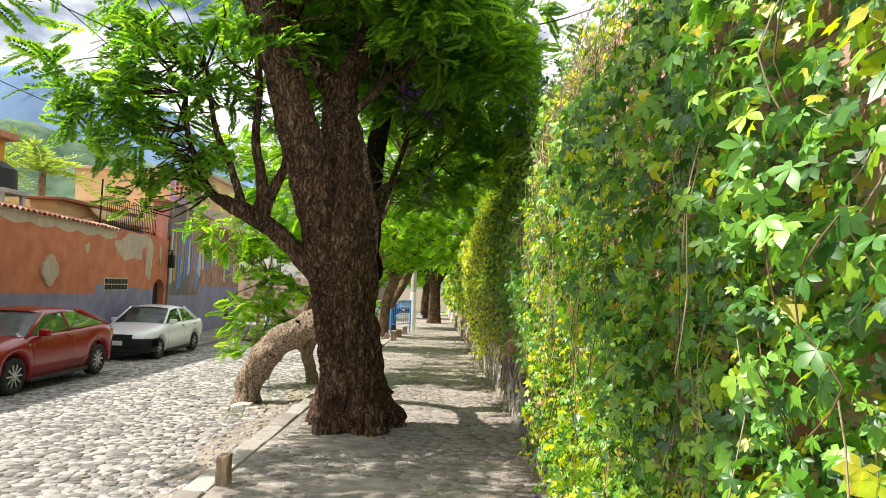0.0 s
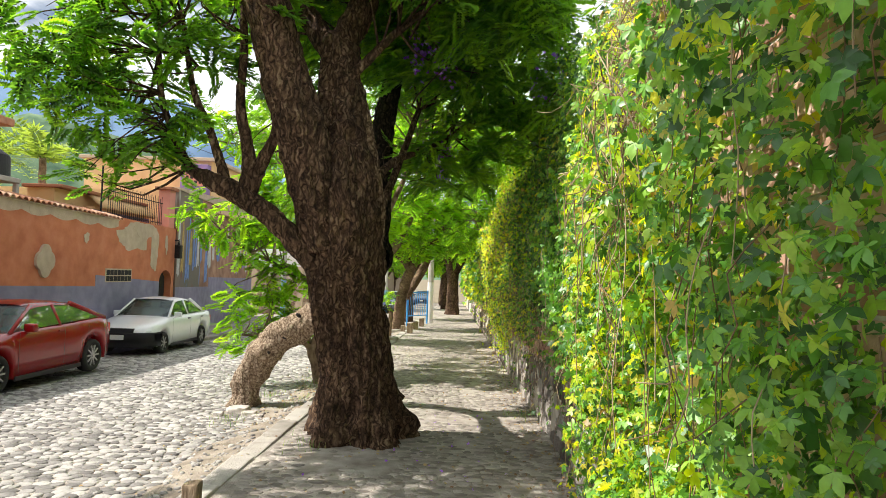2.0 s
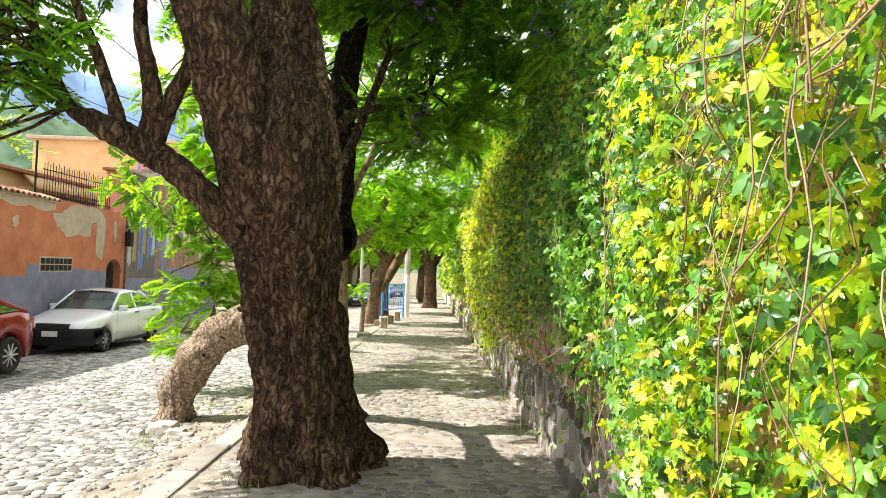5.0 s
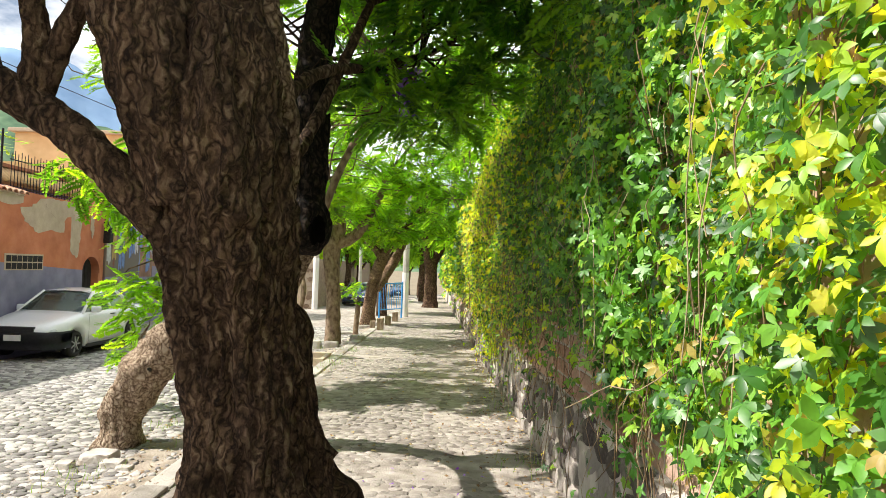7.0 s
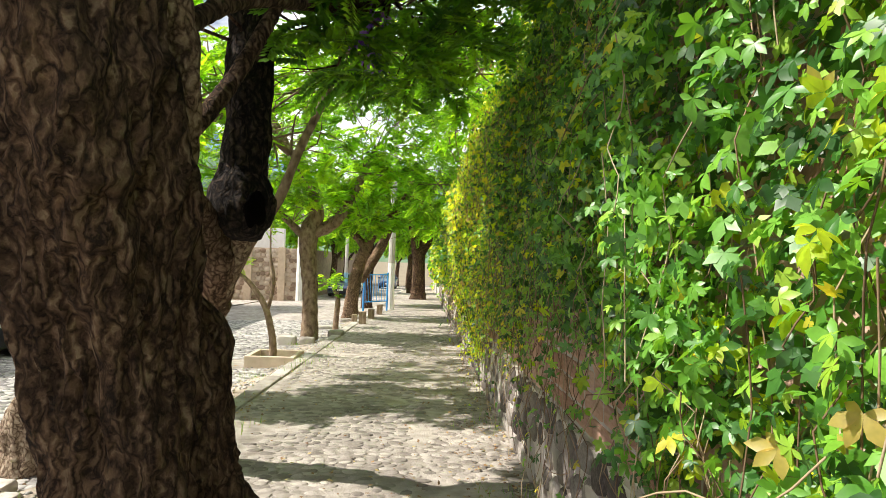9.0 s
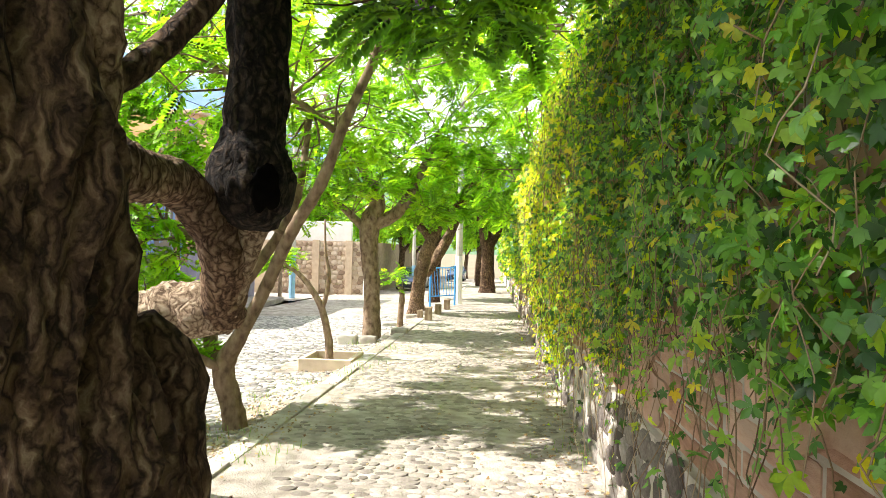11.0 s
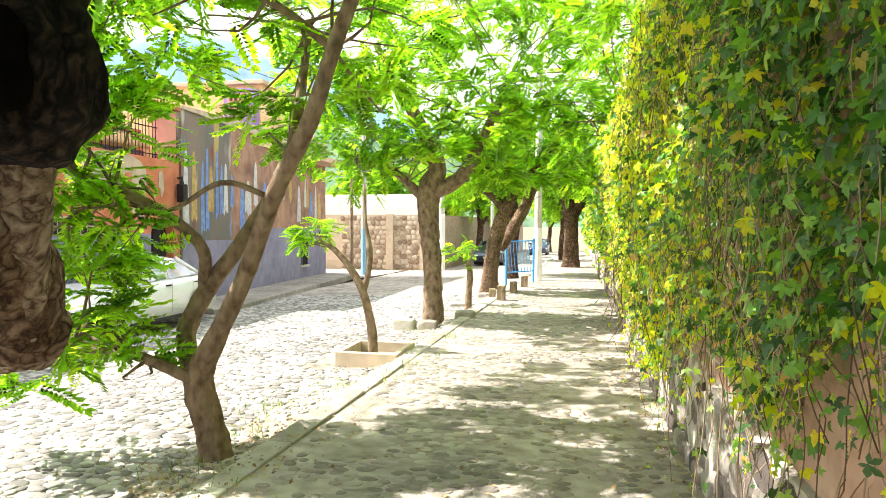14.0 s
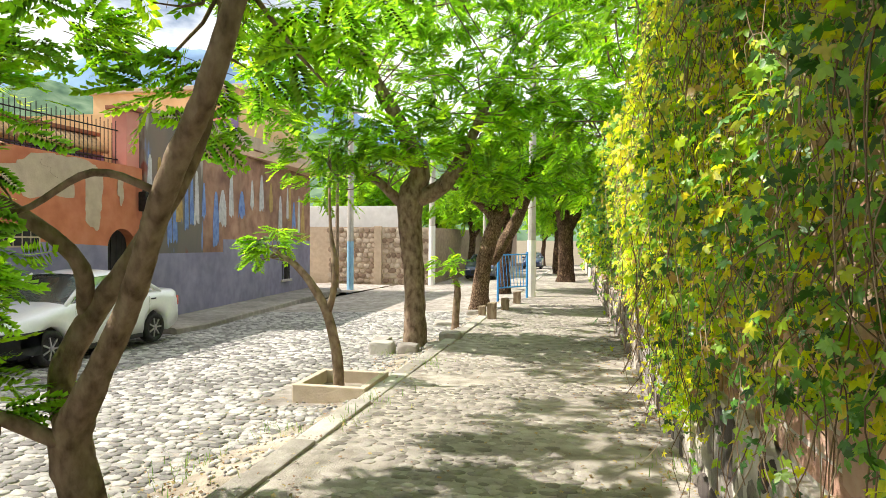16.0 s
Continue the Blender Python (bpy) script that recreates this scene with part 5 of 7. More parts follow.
def orange_house():
    th = tagged(new("garden_house"), "terracotta street wall with a blue-grey dado and tile coping", "house")
    wall = slab("wall", M["orange"], -25, 18.9, -1.2, 3.0, 0.35, 0, th, steps=20, top=lambda y: g(y) + 3.25)
    slab("wall", M["orange"], 18.9, 21.5, -1.2, 3.0, 0.35, 0, th, steps=4, top=lambda y: g(y) + 3.35)
    slab("wall", M["orange"], 22.4, 22.7, -1.2, 3.0, 0.35, 0, th, top=lambda y: g(y) + 3.35)
    # lintel over the arched door
    bm = bmesh.new()
    cy, r, zs, zt = 21.95, 0.45, 1.1, g(22) + 3.35
    arc = [(cy + r * math.cos(math.pi * k / 16), zs + r * math.sin(math.pi * k / 16)) for k in range(17)]
    fr = [[bm.verts.new((x, y, z)) for y, z in arc] for x in (-9.6, -9.95)]
    tp = [[bm.verts.new((x, y, zt)) for y, z in arc] for x in (-9.6, -9.95)]
    for i in range(16):
        for s in (0, 1):
            bm.faces.new((fr[s][i], fr[s][i + 1], tp[s][i + 1], tp[s][i]))
        bm.faces.new((fr[0][i], fr[0][i + 1], fr[1][i + 1], fr[1][i]))
        bm.faces.new((tp[0][i], tp[0][i + 1], tp[1][i + 1], tp[1][i]))
    bmesh.ops.recalc_face_normals(bm, faces=bm.faces)
    part("lintel", bm, M["orange"], th)
    door = part("door", boxed((-9.9, 21.5, -0.8), (-9.84, 22.4, 1.56)), M["dark"], th, "dark arched wooden door")
    for y in (21.62, 21.78, 21.95, 22.12, 22.28):
        part("board", boxed((-9.84, y - 0.07, -0.75), (-9.825, y + 0.07, 1.5), 0.004), M["dark"], door)
    # dado in two heights
    face_plate("dado", M["dado"], [(-25, -1.2), (17.9, -1.2), (17.9, 1.08), (-25, 1.85)], left_edge, 0.008, th, "blue-grey painted dado", 0.02)
    face_plate("dado", M["dado"], [(17.9, -1.2), (21.5, -1.2), (21.5, 1.18), (17.9, 1.38)], left_edge, 0.008, th, "blue-grey painted dado", 0.02)
    for i, (y, z, ry, rz) in enumerate(((19.9, 2.5, 0.95, 0.36), (21.1, 2.2, 0.28, 0.62), (17.4, 2.35, 0.12, 0.13), (20.5, 2.75, 0.75, 0.2), (15.2, 2.9, 0.06, 0.16), (21.9, 2.4, 0.1, 0.3))):
        face_plate("bare_patch", M["bare"], blob(y, z, ry, rz, i * 3.3), left_edge, 0.004 + 0.002 * i, th, "flaked patch of bare render")
    # plaster cove under the coping, scalloped
    bm = bmesh.new()
    last = None
    for k in range(30 * 8 + 1):
        y = -11.1 + k / 8
        pair = [bm.verts.new((-9.592, y, g(y) + 3.27)), bm.verts.new((-9.592, y, g(y) + 3.08 - 0.09 * abs(math.sin(math.pi * k / 8))))]
        if last:
            bm.faces.new((last[0], last[1], pair[1], pair[0]))
        last = pair
    part("cove", bm, M["bare"], th, "pale scalloped plaster band")
    # coping tiles, half-round, laid across the wall
    tile = bmesh.new()
    prof = [(math.cos(math.pi * k / 8) * 0.095, math.sin(math.pi * k / 8) * 0.075) for k in range(9)]
    for a, b in zip(prof, prof[1:]):
        tile.faces.new([tile.verts.new(p) for p in ((0.12, a[0], a[1]), (0.12, b[0], b[1]), (-0.42, b[0], b[1] + 0.13), (-0.42, a[0], a[1] + 0.13))])
    for a, b in zip(prof, prof[1:]):
        tile.faces.new([tile.verts.new(p) for p in ((0.12, a[0], a[1]), (0.12, a[0] * 0.8, a[1] - 0.018), (0.12, b[0] * 0.8, b[1] - 0.018), (0.12, b[0], b[1]))])
    bmesh.ops.remove_doubles(tile, verts=tile.verts, dist=0.0005)
    me = bpy.data.meshes.new("tile")
    tile.to_mesh(me)
    tile.free()
    me.materials.append(M["tile"])
    for k in range(105):
        y = 18.85 - k * 0.2
        o = part("tile", me, None, th)
        o.matrix_basis = pose(-9.6, y, g(y) + 3.27, 0, random.uniform(-2, 2), random.uniform(-2, 2))
    part("coping_bed", slab_bed(), M["bare"], th)
    # glass-block vent and four-lobed window
    vent = part("vent", boxed((-9.66, 18.35, 1.18), (-9.585, 19.75, 1.56), 0.01), M["bare"], th, "row of pierced pale blocks")
    for j in range(7):
        for k in range(2):
            part("block", boxed((-9.59, 18.4 + j * 0.19, 1.21 + k * 0.17), (-9.575, 18.56 + j * 0.19, 1.35 + k * 0.17), 0.006), M["dark"], vent)
    win = part("window", quatrefoil(0.34, 0.06, (-9.6, 15.75, 1.7)), M["bare"], th, "four-lobed opening with a worn stone rim")
    part("pane", quatrefoil(0.25, 0.012, (-9.555, 15.75, 1.7)), M["dark"], win)
    # black lantern on the corner
    lan = part("lantern", boxed((-9.56, 22.42, 1.95), (-9.36, 22.62, 2.4), 0.03), M["iron"], th, "black iron wall lantern")
    b = bmesh.new()
    rod(b, (-9.6, 22.52, 2.55), (-9.46, 22.52, 2.55), 0.02)
    rod(b, (-9.46, 22.52, 2.36), (-9.46, 22.52, 2.6), 0.06, 8, 0.01)
    part("bracket", b, M["iron"], lan)
    return th


def slab_bed():
    bm = bmesh.new()
    rings = []
    for k in range(23):
        y = -25 + k * 43.9 / 22
        z = g(y) + 3.24
        rings.append([bm.verts.new(p) for p in ((-9.56, y, z), (-9.56, y, z + 0.03), (-10.05, y, z + 0.14), (-10.05, y, z))])
    for a, b in zip(rings, rings[1:]):
        for i in range(4):
            bm.faces.new((a[i], b[i], b[(i + 1) % 4], a[(i + 1) % 4]))
    bm.faces.new(rings[-1])
    bmesh.ops.recalc_face_normals(bm, faces=bm.faces)
    return bm


def quatrefoil(r, depth, at):
    bm = bmesh.new()
    pts = []
    for k in range(48):
        a = 2 * math.pi * k / 48
        f = r * (0.78 + 0.22 * abs(math.cos(2 * a)))
        pts.append((f * math.cos(a), f * 1.15 * math.sin(a)))
    f = [bm.verts.new((at[0] + depth, at[1] + y, at[2] + z)) for y, z in pts]
    b = [bm.verts.new((at[0] - 0.01, at[1] + y, at[2] + z)) for y, z in pts]
    bm.faces.new(f)
    for i in range(48):
        bm.faces.new((f[i], b[i], b[(i + 1) % 48], f[(i + 1) % 48]))
    bmesh.ops.recalc_face_normals(bm, faces=bm.faces)
    return bm


orange_house()


def terrace_behind():
    """The set-back storey over the terracotta wall: purple wall, striped awning, railing and rose pier."""
    th = tagged(new("terrace"), "roof terrace with purple wall, tiled awning and iron railing", "terrace")
    part("back_wall", boxed((-10.7, 19.2, 2.4), (-10.5, 22.5, 3.23)), M["purple"], th)
    aw = part("awning", boxed((-10.75, 19.1, 3.23), (-10.45, 22.4, 3.31)), M["cream"], th, "sunlit ridged tile awning")
    for k in range(22):
        y = 19.2 + k * 0.145
        part("awning_tile", rod(bmesh.new(), (-10.2, y, 3.27), (-10.6, y, 3.63), 0.055, 8), M["cream"], aw, smooth=True)
    part("roof_edge", boxed((-11.6, 17.7, 3.65), (-10.5, 22.4, 3.74), 0.02), M["tile"], th, "clay tile roof edge")
    part("upper_wall", boxed((-11.5, 17.8, -1.0), (-10.76, 22.4, 3.65)), M["cream"], th)
    pier = part("pier", boxed((-10.1, 22.25, 2.9), (-9.72, 22.68, 4.22), 0.015), M["pink"], th, "rose plaster pier")
    part("cap", boxed((-10.2, 22.15, 4.22), (-9.62, 22.78, 4.32), 0.02), M["tile"], pier)
    rail = bmesh.new()
    for z in (3.1, 3.75):
        rod(rail, (-9.95, 18.9, z), (-9.95, 22.3, z), 0.014)
    part("rail", rail, M["iron"], th)
    for k in range(28):
        part("bar", rod(bmesh.new(), (-9.95, 18.95 + k * 0.12, 2.95), (-9.95, 18.95 + k * 0.12, 3.9 + 0.06 * (k % 2)), 0.009, 6), M["iron"], th)
    part("post", rod(bmesh.new(), (-9.95, 18.6, 2.9), (-9.95, 18.6, 4.4), 0.025), M["iron"], th)


terrace_behind()


def mural_house():
    th = tagged(new("mural_house"), "two-storey brown house with faded painted garments over a lavender-grey dado", "house")
    top = lambda y: 4.3 + (y - 22.7) * 0.05
    slab("wall", M["mural"], 22.72, 25.7, -1.4, 4.3, 0.4, 0.05, th, "dark grey-green panel of faded painting", 3, top=top)
    slab("wall", M["brown"], 25.7, 36.0, -1.4, 4.3, 0.4, 0.05, th, "faded brown plaster with painted garments", 8, top=top)
    # robed figures and hanging garments, painted as tapering streaks with ragged hems
    r = random.Random(12)
    colours = ("painted_white", "painted_blue", "painted_white", "painted_ochre", "painted_blue")
    y, k = 22.95, 0
    while y < 35.6:
        near = y < 25.6
        w, h = r.uniform(0.22, 0.42) if near else r.uniform(0.25, 0.6), r.uniform(1.2, 2.2) if near else r.uniform(0.7, 1.6)
        z1 = r.uniform(2.9, 3.5) if near else r.uniform(2.5, 3.6)
        z0 = max(1.05, z1 - h)
        hem = [(y + w * (0.5 - i / 6), z0 + (r.uniform(-0.12, 0.18) if i % 2 else 0)) for i in range(7)]
        pts = [(y - w * 0.22, z1 - 0.1), (y - w * 0.1, z1), (y + w * 0.1, z1), (y + w * 0.22, z1 - 0.1), (y + w * r.uniform(0.3, 0.5), (z0 + z1) / 2)] + hem + [(y - w * r.uniform(0.3, 0.5), (z0 + z1) / 2)]
        face_plate("painted_figure", M[colours[(k * 3 + k // 4) % 5]], pts, left_edge, 0.056 + 0.001 * (k % 3), th, "", 0.004)
        y += w * r.uniform(0.75, 1.6) + (0.0 if near else r.uniform(0.0, 0.5))
        k += 1
    part("side_wall", boxed((-17, 35.6, -1.4), (-11.7, 36.0, 5.0)), M["cream"], th)
    part("flank", boxed((-17, 22.75, 2.6), (-10.0, 23.1, 4.25)), M["cream"], th)
    part("roof", boxed((-17, 22.8, 4.0), (-10.3, 36.0, 4.2)), M["tile"], th)
    face_plate("dado", M["dado"], [(22.72, -1.4), (27.0, -1.4), (27.0, 0.92), (22.72, 0.98)], left_edge, 0.064, th, "blue-grey painted dado", 0.012)
    face_plate("dado", M["dado"], [(27.0, -1.4), (36.0, -1.4), (36.0, 1.2), (27.0, 1.3)], left_edge, 0.064, th, "blue-grey painted dado", 0.012)
    slab("coping", M["bare"], 22.7, 36.02, 4.3, 4.4, 0.5, 0.1, th, steps=8, top=lambda y: top(y) + 0.07)
    for y, z, w, h in ((32.6, 0.22, 0.75, 0.95),):
        x = left_edge(y) + 0.06
        win = part("window", boxed((x - 0.02, y - w / 2, z - h / 2), (x + 0.012, y + w / 2, z + h / 2)), M["dark"], th, "small barred window")
        part("sill", boxed((x - 0.02, y - w / 2 - 0.08, z - h / 2 - 0.09), (x + 0.12, y + w / 2 + 0.08, z - h / 2), 0.015), M["concrete"], win)
        for k in range(6):
            part("bar", rod(bmesh.new(), (x + 0.07, y - w / 2 + 0.08 + k * 0.118, z - h / 2), (x + 0.07, y - w / 2 + 0.08 + k * 0.118, z + h / 2), 0.011, 6), M["iron"], win)
    return th


mural_house()


def houses_beyond():
    th = tagged(new("cream_house"), "cream plastered house with a lattice window, over the roofs", "house")
    part("wall", boxed((-17.6, 30.5, -1.4), (-11.6, 35.3, 6.6)), M["cream"], th)
    part("eave", boxed((-17.8, 30.3, 6.6), (-11.4, 35.4, 6.76), 0.03), M["bare"], th)
    part("bay", boxed((-12.9, 30.1, 4.8), (-11.65, 30.5, 6.4), 0.02), M["purple"], th)
    lat = part("lattice", boxed((-12.7, 30.05, 5.4), (-11.85, 30.1, 6.2)), M["pink"], th, "rose lattice window")
    # openings are not cut: dark plates on the slab carry their shade
    for k in range(4):
        for j in range(3):
            part("hole", boxed((-12.62 + k * 0.2, 30.035, 5.5 + j * 0.22), (-12.50 + k * 0.2, 30.05, 5.64 + j * 0.22), 0.004), M["dark"], lat)
    th = tagged(new("yellow_house"), "yellow plastered house with a tiled eave", "house")
    part("wall", boxed((-17, 16.4, -1.2), (-11.75, 17.0, 5.1)), M["yellow"], th)
    part("wall", boxed((-17, 12.0, -1.2), (-12.2, 16.4, 5.1)), M["yellow"], th)
    part("roof", boxed((-17.2, 11.8, 5.1), (-11.5, 17.2, 5.3), 0.04), M["tile"], th)
    bm = bmesh.new()
    bmesh.ops.create_cone(bm, cap_ends=True, segments=28, radius1=0.42, radius2=0.40, depth=0.5, matrix=pose(-10.9, 15.6, 3.85))
    bmesh.ops.create_cone(bm, cap_ends=True, segments=28, radius1=0.40, radius2=0.14, depth=0.2, matrix=pose(-10.9, 15.6, 4.2))
    bmesh.ops.bevel(bm, geom=list(bm.edges), offset=0.02, segments=2, affect="EDGES")
    tank = tagged(new("water_tank"), "black plastic roof water tank", "water tank")
    tank.location = (-10.9, 15.6, 3.2)
    bmesh.ops.translate(bm, verts=bm.verts, vec=(10.9, -15.6, -3.2))
    part("barrel", bm, M["plastic"], tank)
    part("stand", boxed((-0.45, -0.45, 0.3), (0.45, 0.45, 0.42), 0.02), M["concrete"], tank)
    for sx in (-0.38, 0.38):
        for sy in (-0.38, 0.38):
            part("leg", boxed((sx - 0.05, sy - 0.05, -4.3), (sx + 0.05, sy + 0.05, 0.3), 0.01), M["concrete"], tank)
    # palm over the wall
    palm = tagged(new("palm"), "feathery yellow-green palm behind the wall", "palm")
    palm.location = (-12.6, 20.0, -0.9)
    part("trunk", np_mesh("trunk", *limb([(0, 0, 0, 0.14), (0.05, 0, 3.0, 0.11), (0, 0, 5.7, 0.1)], 12, 0.3, 0.08), M["bark_young"]), None, palm)
    r = np.random.default_rng(4)
    for k in range(17):
        v, q = pinnate(r, 15, r.uniform(0.4, 0.75), 0.03)
        o = part("frond", np_mesh("frond", v, q, M["palm"]), None, palm)
        o.matrix_basis = pose(0, 0, 5.65, 0, -r.uniform(15, 65), k * 137.5) @ Matrix.Diagonal((*(r.uniform(1.0, 1.6),) * 3, 1))
    copy_thing(palm, pose(-14.6, 20.6, -0.8, 0, 0, 70))


M["palm"] = leaf_material("palm_frond", [(0.1, 0.2, 0.03), (0.18, 0.29, 0.045), (0.28, 0.34, 0.06)], 0.4)
houses_beyond()


def corner_wall():
    """The rubble wall at the side street's corner, with a white wall over it."""
    th = tagged(new("corner_wall"), "rubble stone garden wall with a white wall above", "wall")
    part("core", boxed((-30, 42.0, -1.8), (-7.4, 42.5, 1.9)), M["bare"], th)
    part("core", boxed((-7.9, 42.5, -1.8), (-7.4, 90, 1.9)), M["rubble_warm"], th)
    part("upper_wall", boxed((-30, 44.0, -1.5), (-8.6, 44.4, 3.1), 0.02), M["white"], th, "white plastered wall")
    r = np.random.default_rng(9)
    shared = [stone_mesh(s, M["rubble_warm"]) for s in STONES]
    n = 0
    for j in range(13):
        x = -13.0 + r.uniform(0, 0.2)
        while x < -7.5:
            w, h = r.uniform(0.22, 0.42), 0.27
            o = part("stone", shared[n % 6], None, th)
            o.matrix_basis = pose(x + w / 2, 42.0, -1.45 + j * 0.265 + r.normal() * 0.02, 90, 0, 0) @ Matrix.Diagonal((w * 1.06, h * r.uniform(1.0, 1.15), 0.05, 1))
            x += w
            n += 1
    for x in (-10.1, -8.2):
        part("pilaster", boxed((x - 0.2, 41.85, -1.7), (x + 0.2, 42.0, 1.95), 0.02), M["bare"], th)


# ---- stones ----
def stone_template(rng):
    """An irregular eight-sided stone, one wide, flat below and rounded above: faces all four-cornered."""
    v = []
    rad = [rng.uniform(0.40, 0.52) for _ in range(8)]
    for s, z in ((1.0, -0.6), (1.0, 0.3), (0.8, 1.0)):
        for k in range(8):
            a = 2 * math.pi * (k + 0.5) / 8
            ca, sa = math.cos(a), math.sin(a)
            sq = 1 / max(abs(ca), abs(sa)) ** 0.72
            v.append((ca * rad[k] * s * sq, sa * rad[k] * s * sq, z * (1 + (rng.uniform(-0.12, 0.12) if z > 0.9 else 0))))
    f = []
    for r_ in (0, 8):
        for k in range(8):
            k2 = (k + 1) % 8
            f.append((r_ + k, r_ + k2, r_ + 8 + k2, r_ + 8 + k))
    f += [(16, 17, 18, 19), (16, 19, 20, 23), (20, 21, 22, 23)]
    return np.array(v), np.array(f)


STONES = [stone_template(np.random.default_rng(40 + k)) for k in range(6)]


def stone_mesh(template, mat):
    return np_mesh("stone", template[0], template[1], mat)


corner_wall()


# ---- hills ----
def ridge(name, dist, elev, mat, label, rough, seed):
    """A long hill: elev gives its height in degrees over the compass angle."""
    v, q = [], []
    n = 140
    for i in range(n + 1):
        a = radians(-85 + 110 * i / n)
        e = elev(math.degrees(a))
        h = dist * math.tan(radians(e)) * (1 + rough * noise.noise(Vector((i * 0.16, seed, 0))) + 0.3 * rough * noise.noise(Vector((i * 0.6, seed, 3))))
        for k in range(15):
            u = k / 14
            d = dist * (0.75 + 0.25 * u) if k < 14 else dist * 1.15
            hh = h * (u ** 0.9) if k < 14 else h * 0.3
            bump = 0.05 * h * noise.noise(Vector((i * 0.5, k * 0.9, seed))) * (k < 13)
            v.append((math.sin(a) * d, math.cos(a) * d, -3 + hh + bump))
    for i in range(n):
        for k in range(14):
            q.append((i * 15 + k, i * 15 + k + 1, (i + 1) * 15 + k + 1, (i + 1) * 15 + k))
    tagged(part(name, np_mesh(name, v, q, mat), None), label, "hill", kind="structure")


# no air between: the ridges get their haze from the material colour alone
ridge("backdrop_far", 1900, lambda a: 12.6 * math.exp(-((a + 33) / 22) ** 2) + 3.0, M["hill_far"], "mountain ridge with blue haze put into its colour", 0.10, 2.0)
ridge("backdrop_near", 800, lambda a: 8.6 * math.exp(-((a + 38) / 30) ** 2) + 3.2, M["hill"], "wooded green hillside paled by haze in its colour", 0.10, 7.0)


# ---- street furniture ----
def kerbs():
    th = tagged(new("kerb"), "worn flat kerb of long grey stones along the footway", "kerb", kind="structure")
    y, k = 2.0, 0
    rng = random.Random(3)
    while y < 60:
        ln = rng.uniform(0.55, 0.95) if y < 30 else 1.5
        bm = boxed((KERB - 0.02, y + 0.006, g(y) - 0.45), (-1.86, y + ln - 0.006, g(y + ln / 2) + 0.022 + rng.uniform(-0.008, 0.008)), 0.018)
        o = part("kerbstone", bm, M["kerb"], th)
        y += ln
    return th


kerbs()


def stump_post(x, y, h, r, label="weathered square stump post at the kerb"):
    th = tagged(new("stump_post"), label, "post", "stump posts along the kerb")
    th.location = (x, y, g(y) - 0.05)
    bm = bmesh.new()
    box(bm, (-r, -r, -0.1), (r, r, h), 0.015)
    bmesh.ops.subdivide_edges(bm, edges=list(bm.edges), cuts=2, use_grid_fill=True)
    for v in bm.verts:
        n = noise.noise(v.co * 9 + Vector((x, y, 0)))
        v.co += Vector((0.012 * n, 0.012 * noise.noise(v.co * 7), 0.03 * n * (v.co.z > h * 0.6)))
    part("stake", bm, M["wood"], th)


for x, y, h, r in ((-1.8, 5.6, 0.30, 0.055), (-1.72, 24.2, 0.42, 0.1), (-1.66, 26.4, 0.36, 0.1), (-1.55, 28.5, 0.4, 0.1), (-2.0, 24.6, 0.3, 0.08)):
    stump_post(x, y, h, r)


def planter():
    th = tagged(new("planter"), "low square pale concrete planter box", "planter")
    th.location = (-2.5, 16.75, gz(-2.6, 16.75))
    for lo, hi in (((-0.43, -0.46, -0.2), (0.43, -0.38, 0.2)), ((-0.43, 0.38, -0.2), (0.43, 0.46, 0.2)), ((-0.43, -0.38, -0.2), (-0.35, 0.38, 0.2)), ((0.35, -0.38, -0.2), (0.43, 0.38, 0.2))):
        part("side", boxed(lo, hi, 0.012), M["planter"], th)
    part("soil", boxed((-0.35, -0.38, -0.2), (0.35, 0.38, 0.05)), M["earth"], th)


M["planter"] = material("pale_concrete", [(0.5, 0.4, 0.3), (0.62, 0.52, 0.41)], scale=6, rough=0.9, bump=0.3)
planter()


def boulder(name, x, y, z, size, mat, label, seed, category="stone", group=""):
    bm = bmesh.new()
    bmesh.ops.create_icosphere(bm, subdivisions=3, radius=1)
    for v in bm.verts:
        v.co *= 1 + 0.4 * noise.noise(v.co * 1.4 + Vector((seed, 0, 0))) + 0.1 * noise.noise(v.co * 3.2 + Vector((seed, 0, 0)))
        v.co = Vector((max(-0.66, min(0.66, v.co.x)), max(-0.64, min(0.64, v.co.y)), max(-0.5, min(0.5, v.co.z))))
        v.co += Vector((0.05, 0.05, 0.06)) * noise.noise(v.co * 4.5 + Vector((0, seed, 0)))
        v.co = Vector((v.co.x * size[0], v.co.y * size[1], v.co.z * size[2]))
    o = tagged(part(name, bm, mat, None, smooth=True), label, category, group)
    o.location = (x, y, z)
    return o


for i, (x, y, sx, sy, sz) in enumerate(((-2.95, 19.75, 0.30, 0.22, 0.24), (-2.5, 19.75, 0.26, 0.2, 0.2), (-2.1, 20.1, 0.28, 0.24, 0.14), (-2.0, 20.8, 0.26, 0.32, 0.13), (-3.15, 20.4, 0.2, 0.3, 0.2), (-2.4, 26.0, 0.3, 0.25, 0.16), (-1.95, 25.6, 0.22, 0.2, 0.16), (-2.7, 23.8, 0.4, 0.3, 0.12))):
    boulder("edging_stone", x, y, gz(x, y) + sz * 0.35, (sx, sy, sz), M["kerb"], "pale rough edging stone round a tree foot", i * 2.1, group="edging stones")
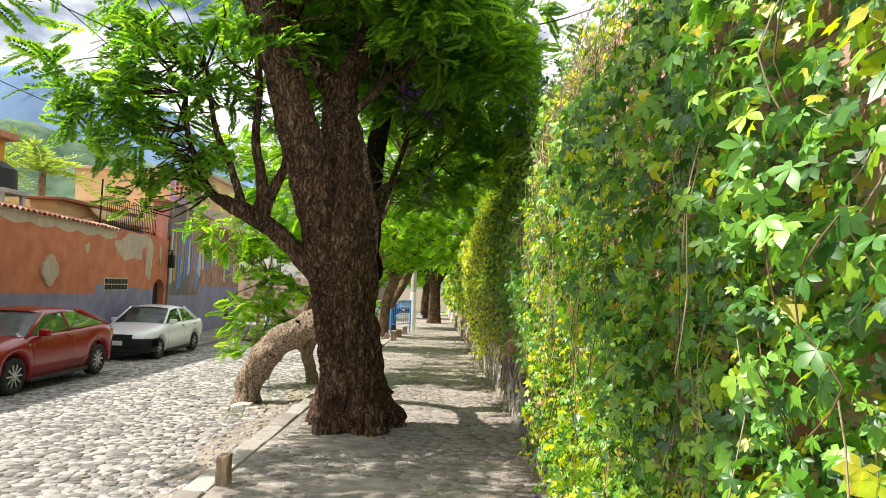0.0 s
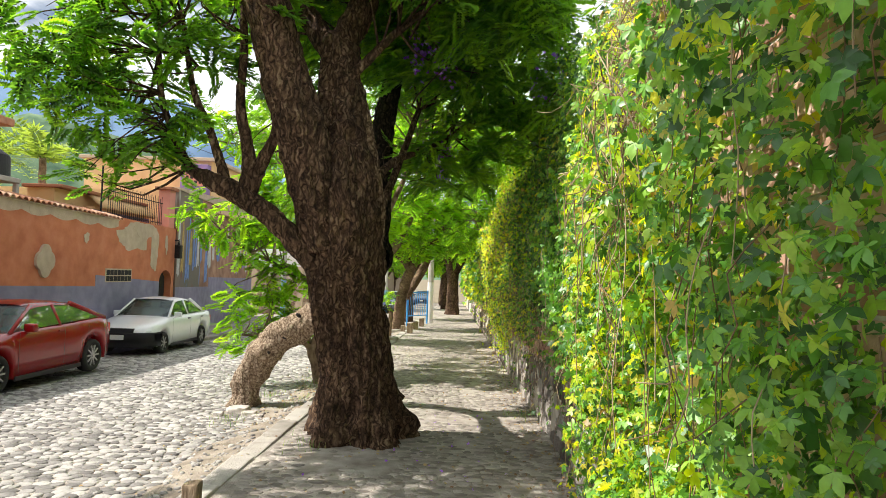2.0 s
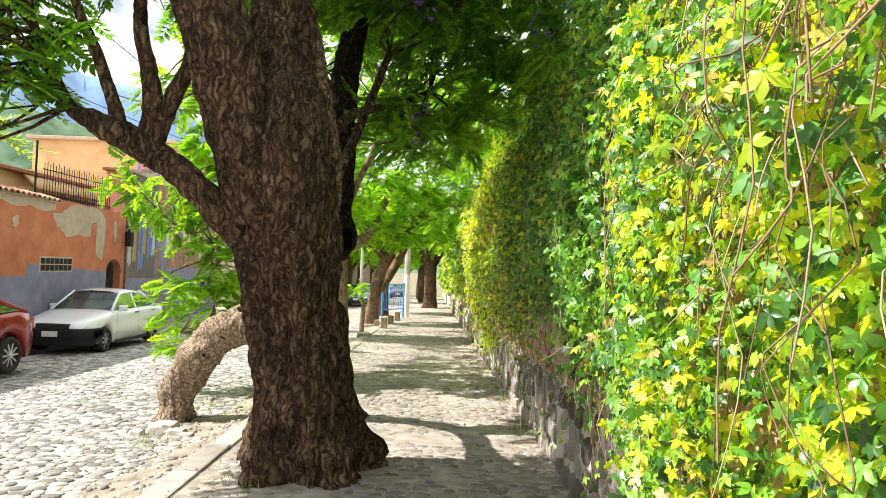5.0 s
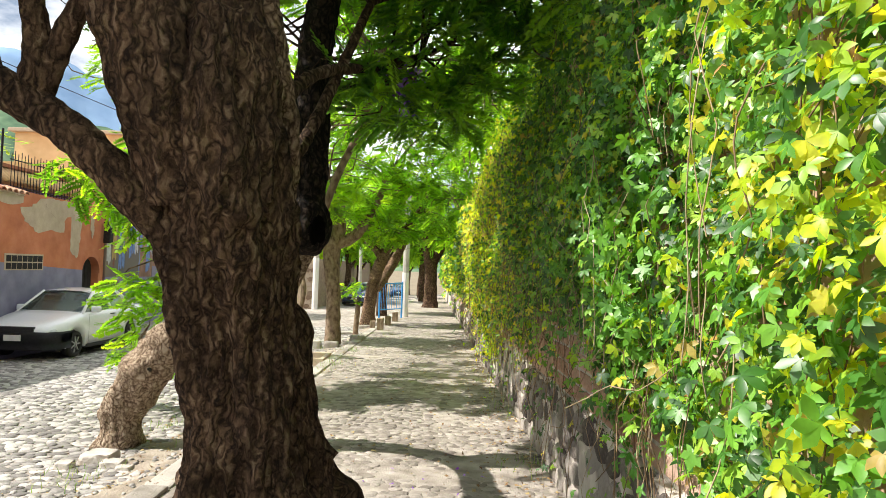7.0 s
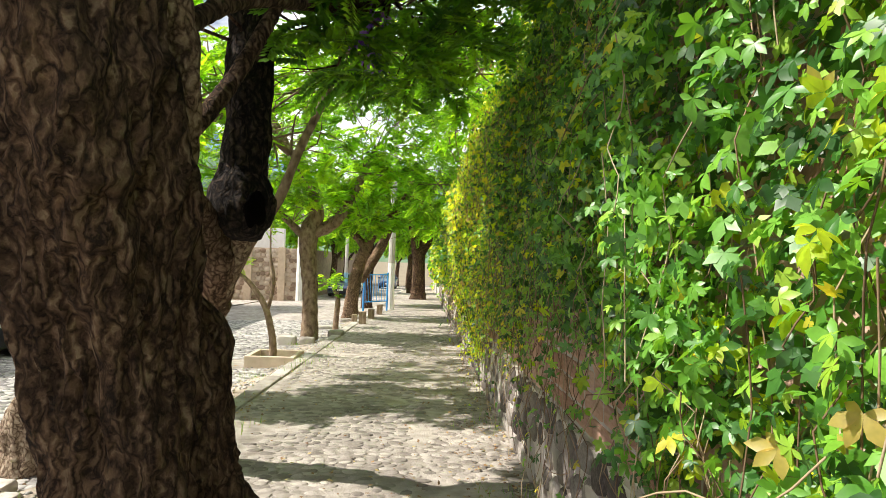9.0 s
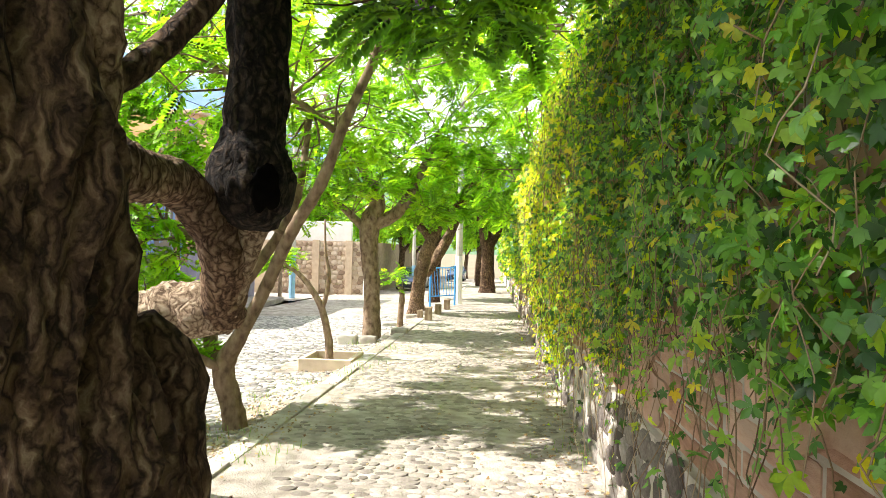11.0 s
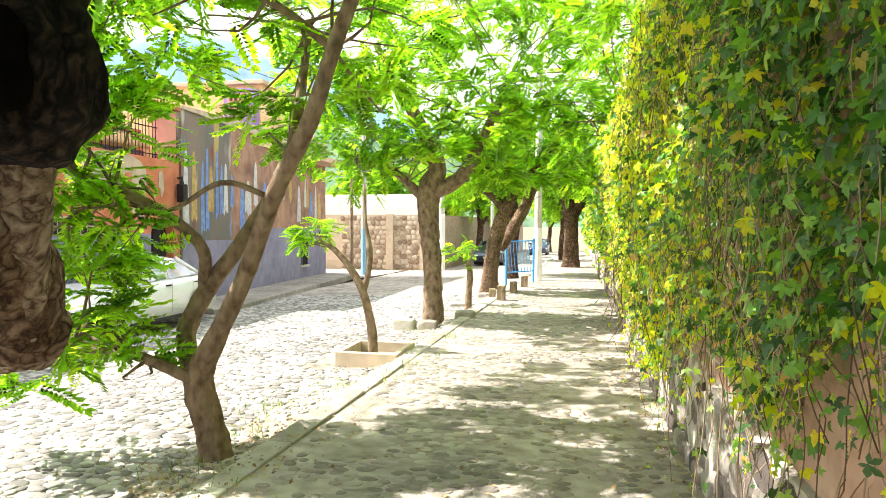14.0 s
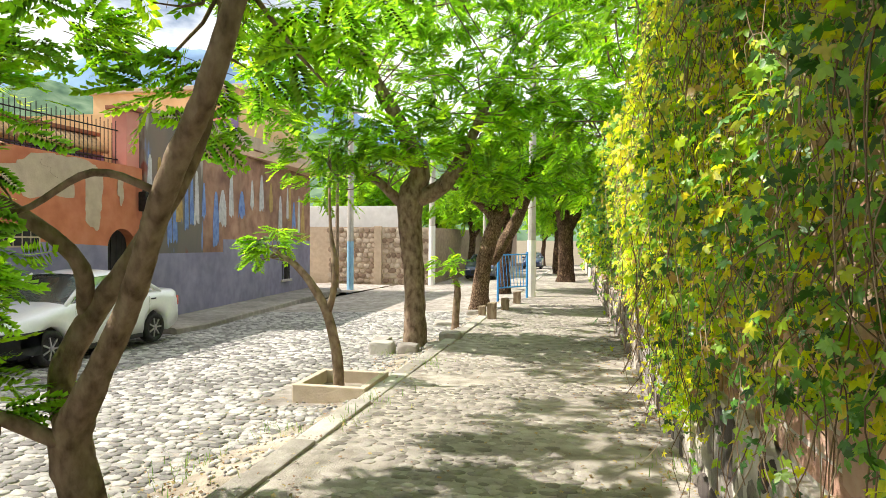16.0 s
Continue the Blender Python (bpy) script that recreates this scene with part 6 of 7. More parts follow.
for i, (x, y, s) in enumerate(((-2.95, 9.9, 0.2), (-2.75, 9.75, 0.13), (-2.6, 9.65, 0.09), (-3.15, 9.7, 0.1))):
    boulder("rock", x, y, gz(-2.3, y) - 0.0, (s, s * 0.9, s * 0.8), M["lime"], "pale rock beside the leaning trunk", 20 + i)


def utility_pole(x, y, h, r, mat, base_mat, base_h, label, arm=None):
    th = tagged(new("utility_pole"), label, "pole", "utility poles")
    z = gz(x, y)
    th.location = (x, y, z)
    bm = bmesh.new()
    rod(bm, (0, 0, -0.3), (0, 0, h), r, 10, r * 0.75)
    part("shaft", bm, mat, th, smooth=False)
    part("painted_base", rod(bmesh.new(), (0, 0, -0.3), (0, 0, base_h), r * 1.03, 10, r * 1.0), base_mat, th)
    if arm:
        part("crossarm", boxed((-0.8, -0.05, arm - 0.05), (0.8, 0.05, arm + 0.05), 0.01), M["wood"], th)
        for k in (-0.7, -0.25, 0.25, 0.7):
            part("insulator", rod(bmesh.new(), (k, 0, arm + 0.05), (k, 0, arm + 0.2), 0.04, 8, 0.025), M["white"], th)


utility_pole(-1.36, 31.6, 8.0, 0.15, M["concrete"], M["white"], 1.9, "concrete utility pole, white-painted at its foot")
utility_pole(-7.1, 41.5, 13.0, 0.17, M["concrete"], M["white"], 3.0, "tall concrete utility pole with a timber crossarm", 11.6)
utility_pole(-9.9, 37.2, 8.5, 0.15, M["concrete"], M["paleblue"], 2.2, "concrete utility pole with a pale blue foot", 8.0)
utility_pole(-10.3, 36.6, 6.5, 0.09, M["wood"], M["wood"], 1.0, "thin timber pole beside the painted house")
utility_pole(-5.2, 47.0, 7.0, 0.12, M["concrete"], M["paleblue"], 1.6, "concrete utility pole with a pale blue foot")


def wire(a, b, sag, n=24):
    pts = []
    for k in range(n + 1):
        u = k / n
        p = Vector(a).lerp(Vector(b), u)
        pts.append((p.x, p.y, p.z - sag * 4 * u * (1 - u), 0.012))
    th = tagged(part("power_line", np_mesh("power_line", *limb(pts, 5, 1.0, 0.0), M["iron"]), None), "thin black overhead power line", "power line")


wire((-10.3, 37.2, 7.0), (-12.5, 2.0, 7.2), 0.6)
wire((-9.5, 37.2, 7.4), (-8.0, 2.0, 8.2), 0.5)


def blue_rail():
    th = tagged(new("blue_railing"), "bright blue tubular railing panel with slanting bars", "railing")
    th.location = (-2.3, 30.0, g(30.0))
    for z in (1.4, 0.35):
        part("rail", rod(bmesh.new(), (0, 0, z), (0.85, 0.9, z + 0.02), 0.022), M["blue"], th)
    for k in (0, 1):
        part("post", rod(bmesh.new(), (0.85 * k, 0.9 * k, -0.2), (0.85 * k, 0.9 * k, 1.5), 0.038), M["blue"], th)
    for k in range(1, 9):
        u = k / 9
        part("bar", rod(bmesh.new(), (0.85 * u, 0.9 * u, 0.35), (0.85 * u - 0.08, 0.9 * u - 0.08, 1.4), 0.012, 6), M["blue"], th)


blue_rail()


# ---- cars ----
def wheel(parent, x, y, r, side, spokes=10):
    w = part("wheel", lathe([(r * 0.30, -0.02), (r * 0.62, -0.035), (r * 0.64, -0.10)]), M["plastic"], parent)
    tyre = part("tyre", lathe([(r * 0.64, -0.09), (r * 0.66, -0.005), (r * 0.86, 0.005), (r * 0.97, -0.015), (r, -0.05), (r, -0.15), (r * 0.95, -0.2), (r * 0.64, -0.2)]), M["rubber"], w, smooth=True)
    rim = bmesh.new()
    for k in range(spokes):
        a = 2 * math.pi * k / spokes
        c, s = math.cos(a), math.sin(a)
        m = Matrix(((c, -s, 0, 0), (s, c, 0, 0), (0, 0, 1, 0), (0, 0, 0, 1)))
        box(rim, (r * 0.1, -r * 0.045, -0.03), (r * 0.64, r * 0.045, -0.005), 0.004, m)
    bmesh.ops.create_cone(rim, cap_ends=True, segments=16, radius1=r * 0.16, radius2=r * 0.12, depth=0.03, matrix=Matrix.Translation((0, 0, -0.005)))
    part("rim", rim, M["alloy"], w)
    w.matrix_basis = pose(x, y, r, -90 * side, 0, 0) @ (Matrix() if side > 0 else Matrix())
    return w


def lathe(profile, seg=28):
    bm = bmesh.new()
    rings = [[bm.verts.new((p * math.cos(2 * math.pi * k / seg), p * math.sin(2 * math.pi * k / seg), z)) for k in range(seg)] for p, z in profile]
    for a, b in zip(rings, rings[1:]):
        for k in range(seg):
            bm.faces.new((a[k], b[k], b[(k + 1) % seg], a[(k + 1) % seg]))
    bm.faces.new(rings[0][::-1])
    bmesh.ops.recalc_face_normals(bm, faces=bm.faces)
    return bm


def car(label, at, heading, length, width, height, front, base, r, paint, tops, cabin, bumper=None, spokes=10, plate=True, category="car"):
    """A car with its nose at x = 0 and its tail at x = length. front: from nose to front axle; base: wheelbase; tops: (x, z) along bonnet, belt
    and boot; cabin: (x, z) of windscreen foot, roof front, roof back, rear window foot."""
    th = tagged(new("car"), label, category, "cars")
    W = width / 2
    axles = (front, front + base)
    xs = sorted(set(list(np.linspace(0, length, 50)) + [a + (r + 0.06) * math.cos(math.pi * k / 12) for a in axles for k in range(13)]))
    tx, tz = zip(*tops)
    bm = bmesh.new()
    rings = []
    for x in xs:
        zt = float(np.interp(x, tx, tz))
        u, v = min(1, x / 0.55), min(1, (length - x) / 0.5)
        w = W * (0.80 + 0.20 * math.sin(u * math.pi / 2)) * (0.84 + 0.16 * math.sin(v * math.pi / 2))
        zb = 0.20 + 0.10 * (1 - u) + 0.12 * (1 - v)
        for a in axles:
            d = abs(x - a)
            if d < r + 0.06:
                zb = max(zb, r + math.sqrt(max(0, (r + 0.06) ** 2 - d * d)))
        zt = max(zt, zb + 0.06)
        lift = zb + 0.35 * (zt - zb)
        side = [(w * 0.55, zb + 0.001), (w * 0.975, zb), (w, lift), (w * 0.995, zb + 0.65 * (zt - zb)), (w * 0.95, zt - 0.045), (w * 0.86, zt), (w * 0.45, zt + 0.02)]
        ring = [bm.verts.new((x, y, z)) for y, z in side] + [bm.verts.new((x, -y, z)) for y, z in reversed(side)]
        rings.append(ring)
    for a, b in zip(rings, rings[1:]):
        n = len(a)
        for i in range(n):
            bm.faces.new((a[i], a[(i + 1) % n], b[(i + 1) % n], b[i]))
    bm.faces.new(rings[0])
    bm.faces.new(rings[-1])
    bmesh.ops.recalc_face_normals(bm, faces=bm.faces)
    body = part("body", bm, paint, th, smooth=True)
    (ax, az), (bx, bz), (cx, cz), (dx, dz) = cabin
    lo, hi = W * 0.88, W * 0.68
    part("cabin_floor", boxed((ax + 0.1, -lo + 0.05, az - 0.02), (dx - 0.1, lo - 0.05, az + 0.035)), M["seat"], th)
    for x in ((ax + bx) / 2 + 0.45, (cx + dx) / 2 - 0.35):
        for s in (-1, 1):
            part("seat", boxed((x, s * 0.36 - 0.22, az), (x + 0.16, s * 0.36 + 0.22, bz - 0.22), 0.05), M["seat"], th)
    roof = bmesh.new()
    grid = []
    for x, z, f in ((bx - 0.05, bz - 0.03, 1.0), (bx + 0.12, bz, 0.99), ((bx + cx) / 2, max(bz, cz) + 0.025, 0.98), (cx - 0.12, cz, 0.97), (cx + 0.05, cz - 0.03, 0.96)):
        grid.append([roof.verts.new((x, y * hi * f, z + dz_)) for y, dz_ in ((-1.06, -0.055), (-1.0, -0.012), (-0.6, 0.025), (0, 0.035), (0.6, 0.025), (1.0, -0.012), (1.06, -0.055))])
    for a, b in zip(grid, grid[1:]):
        for i in range(6):
            roof.faces.new((a[i], a[i + 1], b[i + 1], b[i]))
    bmesh.ops.recalc_face_normals(roof, faces=roof.faces)
    rf = part("roof", roof, paint, th, smooth=True)
    mx = (bx + cx) / 2 + 0.02
    mxb = mx + 0.02
    zbelt = (az + dz) / 2

    def pane(name, pts, label_=""):
        b_ = bmesh.new()
        b_.faces.new([b_.verts.new(p) for p in pts])
        bmesh.ops.solidify(b_, geom=list(b_.faces), thickness=0.005)
        o = part(name, b_, M["glass"], th, label_)
        o.visible_shadow = False
    pane("windscreen", ((ax, -lo, az), (ax, lo, az), (bx, hi, bz - 0.01), (bx, -hi, bz - 0.01)))
    pane("rear_window", ((dx, lo, dz), (dx, -lo, dz), (cx, -hi, cz - 0.01), (cx, hi, cz - 0.01)))
    for s in (-1, 1):
        pane("side_window", ((ax + 0.1, s * lo, az + 0.01), (mxb, s * lo, zbelt + 0.01), (mx, s * hi, bz - 0.03), (bx + 0.02, s * hi, bz - 0.03)))
        pane("side_window", ((mxb, s * lo, zbelt + 0.01), (dx - 0.08, s * lo, dz + 0.01), (cx - 0.02, s * hi, cz - 0.03), (mx, s * hi, bz - 0.03)))
        for p0, p1, rr in (((ax, s * lo, az - 0.02), (bx, s * hi, bz - 0.02), 0.035), ((mxb, s * lo, zbelt - 0.02), (mx, s * hi, bz - 0.03), 0.035), ((dx, s * lo, dz - 0.02), (cx, s * hi, cz - 0.02), 0.05)):
            part("pillar", rod(bmesh.new(), p0, p1, rr, 8), paint, th, smooth=True)
        zh = float(np.interp(0.12, tx, tz))
        head = bmesh.new()
        bmesh.ops.create_uvsphere(head, u_segments=16, v_segments=10, radius=1, matrix=pose(0.17, s * W * 0.68, zh - 0.10, 0, -12, s * -22) @ Matrix.Diagonal((0.16, W * 0.22, 0.085, 1)))
        part("headlight", head, M["lens"], th, smooth=True)
        tail = bmesh.new()
        box(tail, (length - 0.14, s * W * 0.74 - 0.11, dz - 0.34), (length - 0.0, s * W * 0.74 + 0.11, dz - 0.14), 0.03)
        part("tail_light", tail, M["redlens"], th)
        mir = bmesh.new()
        box(mir, (ax + 0.32, s * W * 1.02 - 0.09, az + 0.0), (ax + 0.44, s * W * 1.02 + 0.11, az + 0.14), 0.035)
        part("mirror", mir, paint, th, smooth=True)
        for x in (mxb - 0.16, min(dx - 0.1, mxb + 0.75)):
            part("door_handle", boxed((x, s * W * 0.985 - 0.012, zbelt - 0.12), (x + 0.15, s * W * 0.985 + 0.022, zbelt - 0.09), 0.008), M["plastic"] if bumper else paint, th)
        for x in (ax + 0.12, mxb, min(dx - 0.02, axles[1] - r * 0.7)):
            part("door_seam", boxed((x - 0.004, s * W * 0.99 - 0.01, 0.3), (x + 0.004, s * W * 1.003 + 0.001, zbelt - 0.05)), M["plastic"], th)
        part("sill", boxed((axles[0] + r + 0.1, s * W * 0.97 - 0.03, 0.16), (axles[1] - r - 0.1, s * W * 0.97 + 0.03, 0.24), 0.02), M["plastic"], th)
    if bumper:
        bb = bmesh.new()
        ring = []
        for k in range(13):
            a = -1 + 2 * k / 12
            x = -0.05 + 0.62 * max(0, abs(a) - 0.72) / 0.28
            y = a / abs(a) * min(abs(a), 0.98) * W * 1.0 if a else 0
            y = W * (1.01 if abs(a) > 0.74 else abs(a) / 0.74 * 0.86 + 0.0) * (1 if a >= 0 else -1) if abs(a) <= 0.74 or True else y
            ring.append([bb.verts.new(p) for p in ((x, y, 0.24), (x - 0.03, y * 1.01, 0.38), (x - 0.02, y * 1.01, 0.56), (x + 0.04, y * 0.99, 0.6))])
        for a, b in zip(ring, ring[1:]):
            for i in range(3):
                bb.faces.new((a[i], b[i], b[i + 1], a[i + 1]))
        bmesh.ops.solidify(bb, geom=list(bb.faces), thickness=0.03)
        part("bumper", bb, bumper, th, "unpainted black bumper", True)
        part("grille", boxed((-0.02, -W * 0.45, 0.58), (0.09, W * 0.45, 0.70), 0.02), M["plastic"], th)
    else:
        part("grille", boxed((-0.01, -W * 0.5, 0.35), (0.14, W * 0.5, 0.58), 0.03), M["plastic"], th)
    if plate:
        part("number_plate", boxed((-0.11, -0.17, 0.42), (-0.085, 0.17, 0.54), 0.004), M["white"], th)
    part("underbody", boxed((0.3, -W * 0.8, 0.17), (length - 0.3, W * 0.8, 0.3)), M["plastic"], th)
    for x in axles:
        for s in (-1, 1):
            wheel(th, x, s * (W - 0.015), r, s, spokes)
            part("wheel_well", boxed((x - r - 0.1, s * W * 0.62 - 0.14, 0.25), (x + r + 0.1, s * W * 0.62 + 0.14, r * 2 + 0.1)), M["plastic"], th)
    th.matrix_basis = pose(at[0], at[1], gz(at[0], at[1]) + 0.02, 0, 0, heading)
    return th


SEDAN = dict(length=4.15, width=1.66, height=1.41, front=0.78, base=2.49, r=0.285, tops=[(0, 0.62), (0.08, 0.70), (0.25, 0.76), (0.9, 0.90), (1.2, 0.94), (3.3, 0.97), (3.5, 0.99), (4.05, 0.97), (4.15, 0.85)], cabin=[(1.12, 0.92), (1.82, 1.38), (2.85, 1.37), (3.5, 0.98)])
HATCH = dict(length=4.46, width=1.80, height=1.44, front=0.94, base=2.72, r=0.325, tops=[(0, 0.55), (0.08, 0.68), (0.35, 0.80), (1.2, 0.95), (1.5, 0.98), (3.2, 1.03), (3.9, 1.08), (4.3, 1.05), (4.46, 0.85)], cabin=[(1.3, 0.96), (2.05, 1.40), (3.2, 1.40), (4.15, 1.07)])
car("white compact saloon with black bumpers parked by the house", (-8.56, 17.27), 90, paint=M["paint_white"], bumper=M["plastic"], spokes=7, **SEDAN)
car("glossy dark red hatchback parked by the terracotta wall", (-8.22, 10.36), 90, paint=M["paint_red"], spokes=10, **HATCH)
car("dark blue hatchback parked further up the street", (-5.4, 46.0), 90, paint=M["paint_dark"], **HATCH)
car("white hatchback parked far up the street", (-5.6, 53.0), 90, paint=M["paint_white"], **HATCH)
car("blue-grey saloon standing far up the street", (-3.8, 66.0), 90, paint=M["paint_dark"], **SEDAN)
SUV = dict(length=4.9, width=1.93, height=1.69, front=0.93, base=2.95, r=0.37, tops=[(0, 0.7), (0.08, 0.92), (0.4, 1.02), (1.2, 1.1), (1.5, 1.13), (3.2, 1.16), (4.2, 1.2), (4.75, 1.15), (4.9, 0.95)], cabin=[(1.35, 1.1), (2.1, 1.63), (3.9, 1.64), (4.6, 1.2)])
car("cream-white sport utility car with many-spoked wheels on the street", (-4.1, -12.0), -90, paint=M["paint_pearl"], spokes=20, **SUV)


# ---- stones of road, footway and wall ----
def laid(name, parent, x0, x1, y0, y1, dx, dy, height, mat_piece, mat_rest, part_y, seed, up, keep=lambda x, y: True):
    """Stones in uneven courses; those in the stretch y0 to part_y are single pieces, the rest one joined piece of work."""
    r = np.random.default_rng(seed)
    ms, single = [], []
    y, row = y0, 0
    while y < y1:
        h = dy * r.uniform(0.8, 1.2)
        x = x0 + r.uniform(0, dx)
        while x < x1:
            w = dx * r.uniform(0.65, 1.4)
            cx, cy = x + w / 2 + r.normal() * 0.008, y + h / 2 + r.normal() * 0.012 + 0.05 * noise.noise(Vector((x * 1.1, y * 0.8, seed)))
            if keep(cx, cy):
                a = r.normal() * 0.12
                c, s = math.cos(a), math.sin(a)
                sz = up * r.uniform(0.6, 1.3)
                t1, t2 = r.normal() * 0.05, r.normal() * 0.05
                m = np.array(((c * w * 1.04, -s * h * 1.04, 0, cx), (s * w * 1.04, c * h * 1.04, 0, cy), (t1 * w, t2 * h, sz, height(cx, cy)), (0, 0, 0, 1)))
                (single if cy < part_y and len(single) < 300 else ms).append(m)
            x += w
        y += h
    shared = [stone_mesh(s, mat_piece) for s in STONES]
    for i, m in enumerate(single):
        o = part(name, shared[i % 6], None, parent)
        o.matrix_basis = Matrix(m.tolist())
    m = np.array(ms)
    v, q = scatter(STONES, m, r.integers(0, 6, len(m)))
    return tagged(part(name + "_field", np_mesh(name, v, q, mat_rest), None, parent), kind="stuff")


laid("cobble", road, -9.0, -2.15, 4.4, 27.0, 0.125, 0.09, lambda x, y: road_z(x, y) + 0.002, M["cobble_piece"], M["cobble"], 5.2, 31, 0.011, lambda x, y: not (-3.35 < x < -1.95 and 16.1 < y < 17.4))
laid("paving_stone", pavement, -1.84, 1.08, 4.2, 30.0, 0.115, 0.084, lambda x, y: g(y) + 0.012 * noise.noise(Vector((x * 1.1, y * 1.1, 5))) - 0.003, M["paver_piece"], M["paver"], 5.6, 32, 0.008, lambda x, y: math.hypot(x + 1.05, y - 8.2) > 0.5 and noise.noise(Vector((x * 0.9, y * 0.9, 9))) + 0.5 * noise.noise(Vector((x * 4.1, y * 4.1, 2))) < 0.16)


def wall_pieces():
    r = np.random.default_rng(51)
    shared = [stone_mesh(s, M["rubble"]) for s in STONES]
    ms, count = [], 0
    for j in range(4):
        y = 5.0
        while y < 40:
            w, h = r.uniform(0.16, 0.36), 0.20
            z = 0.07 + j * 0.185 + r.normal() * 0.02
            a = r.normal() * 0.15
            m = pose(wall_x(y) - 0.002, y + w / 2, g(y) + z, 0, -90, 0) @ pose(0, 0, 0, 0, 0, math.degrees(a)) @ Matrix.Diagonal((h * r.uniform(0.8, 1.1), w * r.uniform(0.85, 1.0), r.uniform(0.02, 0.045), 1))
            if 6.5 < y < 18.5 and count < 300:
                o = part("stone", shared[count % 6], None, wall_base)
                o.matrix_basis = m
                count += 1
            else:
                ms.append(np.array(m))
            y += w
    m = np.array(ms)
    v, q = scatter(STONES, m, r.integers(0, 6, len(m)))
    tagged(part("stone_work", np_mesh("stone_work", v, q, M["rubble_far"]), None, wall_base), kind="stuff")
    # bricks over the footing
    bm = boxed((-0.5, -0.5, -0.5), (0.5, 0.5, 0.5))
    bmesh.ops.bevel(bm, geom=list(bm.edges), offset=0.06, segments=1, affect="EDGES")
    me = bpy.data.meshes.new("brick")
    bm.to_mesh(me)
    bm.free()
    me.materials.append(M["adobe"])
    bv, bq = np.array([(sx, sy, sz) for sx in (-0.5, 0.5) for sy in (-0.5, 0.5) for sz in (-0.5, 0.5)]), np.array([(0, 1, 3, 2), (4, 6, 7, 5), (0, 4, 5, 1), (2, 3, 7, 6), (0, 2, 6, 4), (1, 5, 7, 3)])
    ms, count = [], 0
    for j in range(22):
        y = 1.0 + (j % 2) * 0.2
        while y < 34:
            w = 0.40
            z = 0.79 + j * 0.125
            m = pose(wall_x(y) + 0.081 + r.normal() * 0.003, y + w / 2, g(y) + z, r.normal() * 0.3, 0, 0) @ Matrix.Diagonal((0.08, w - 0.018, 0.107, 1))
            if j < 6 and 6.5 < y < 27 and count < 300:
                o = part("brick", me, None, wall_east)
                o.matrix_basis = m
                count += 1
            elif y < 20 or j < 10:
                ms.append(np.array(m))
            y += w
    v, q = scatter([(bv, bq)], np.array(ms), np.zeros(len(ms), int))
    tagged(part("brick_work", np_mesh("brick_work", v, q, M["adobe_far"], False), None, wall_east), kind="stuff")

    # remains of plaster: salmon over the bricks, white lime over the footing
    for k in range(46):
        y = r.uniform(6.6, 26.0)
        low = k % 2
        z, ry, rz = (r.uniform(0.25, 0.6), r.uniform(0.12, 0.3), r.uniform(0.12, 0.3)) if low else (r.uniform(0.85, 1.5), r.uniform(0.25, 0.75), r.uniform(0.12, 0.35))
        pts = [(a, max(g(y) + (0.03 if low else 0.74), g(y) + b)) for a, b in blob(y, z, ry, rz, 50 + k * 1.7, 32)]
        face_plate("plaster_patch", M["lime"] if low else M["salmon"], pts, wall_x, (-0.034 if low else 0.022) + 0.0015 * (k % 5), wall_base if low else wall_east, "", -0.05)


wall_pieces()


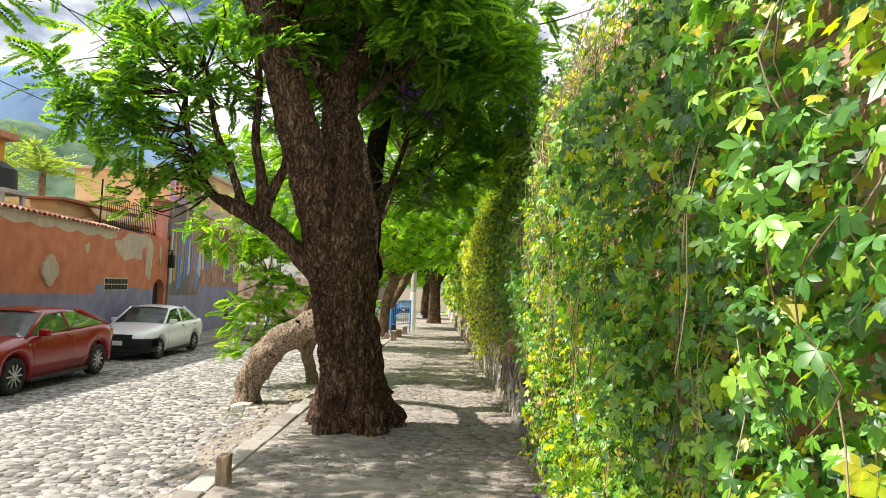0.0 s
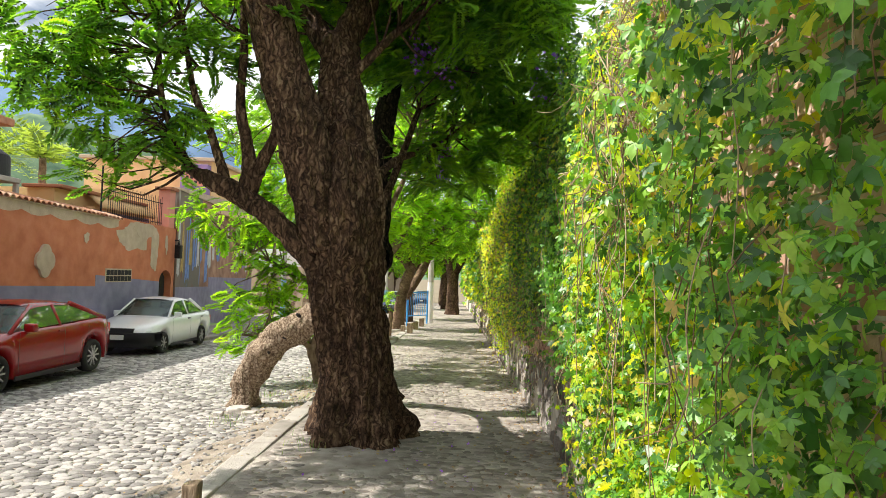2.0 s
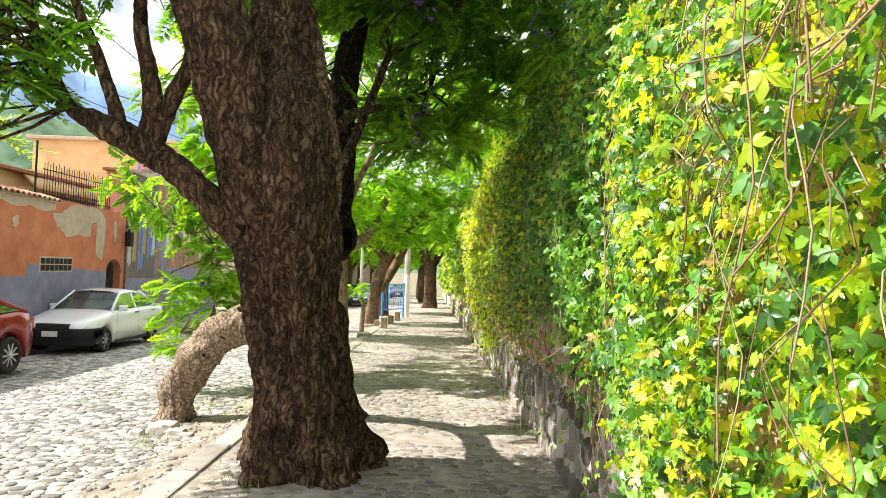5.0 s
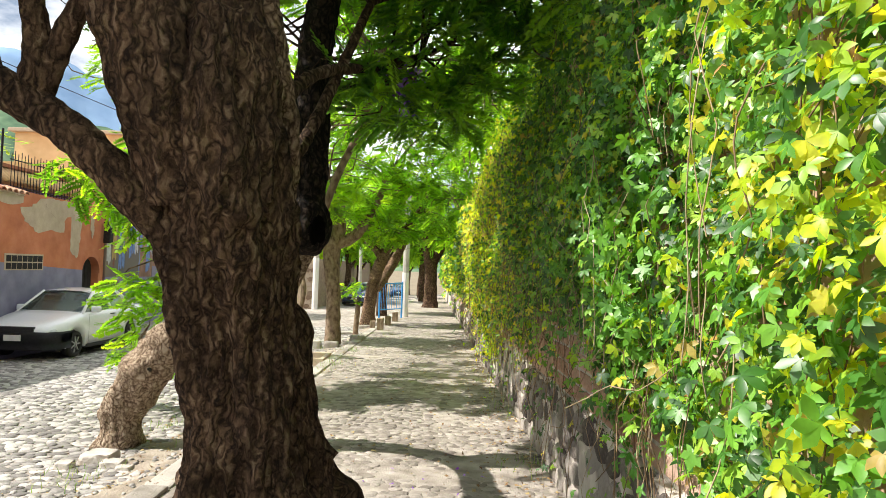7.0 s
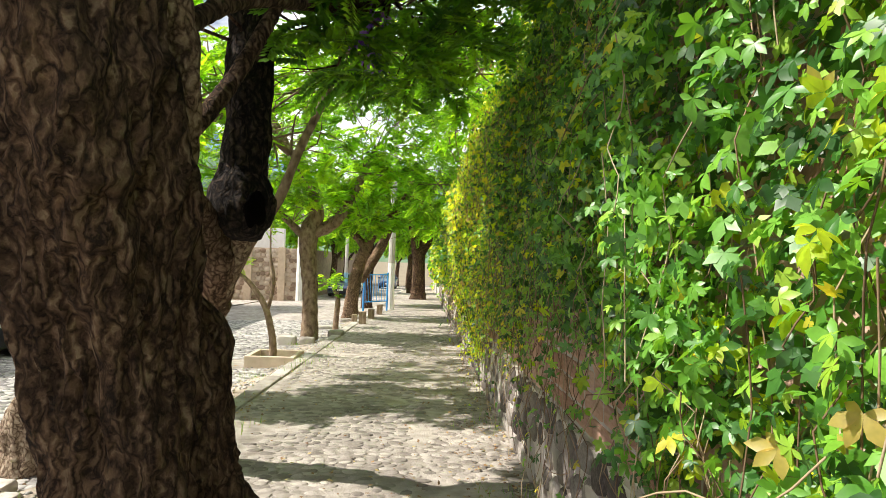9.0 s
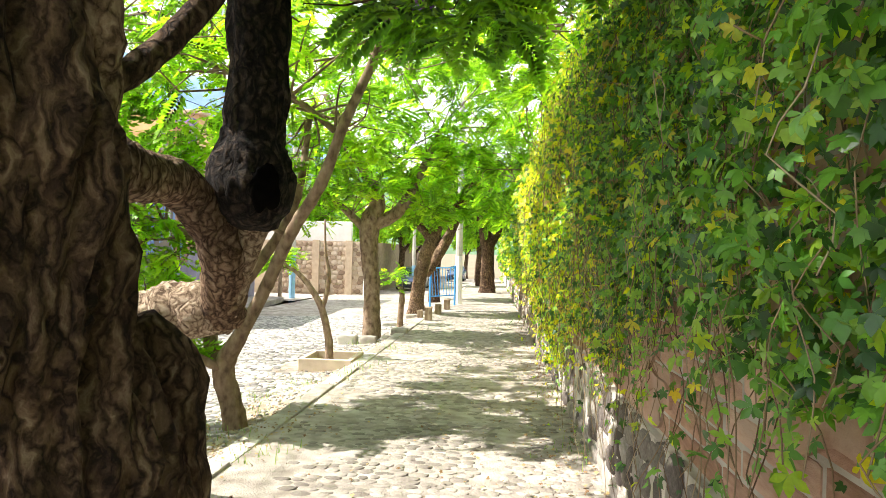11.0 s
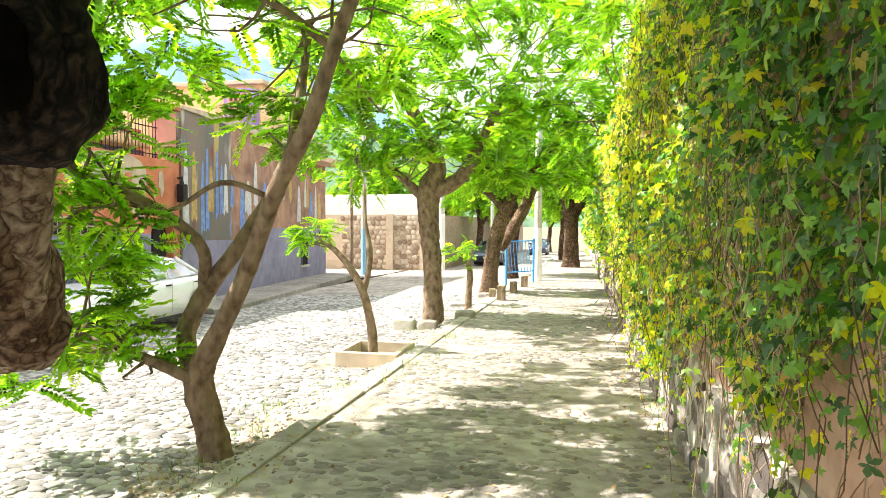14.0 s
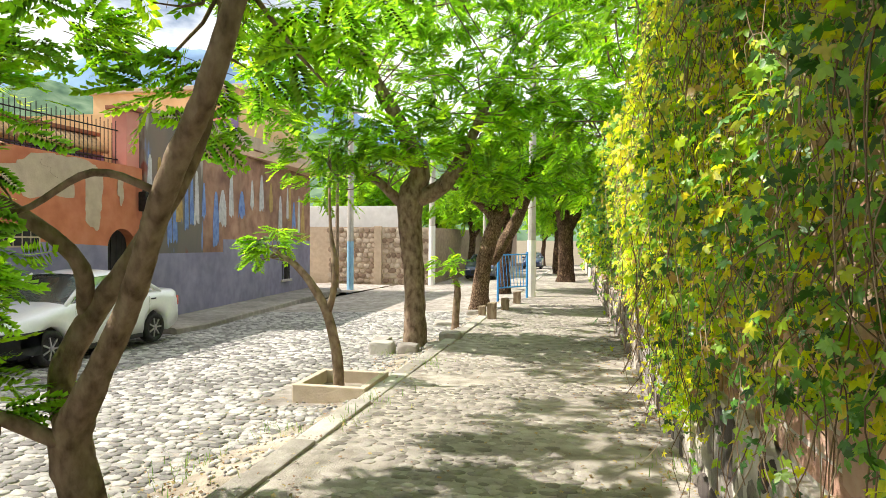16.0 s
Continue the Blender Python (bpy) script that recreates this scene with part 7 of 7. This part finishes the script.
# ---- litter and weeds ----
def litter():
    r = np.random.default_rng(61)
    n = 2600
    x, y = r.uniform(-3.4, 1.05, n), r.uniform(4.3, 22, n) 
    x[: n // 2] = 1.05 - np.abs(r.normal(size=n // 2)) * 0.35
    z = np.array([gz(a, b) + 0.022 for a, b in zip(x, y)])
    p = np.stack([x, y, z], 1)
    m = frames_of(p, r.normal(size=(n, 3)) * 0.25 + (0, 0, 1), r.normal(size=(n, 3)), r.uniform(0.012, 0.035, n))
    v, q = scatter(PALMATE_LOW, m, r.integers(0, 6, n))
    tagged(tagged(part("leaf_litter", np_mesh("leaf_litter", v, q, M["litter"]), None), "dry fallen leaves scattered over the paving", "leaf litter"), kind="stuff")
    # dry heaps at the tree feet and along the verge
    n = 1700
    x, y = np.minimum(r.normal(size=n) * 0.45 - 2.5, -1.9), r.uniform(8.5, 19.0, n)
    x[:800], y[:800] = r.normal(size=800) * 0.4 - 2.35, r.normal(size=800) * 0.7 + 12.4
    p = np.stack([x, y, np.array([max(verge_z(a, b), gz(a, b)) + 0.012 if a < -2.05 else g(b) + 0.025 for a, b in zip(x, y)])], 1)
    m = frames_of(p, r.normal(size=(n, 3)) * 0.4 + (0, 0, 1), r.normal(size=(n, 3)), r.uniform(0.012, 0.03, n))
    v, q = scatter(PALMATE_LOW, m, r.integers(0, 6, n))
    tagged(tagged(part("leaf_litter", np_mesh("leaf_litter", v, q, M["litter"]), None), "dry brown leaf heaps on the earth verge", "leaf litter"), kind="stuff")
    n = 1500
    x, y = -2.1 - np.abs(r.normal(size=n)) * 0.45, r.uniform(5.0, 24.0, n)
    sz = r.uniform(0.012, 0.05, n) * r.uniform(0.5, 1.4, n)
    m = np.zeros((n, 4, 4))
    turn = r.uniform(0, 6.28, n)
    m[:, 0, 0], m[:, 0, 1], m[:, 1, 0], m[:, 1, 1] = np.cos(turn) * sz * 1.3, -np.sin(turn) * sz, np.sin(turn) * sz * 1.3, np.cos(turn) * sz
    m[:, 2, 2], m[:, 0, 3], m[:, 1, 3], m[:, 3, 3] = sz * 0.32, x, y, 1
    m[:, 2, 3] = [max(verge_z(a, b), gz(a, b)) for a, b in zip(x, y)]
    v, q = scatter(STONES, m, r.integers(0, 6, n))
    tagged(tagged(part("pebbles", np_mesh("pebbles", v, q, M["cobble"]), None), "loose pale pebbles and chips on the earth verge", "pebbles"), kind="stuff")
    n = 60
    p = np.stack([r.normal(size=n) * 0.5 - 0.2, r.uniform(5, 9.5, n), np.zeros(n)], 1)
    p[:, 2] = [g(b) + 0.03 for b in p[:, 1]]
    m = frames_of(p, r.normal(size=(n, 3)) * 0.5 + (0, 0, 1), r.normal(size=(n, 3)), r.uniform(0.015, 0.03, n))
    v, q = scatter(PALMATE, m, r.integers(0, 6, n))
    tagged(tagged(part("fallen_petals", np_mesh("fallen_petals", v, q, M["flower"]), None), "fallen purple petals on the paving", "petals"), kind="stuff")
    # tufts of weeds at kerb, tree feet and in the verge
    blades = []
    spots = [(-1.85, 16.0), (-1.9, 15.2), (-2.2, 13.3), (-2.6, 13.0), (-2.4, 12.3), (-2.9, 11.2), (-2.3, 10.8), (-2.75, 19.6), (-1.5, 7.7), (-1.75, 11.5), (-2.7, 14.0), (-1.8, 18.2), (0.98, 12.0), (0.95, 14.5), (-2.5, 15.0), (-2.9, 9.3), (0.9, 9.7)]
    for sx, sy in spots:
        for k in range(45):
            bx, by = sx + r.normal() * 0.16, sy + r.normal() * 0.2
            h, a, w = r.uniform(0.03, 0.11), r.uniform(0, 6.28), 0.004
            lean = r.uniform(0.2, 0.9) * h
            z0 = gz(bx, by) + (0.03 if bx < KERB else 0.01)
            dx, dy = math.cos(a), math.sin(a)
            v = np.array([(bx - dy * w, by + dx * w, z0), (bx + dy * w, by - dx * w, z0), (bx + dx * lean + dy * w * 0.3, by + dy * lean - dx * w * 0.3, z0 + h), (bx + dx * lean - dy * w * 0.3, by + dy * lean + dx * w * 0.3, z0 + h)])
            blades.append((v, np.array([(0, 1, 2, 3)])))
    v, q = joined(blades)
    tagged(tagged(part("weeds", np_mesh("weeds", v, q, M["grass"]), None), "small green and straw weeds along the kerb", "weeds"), kind="stuff")


litter()
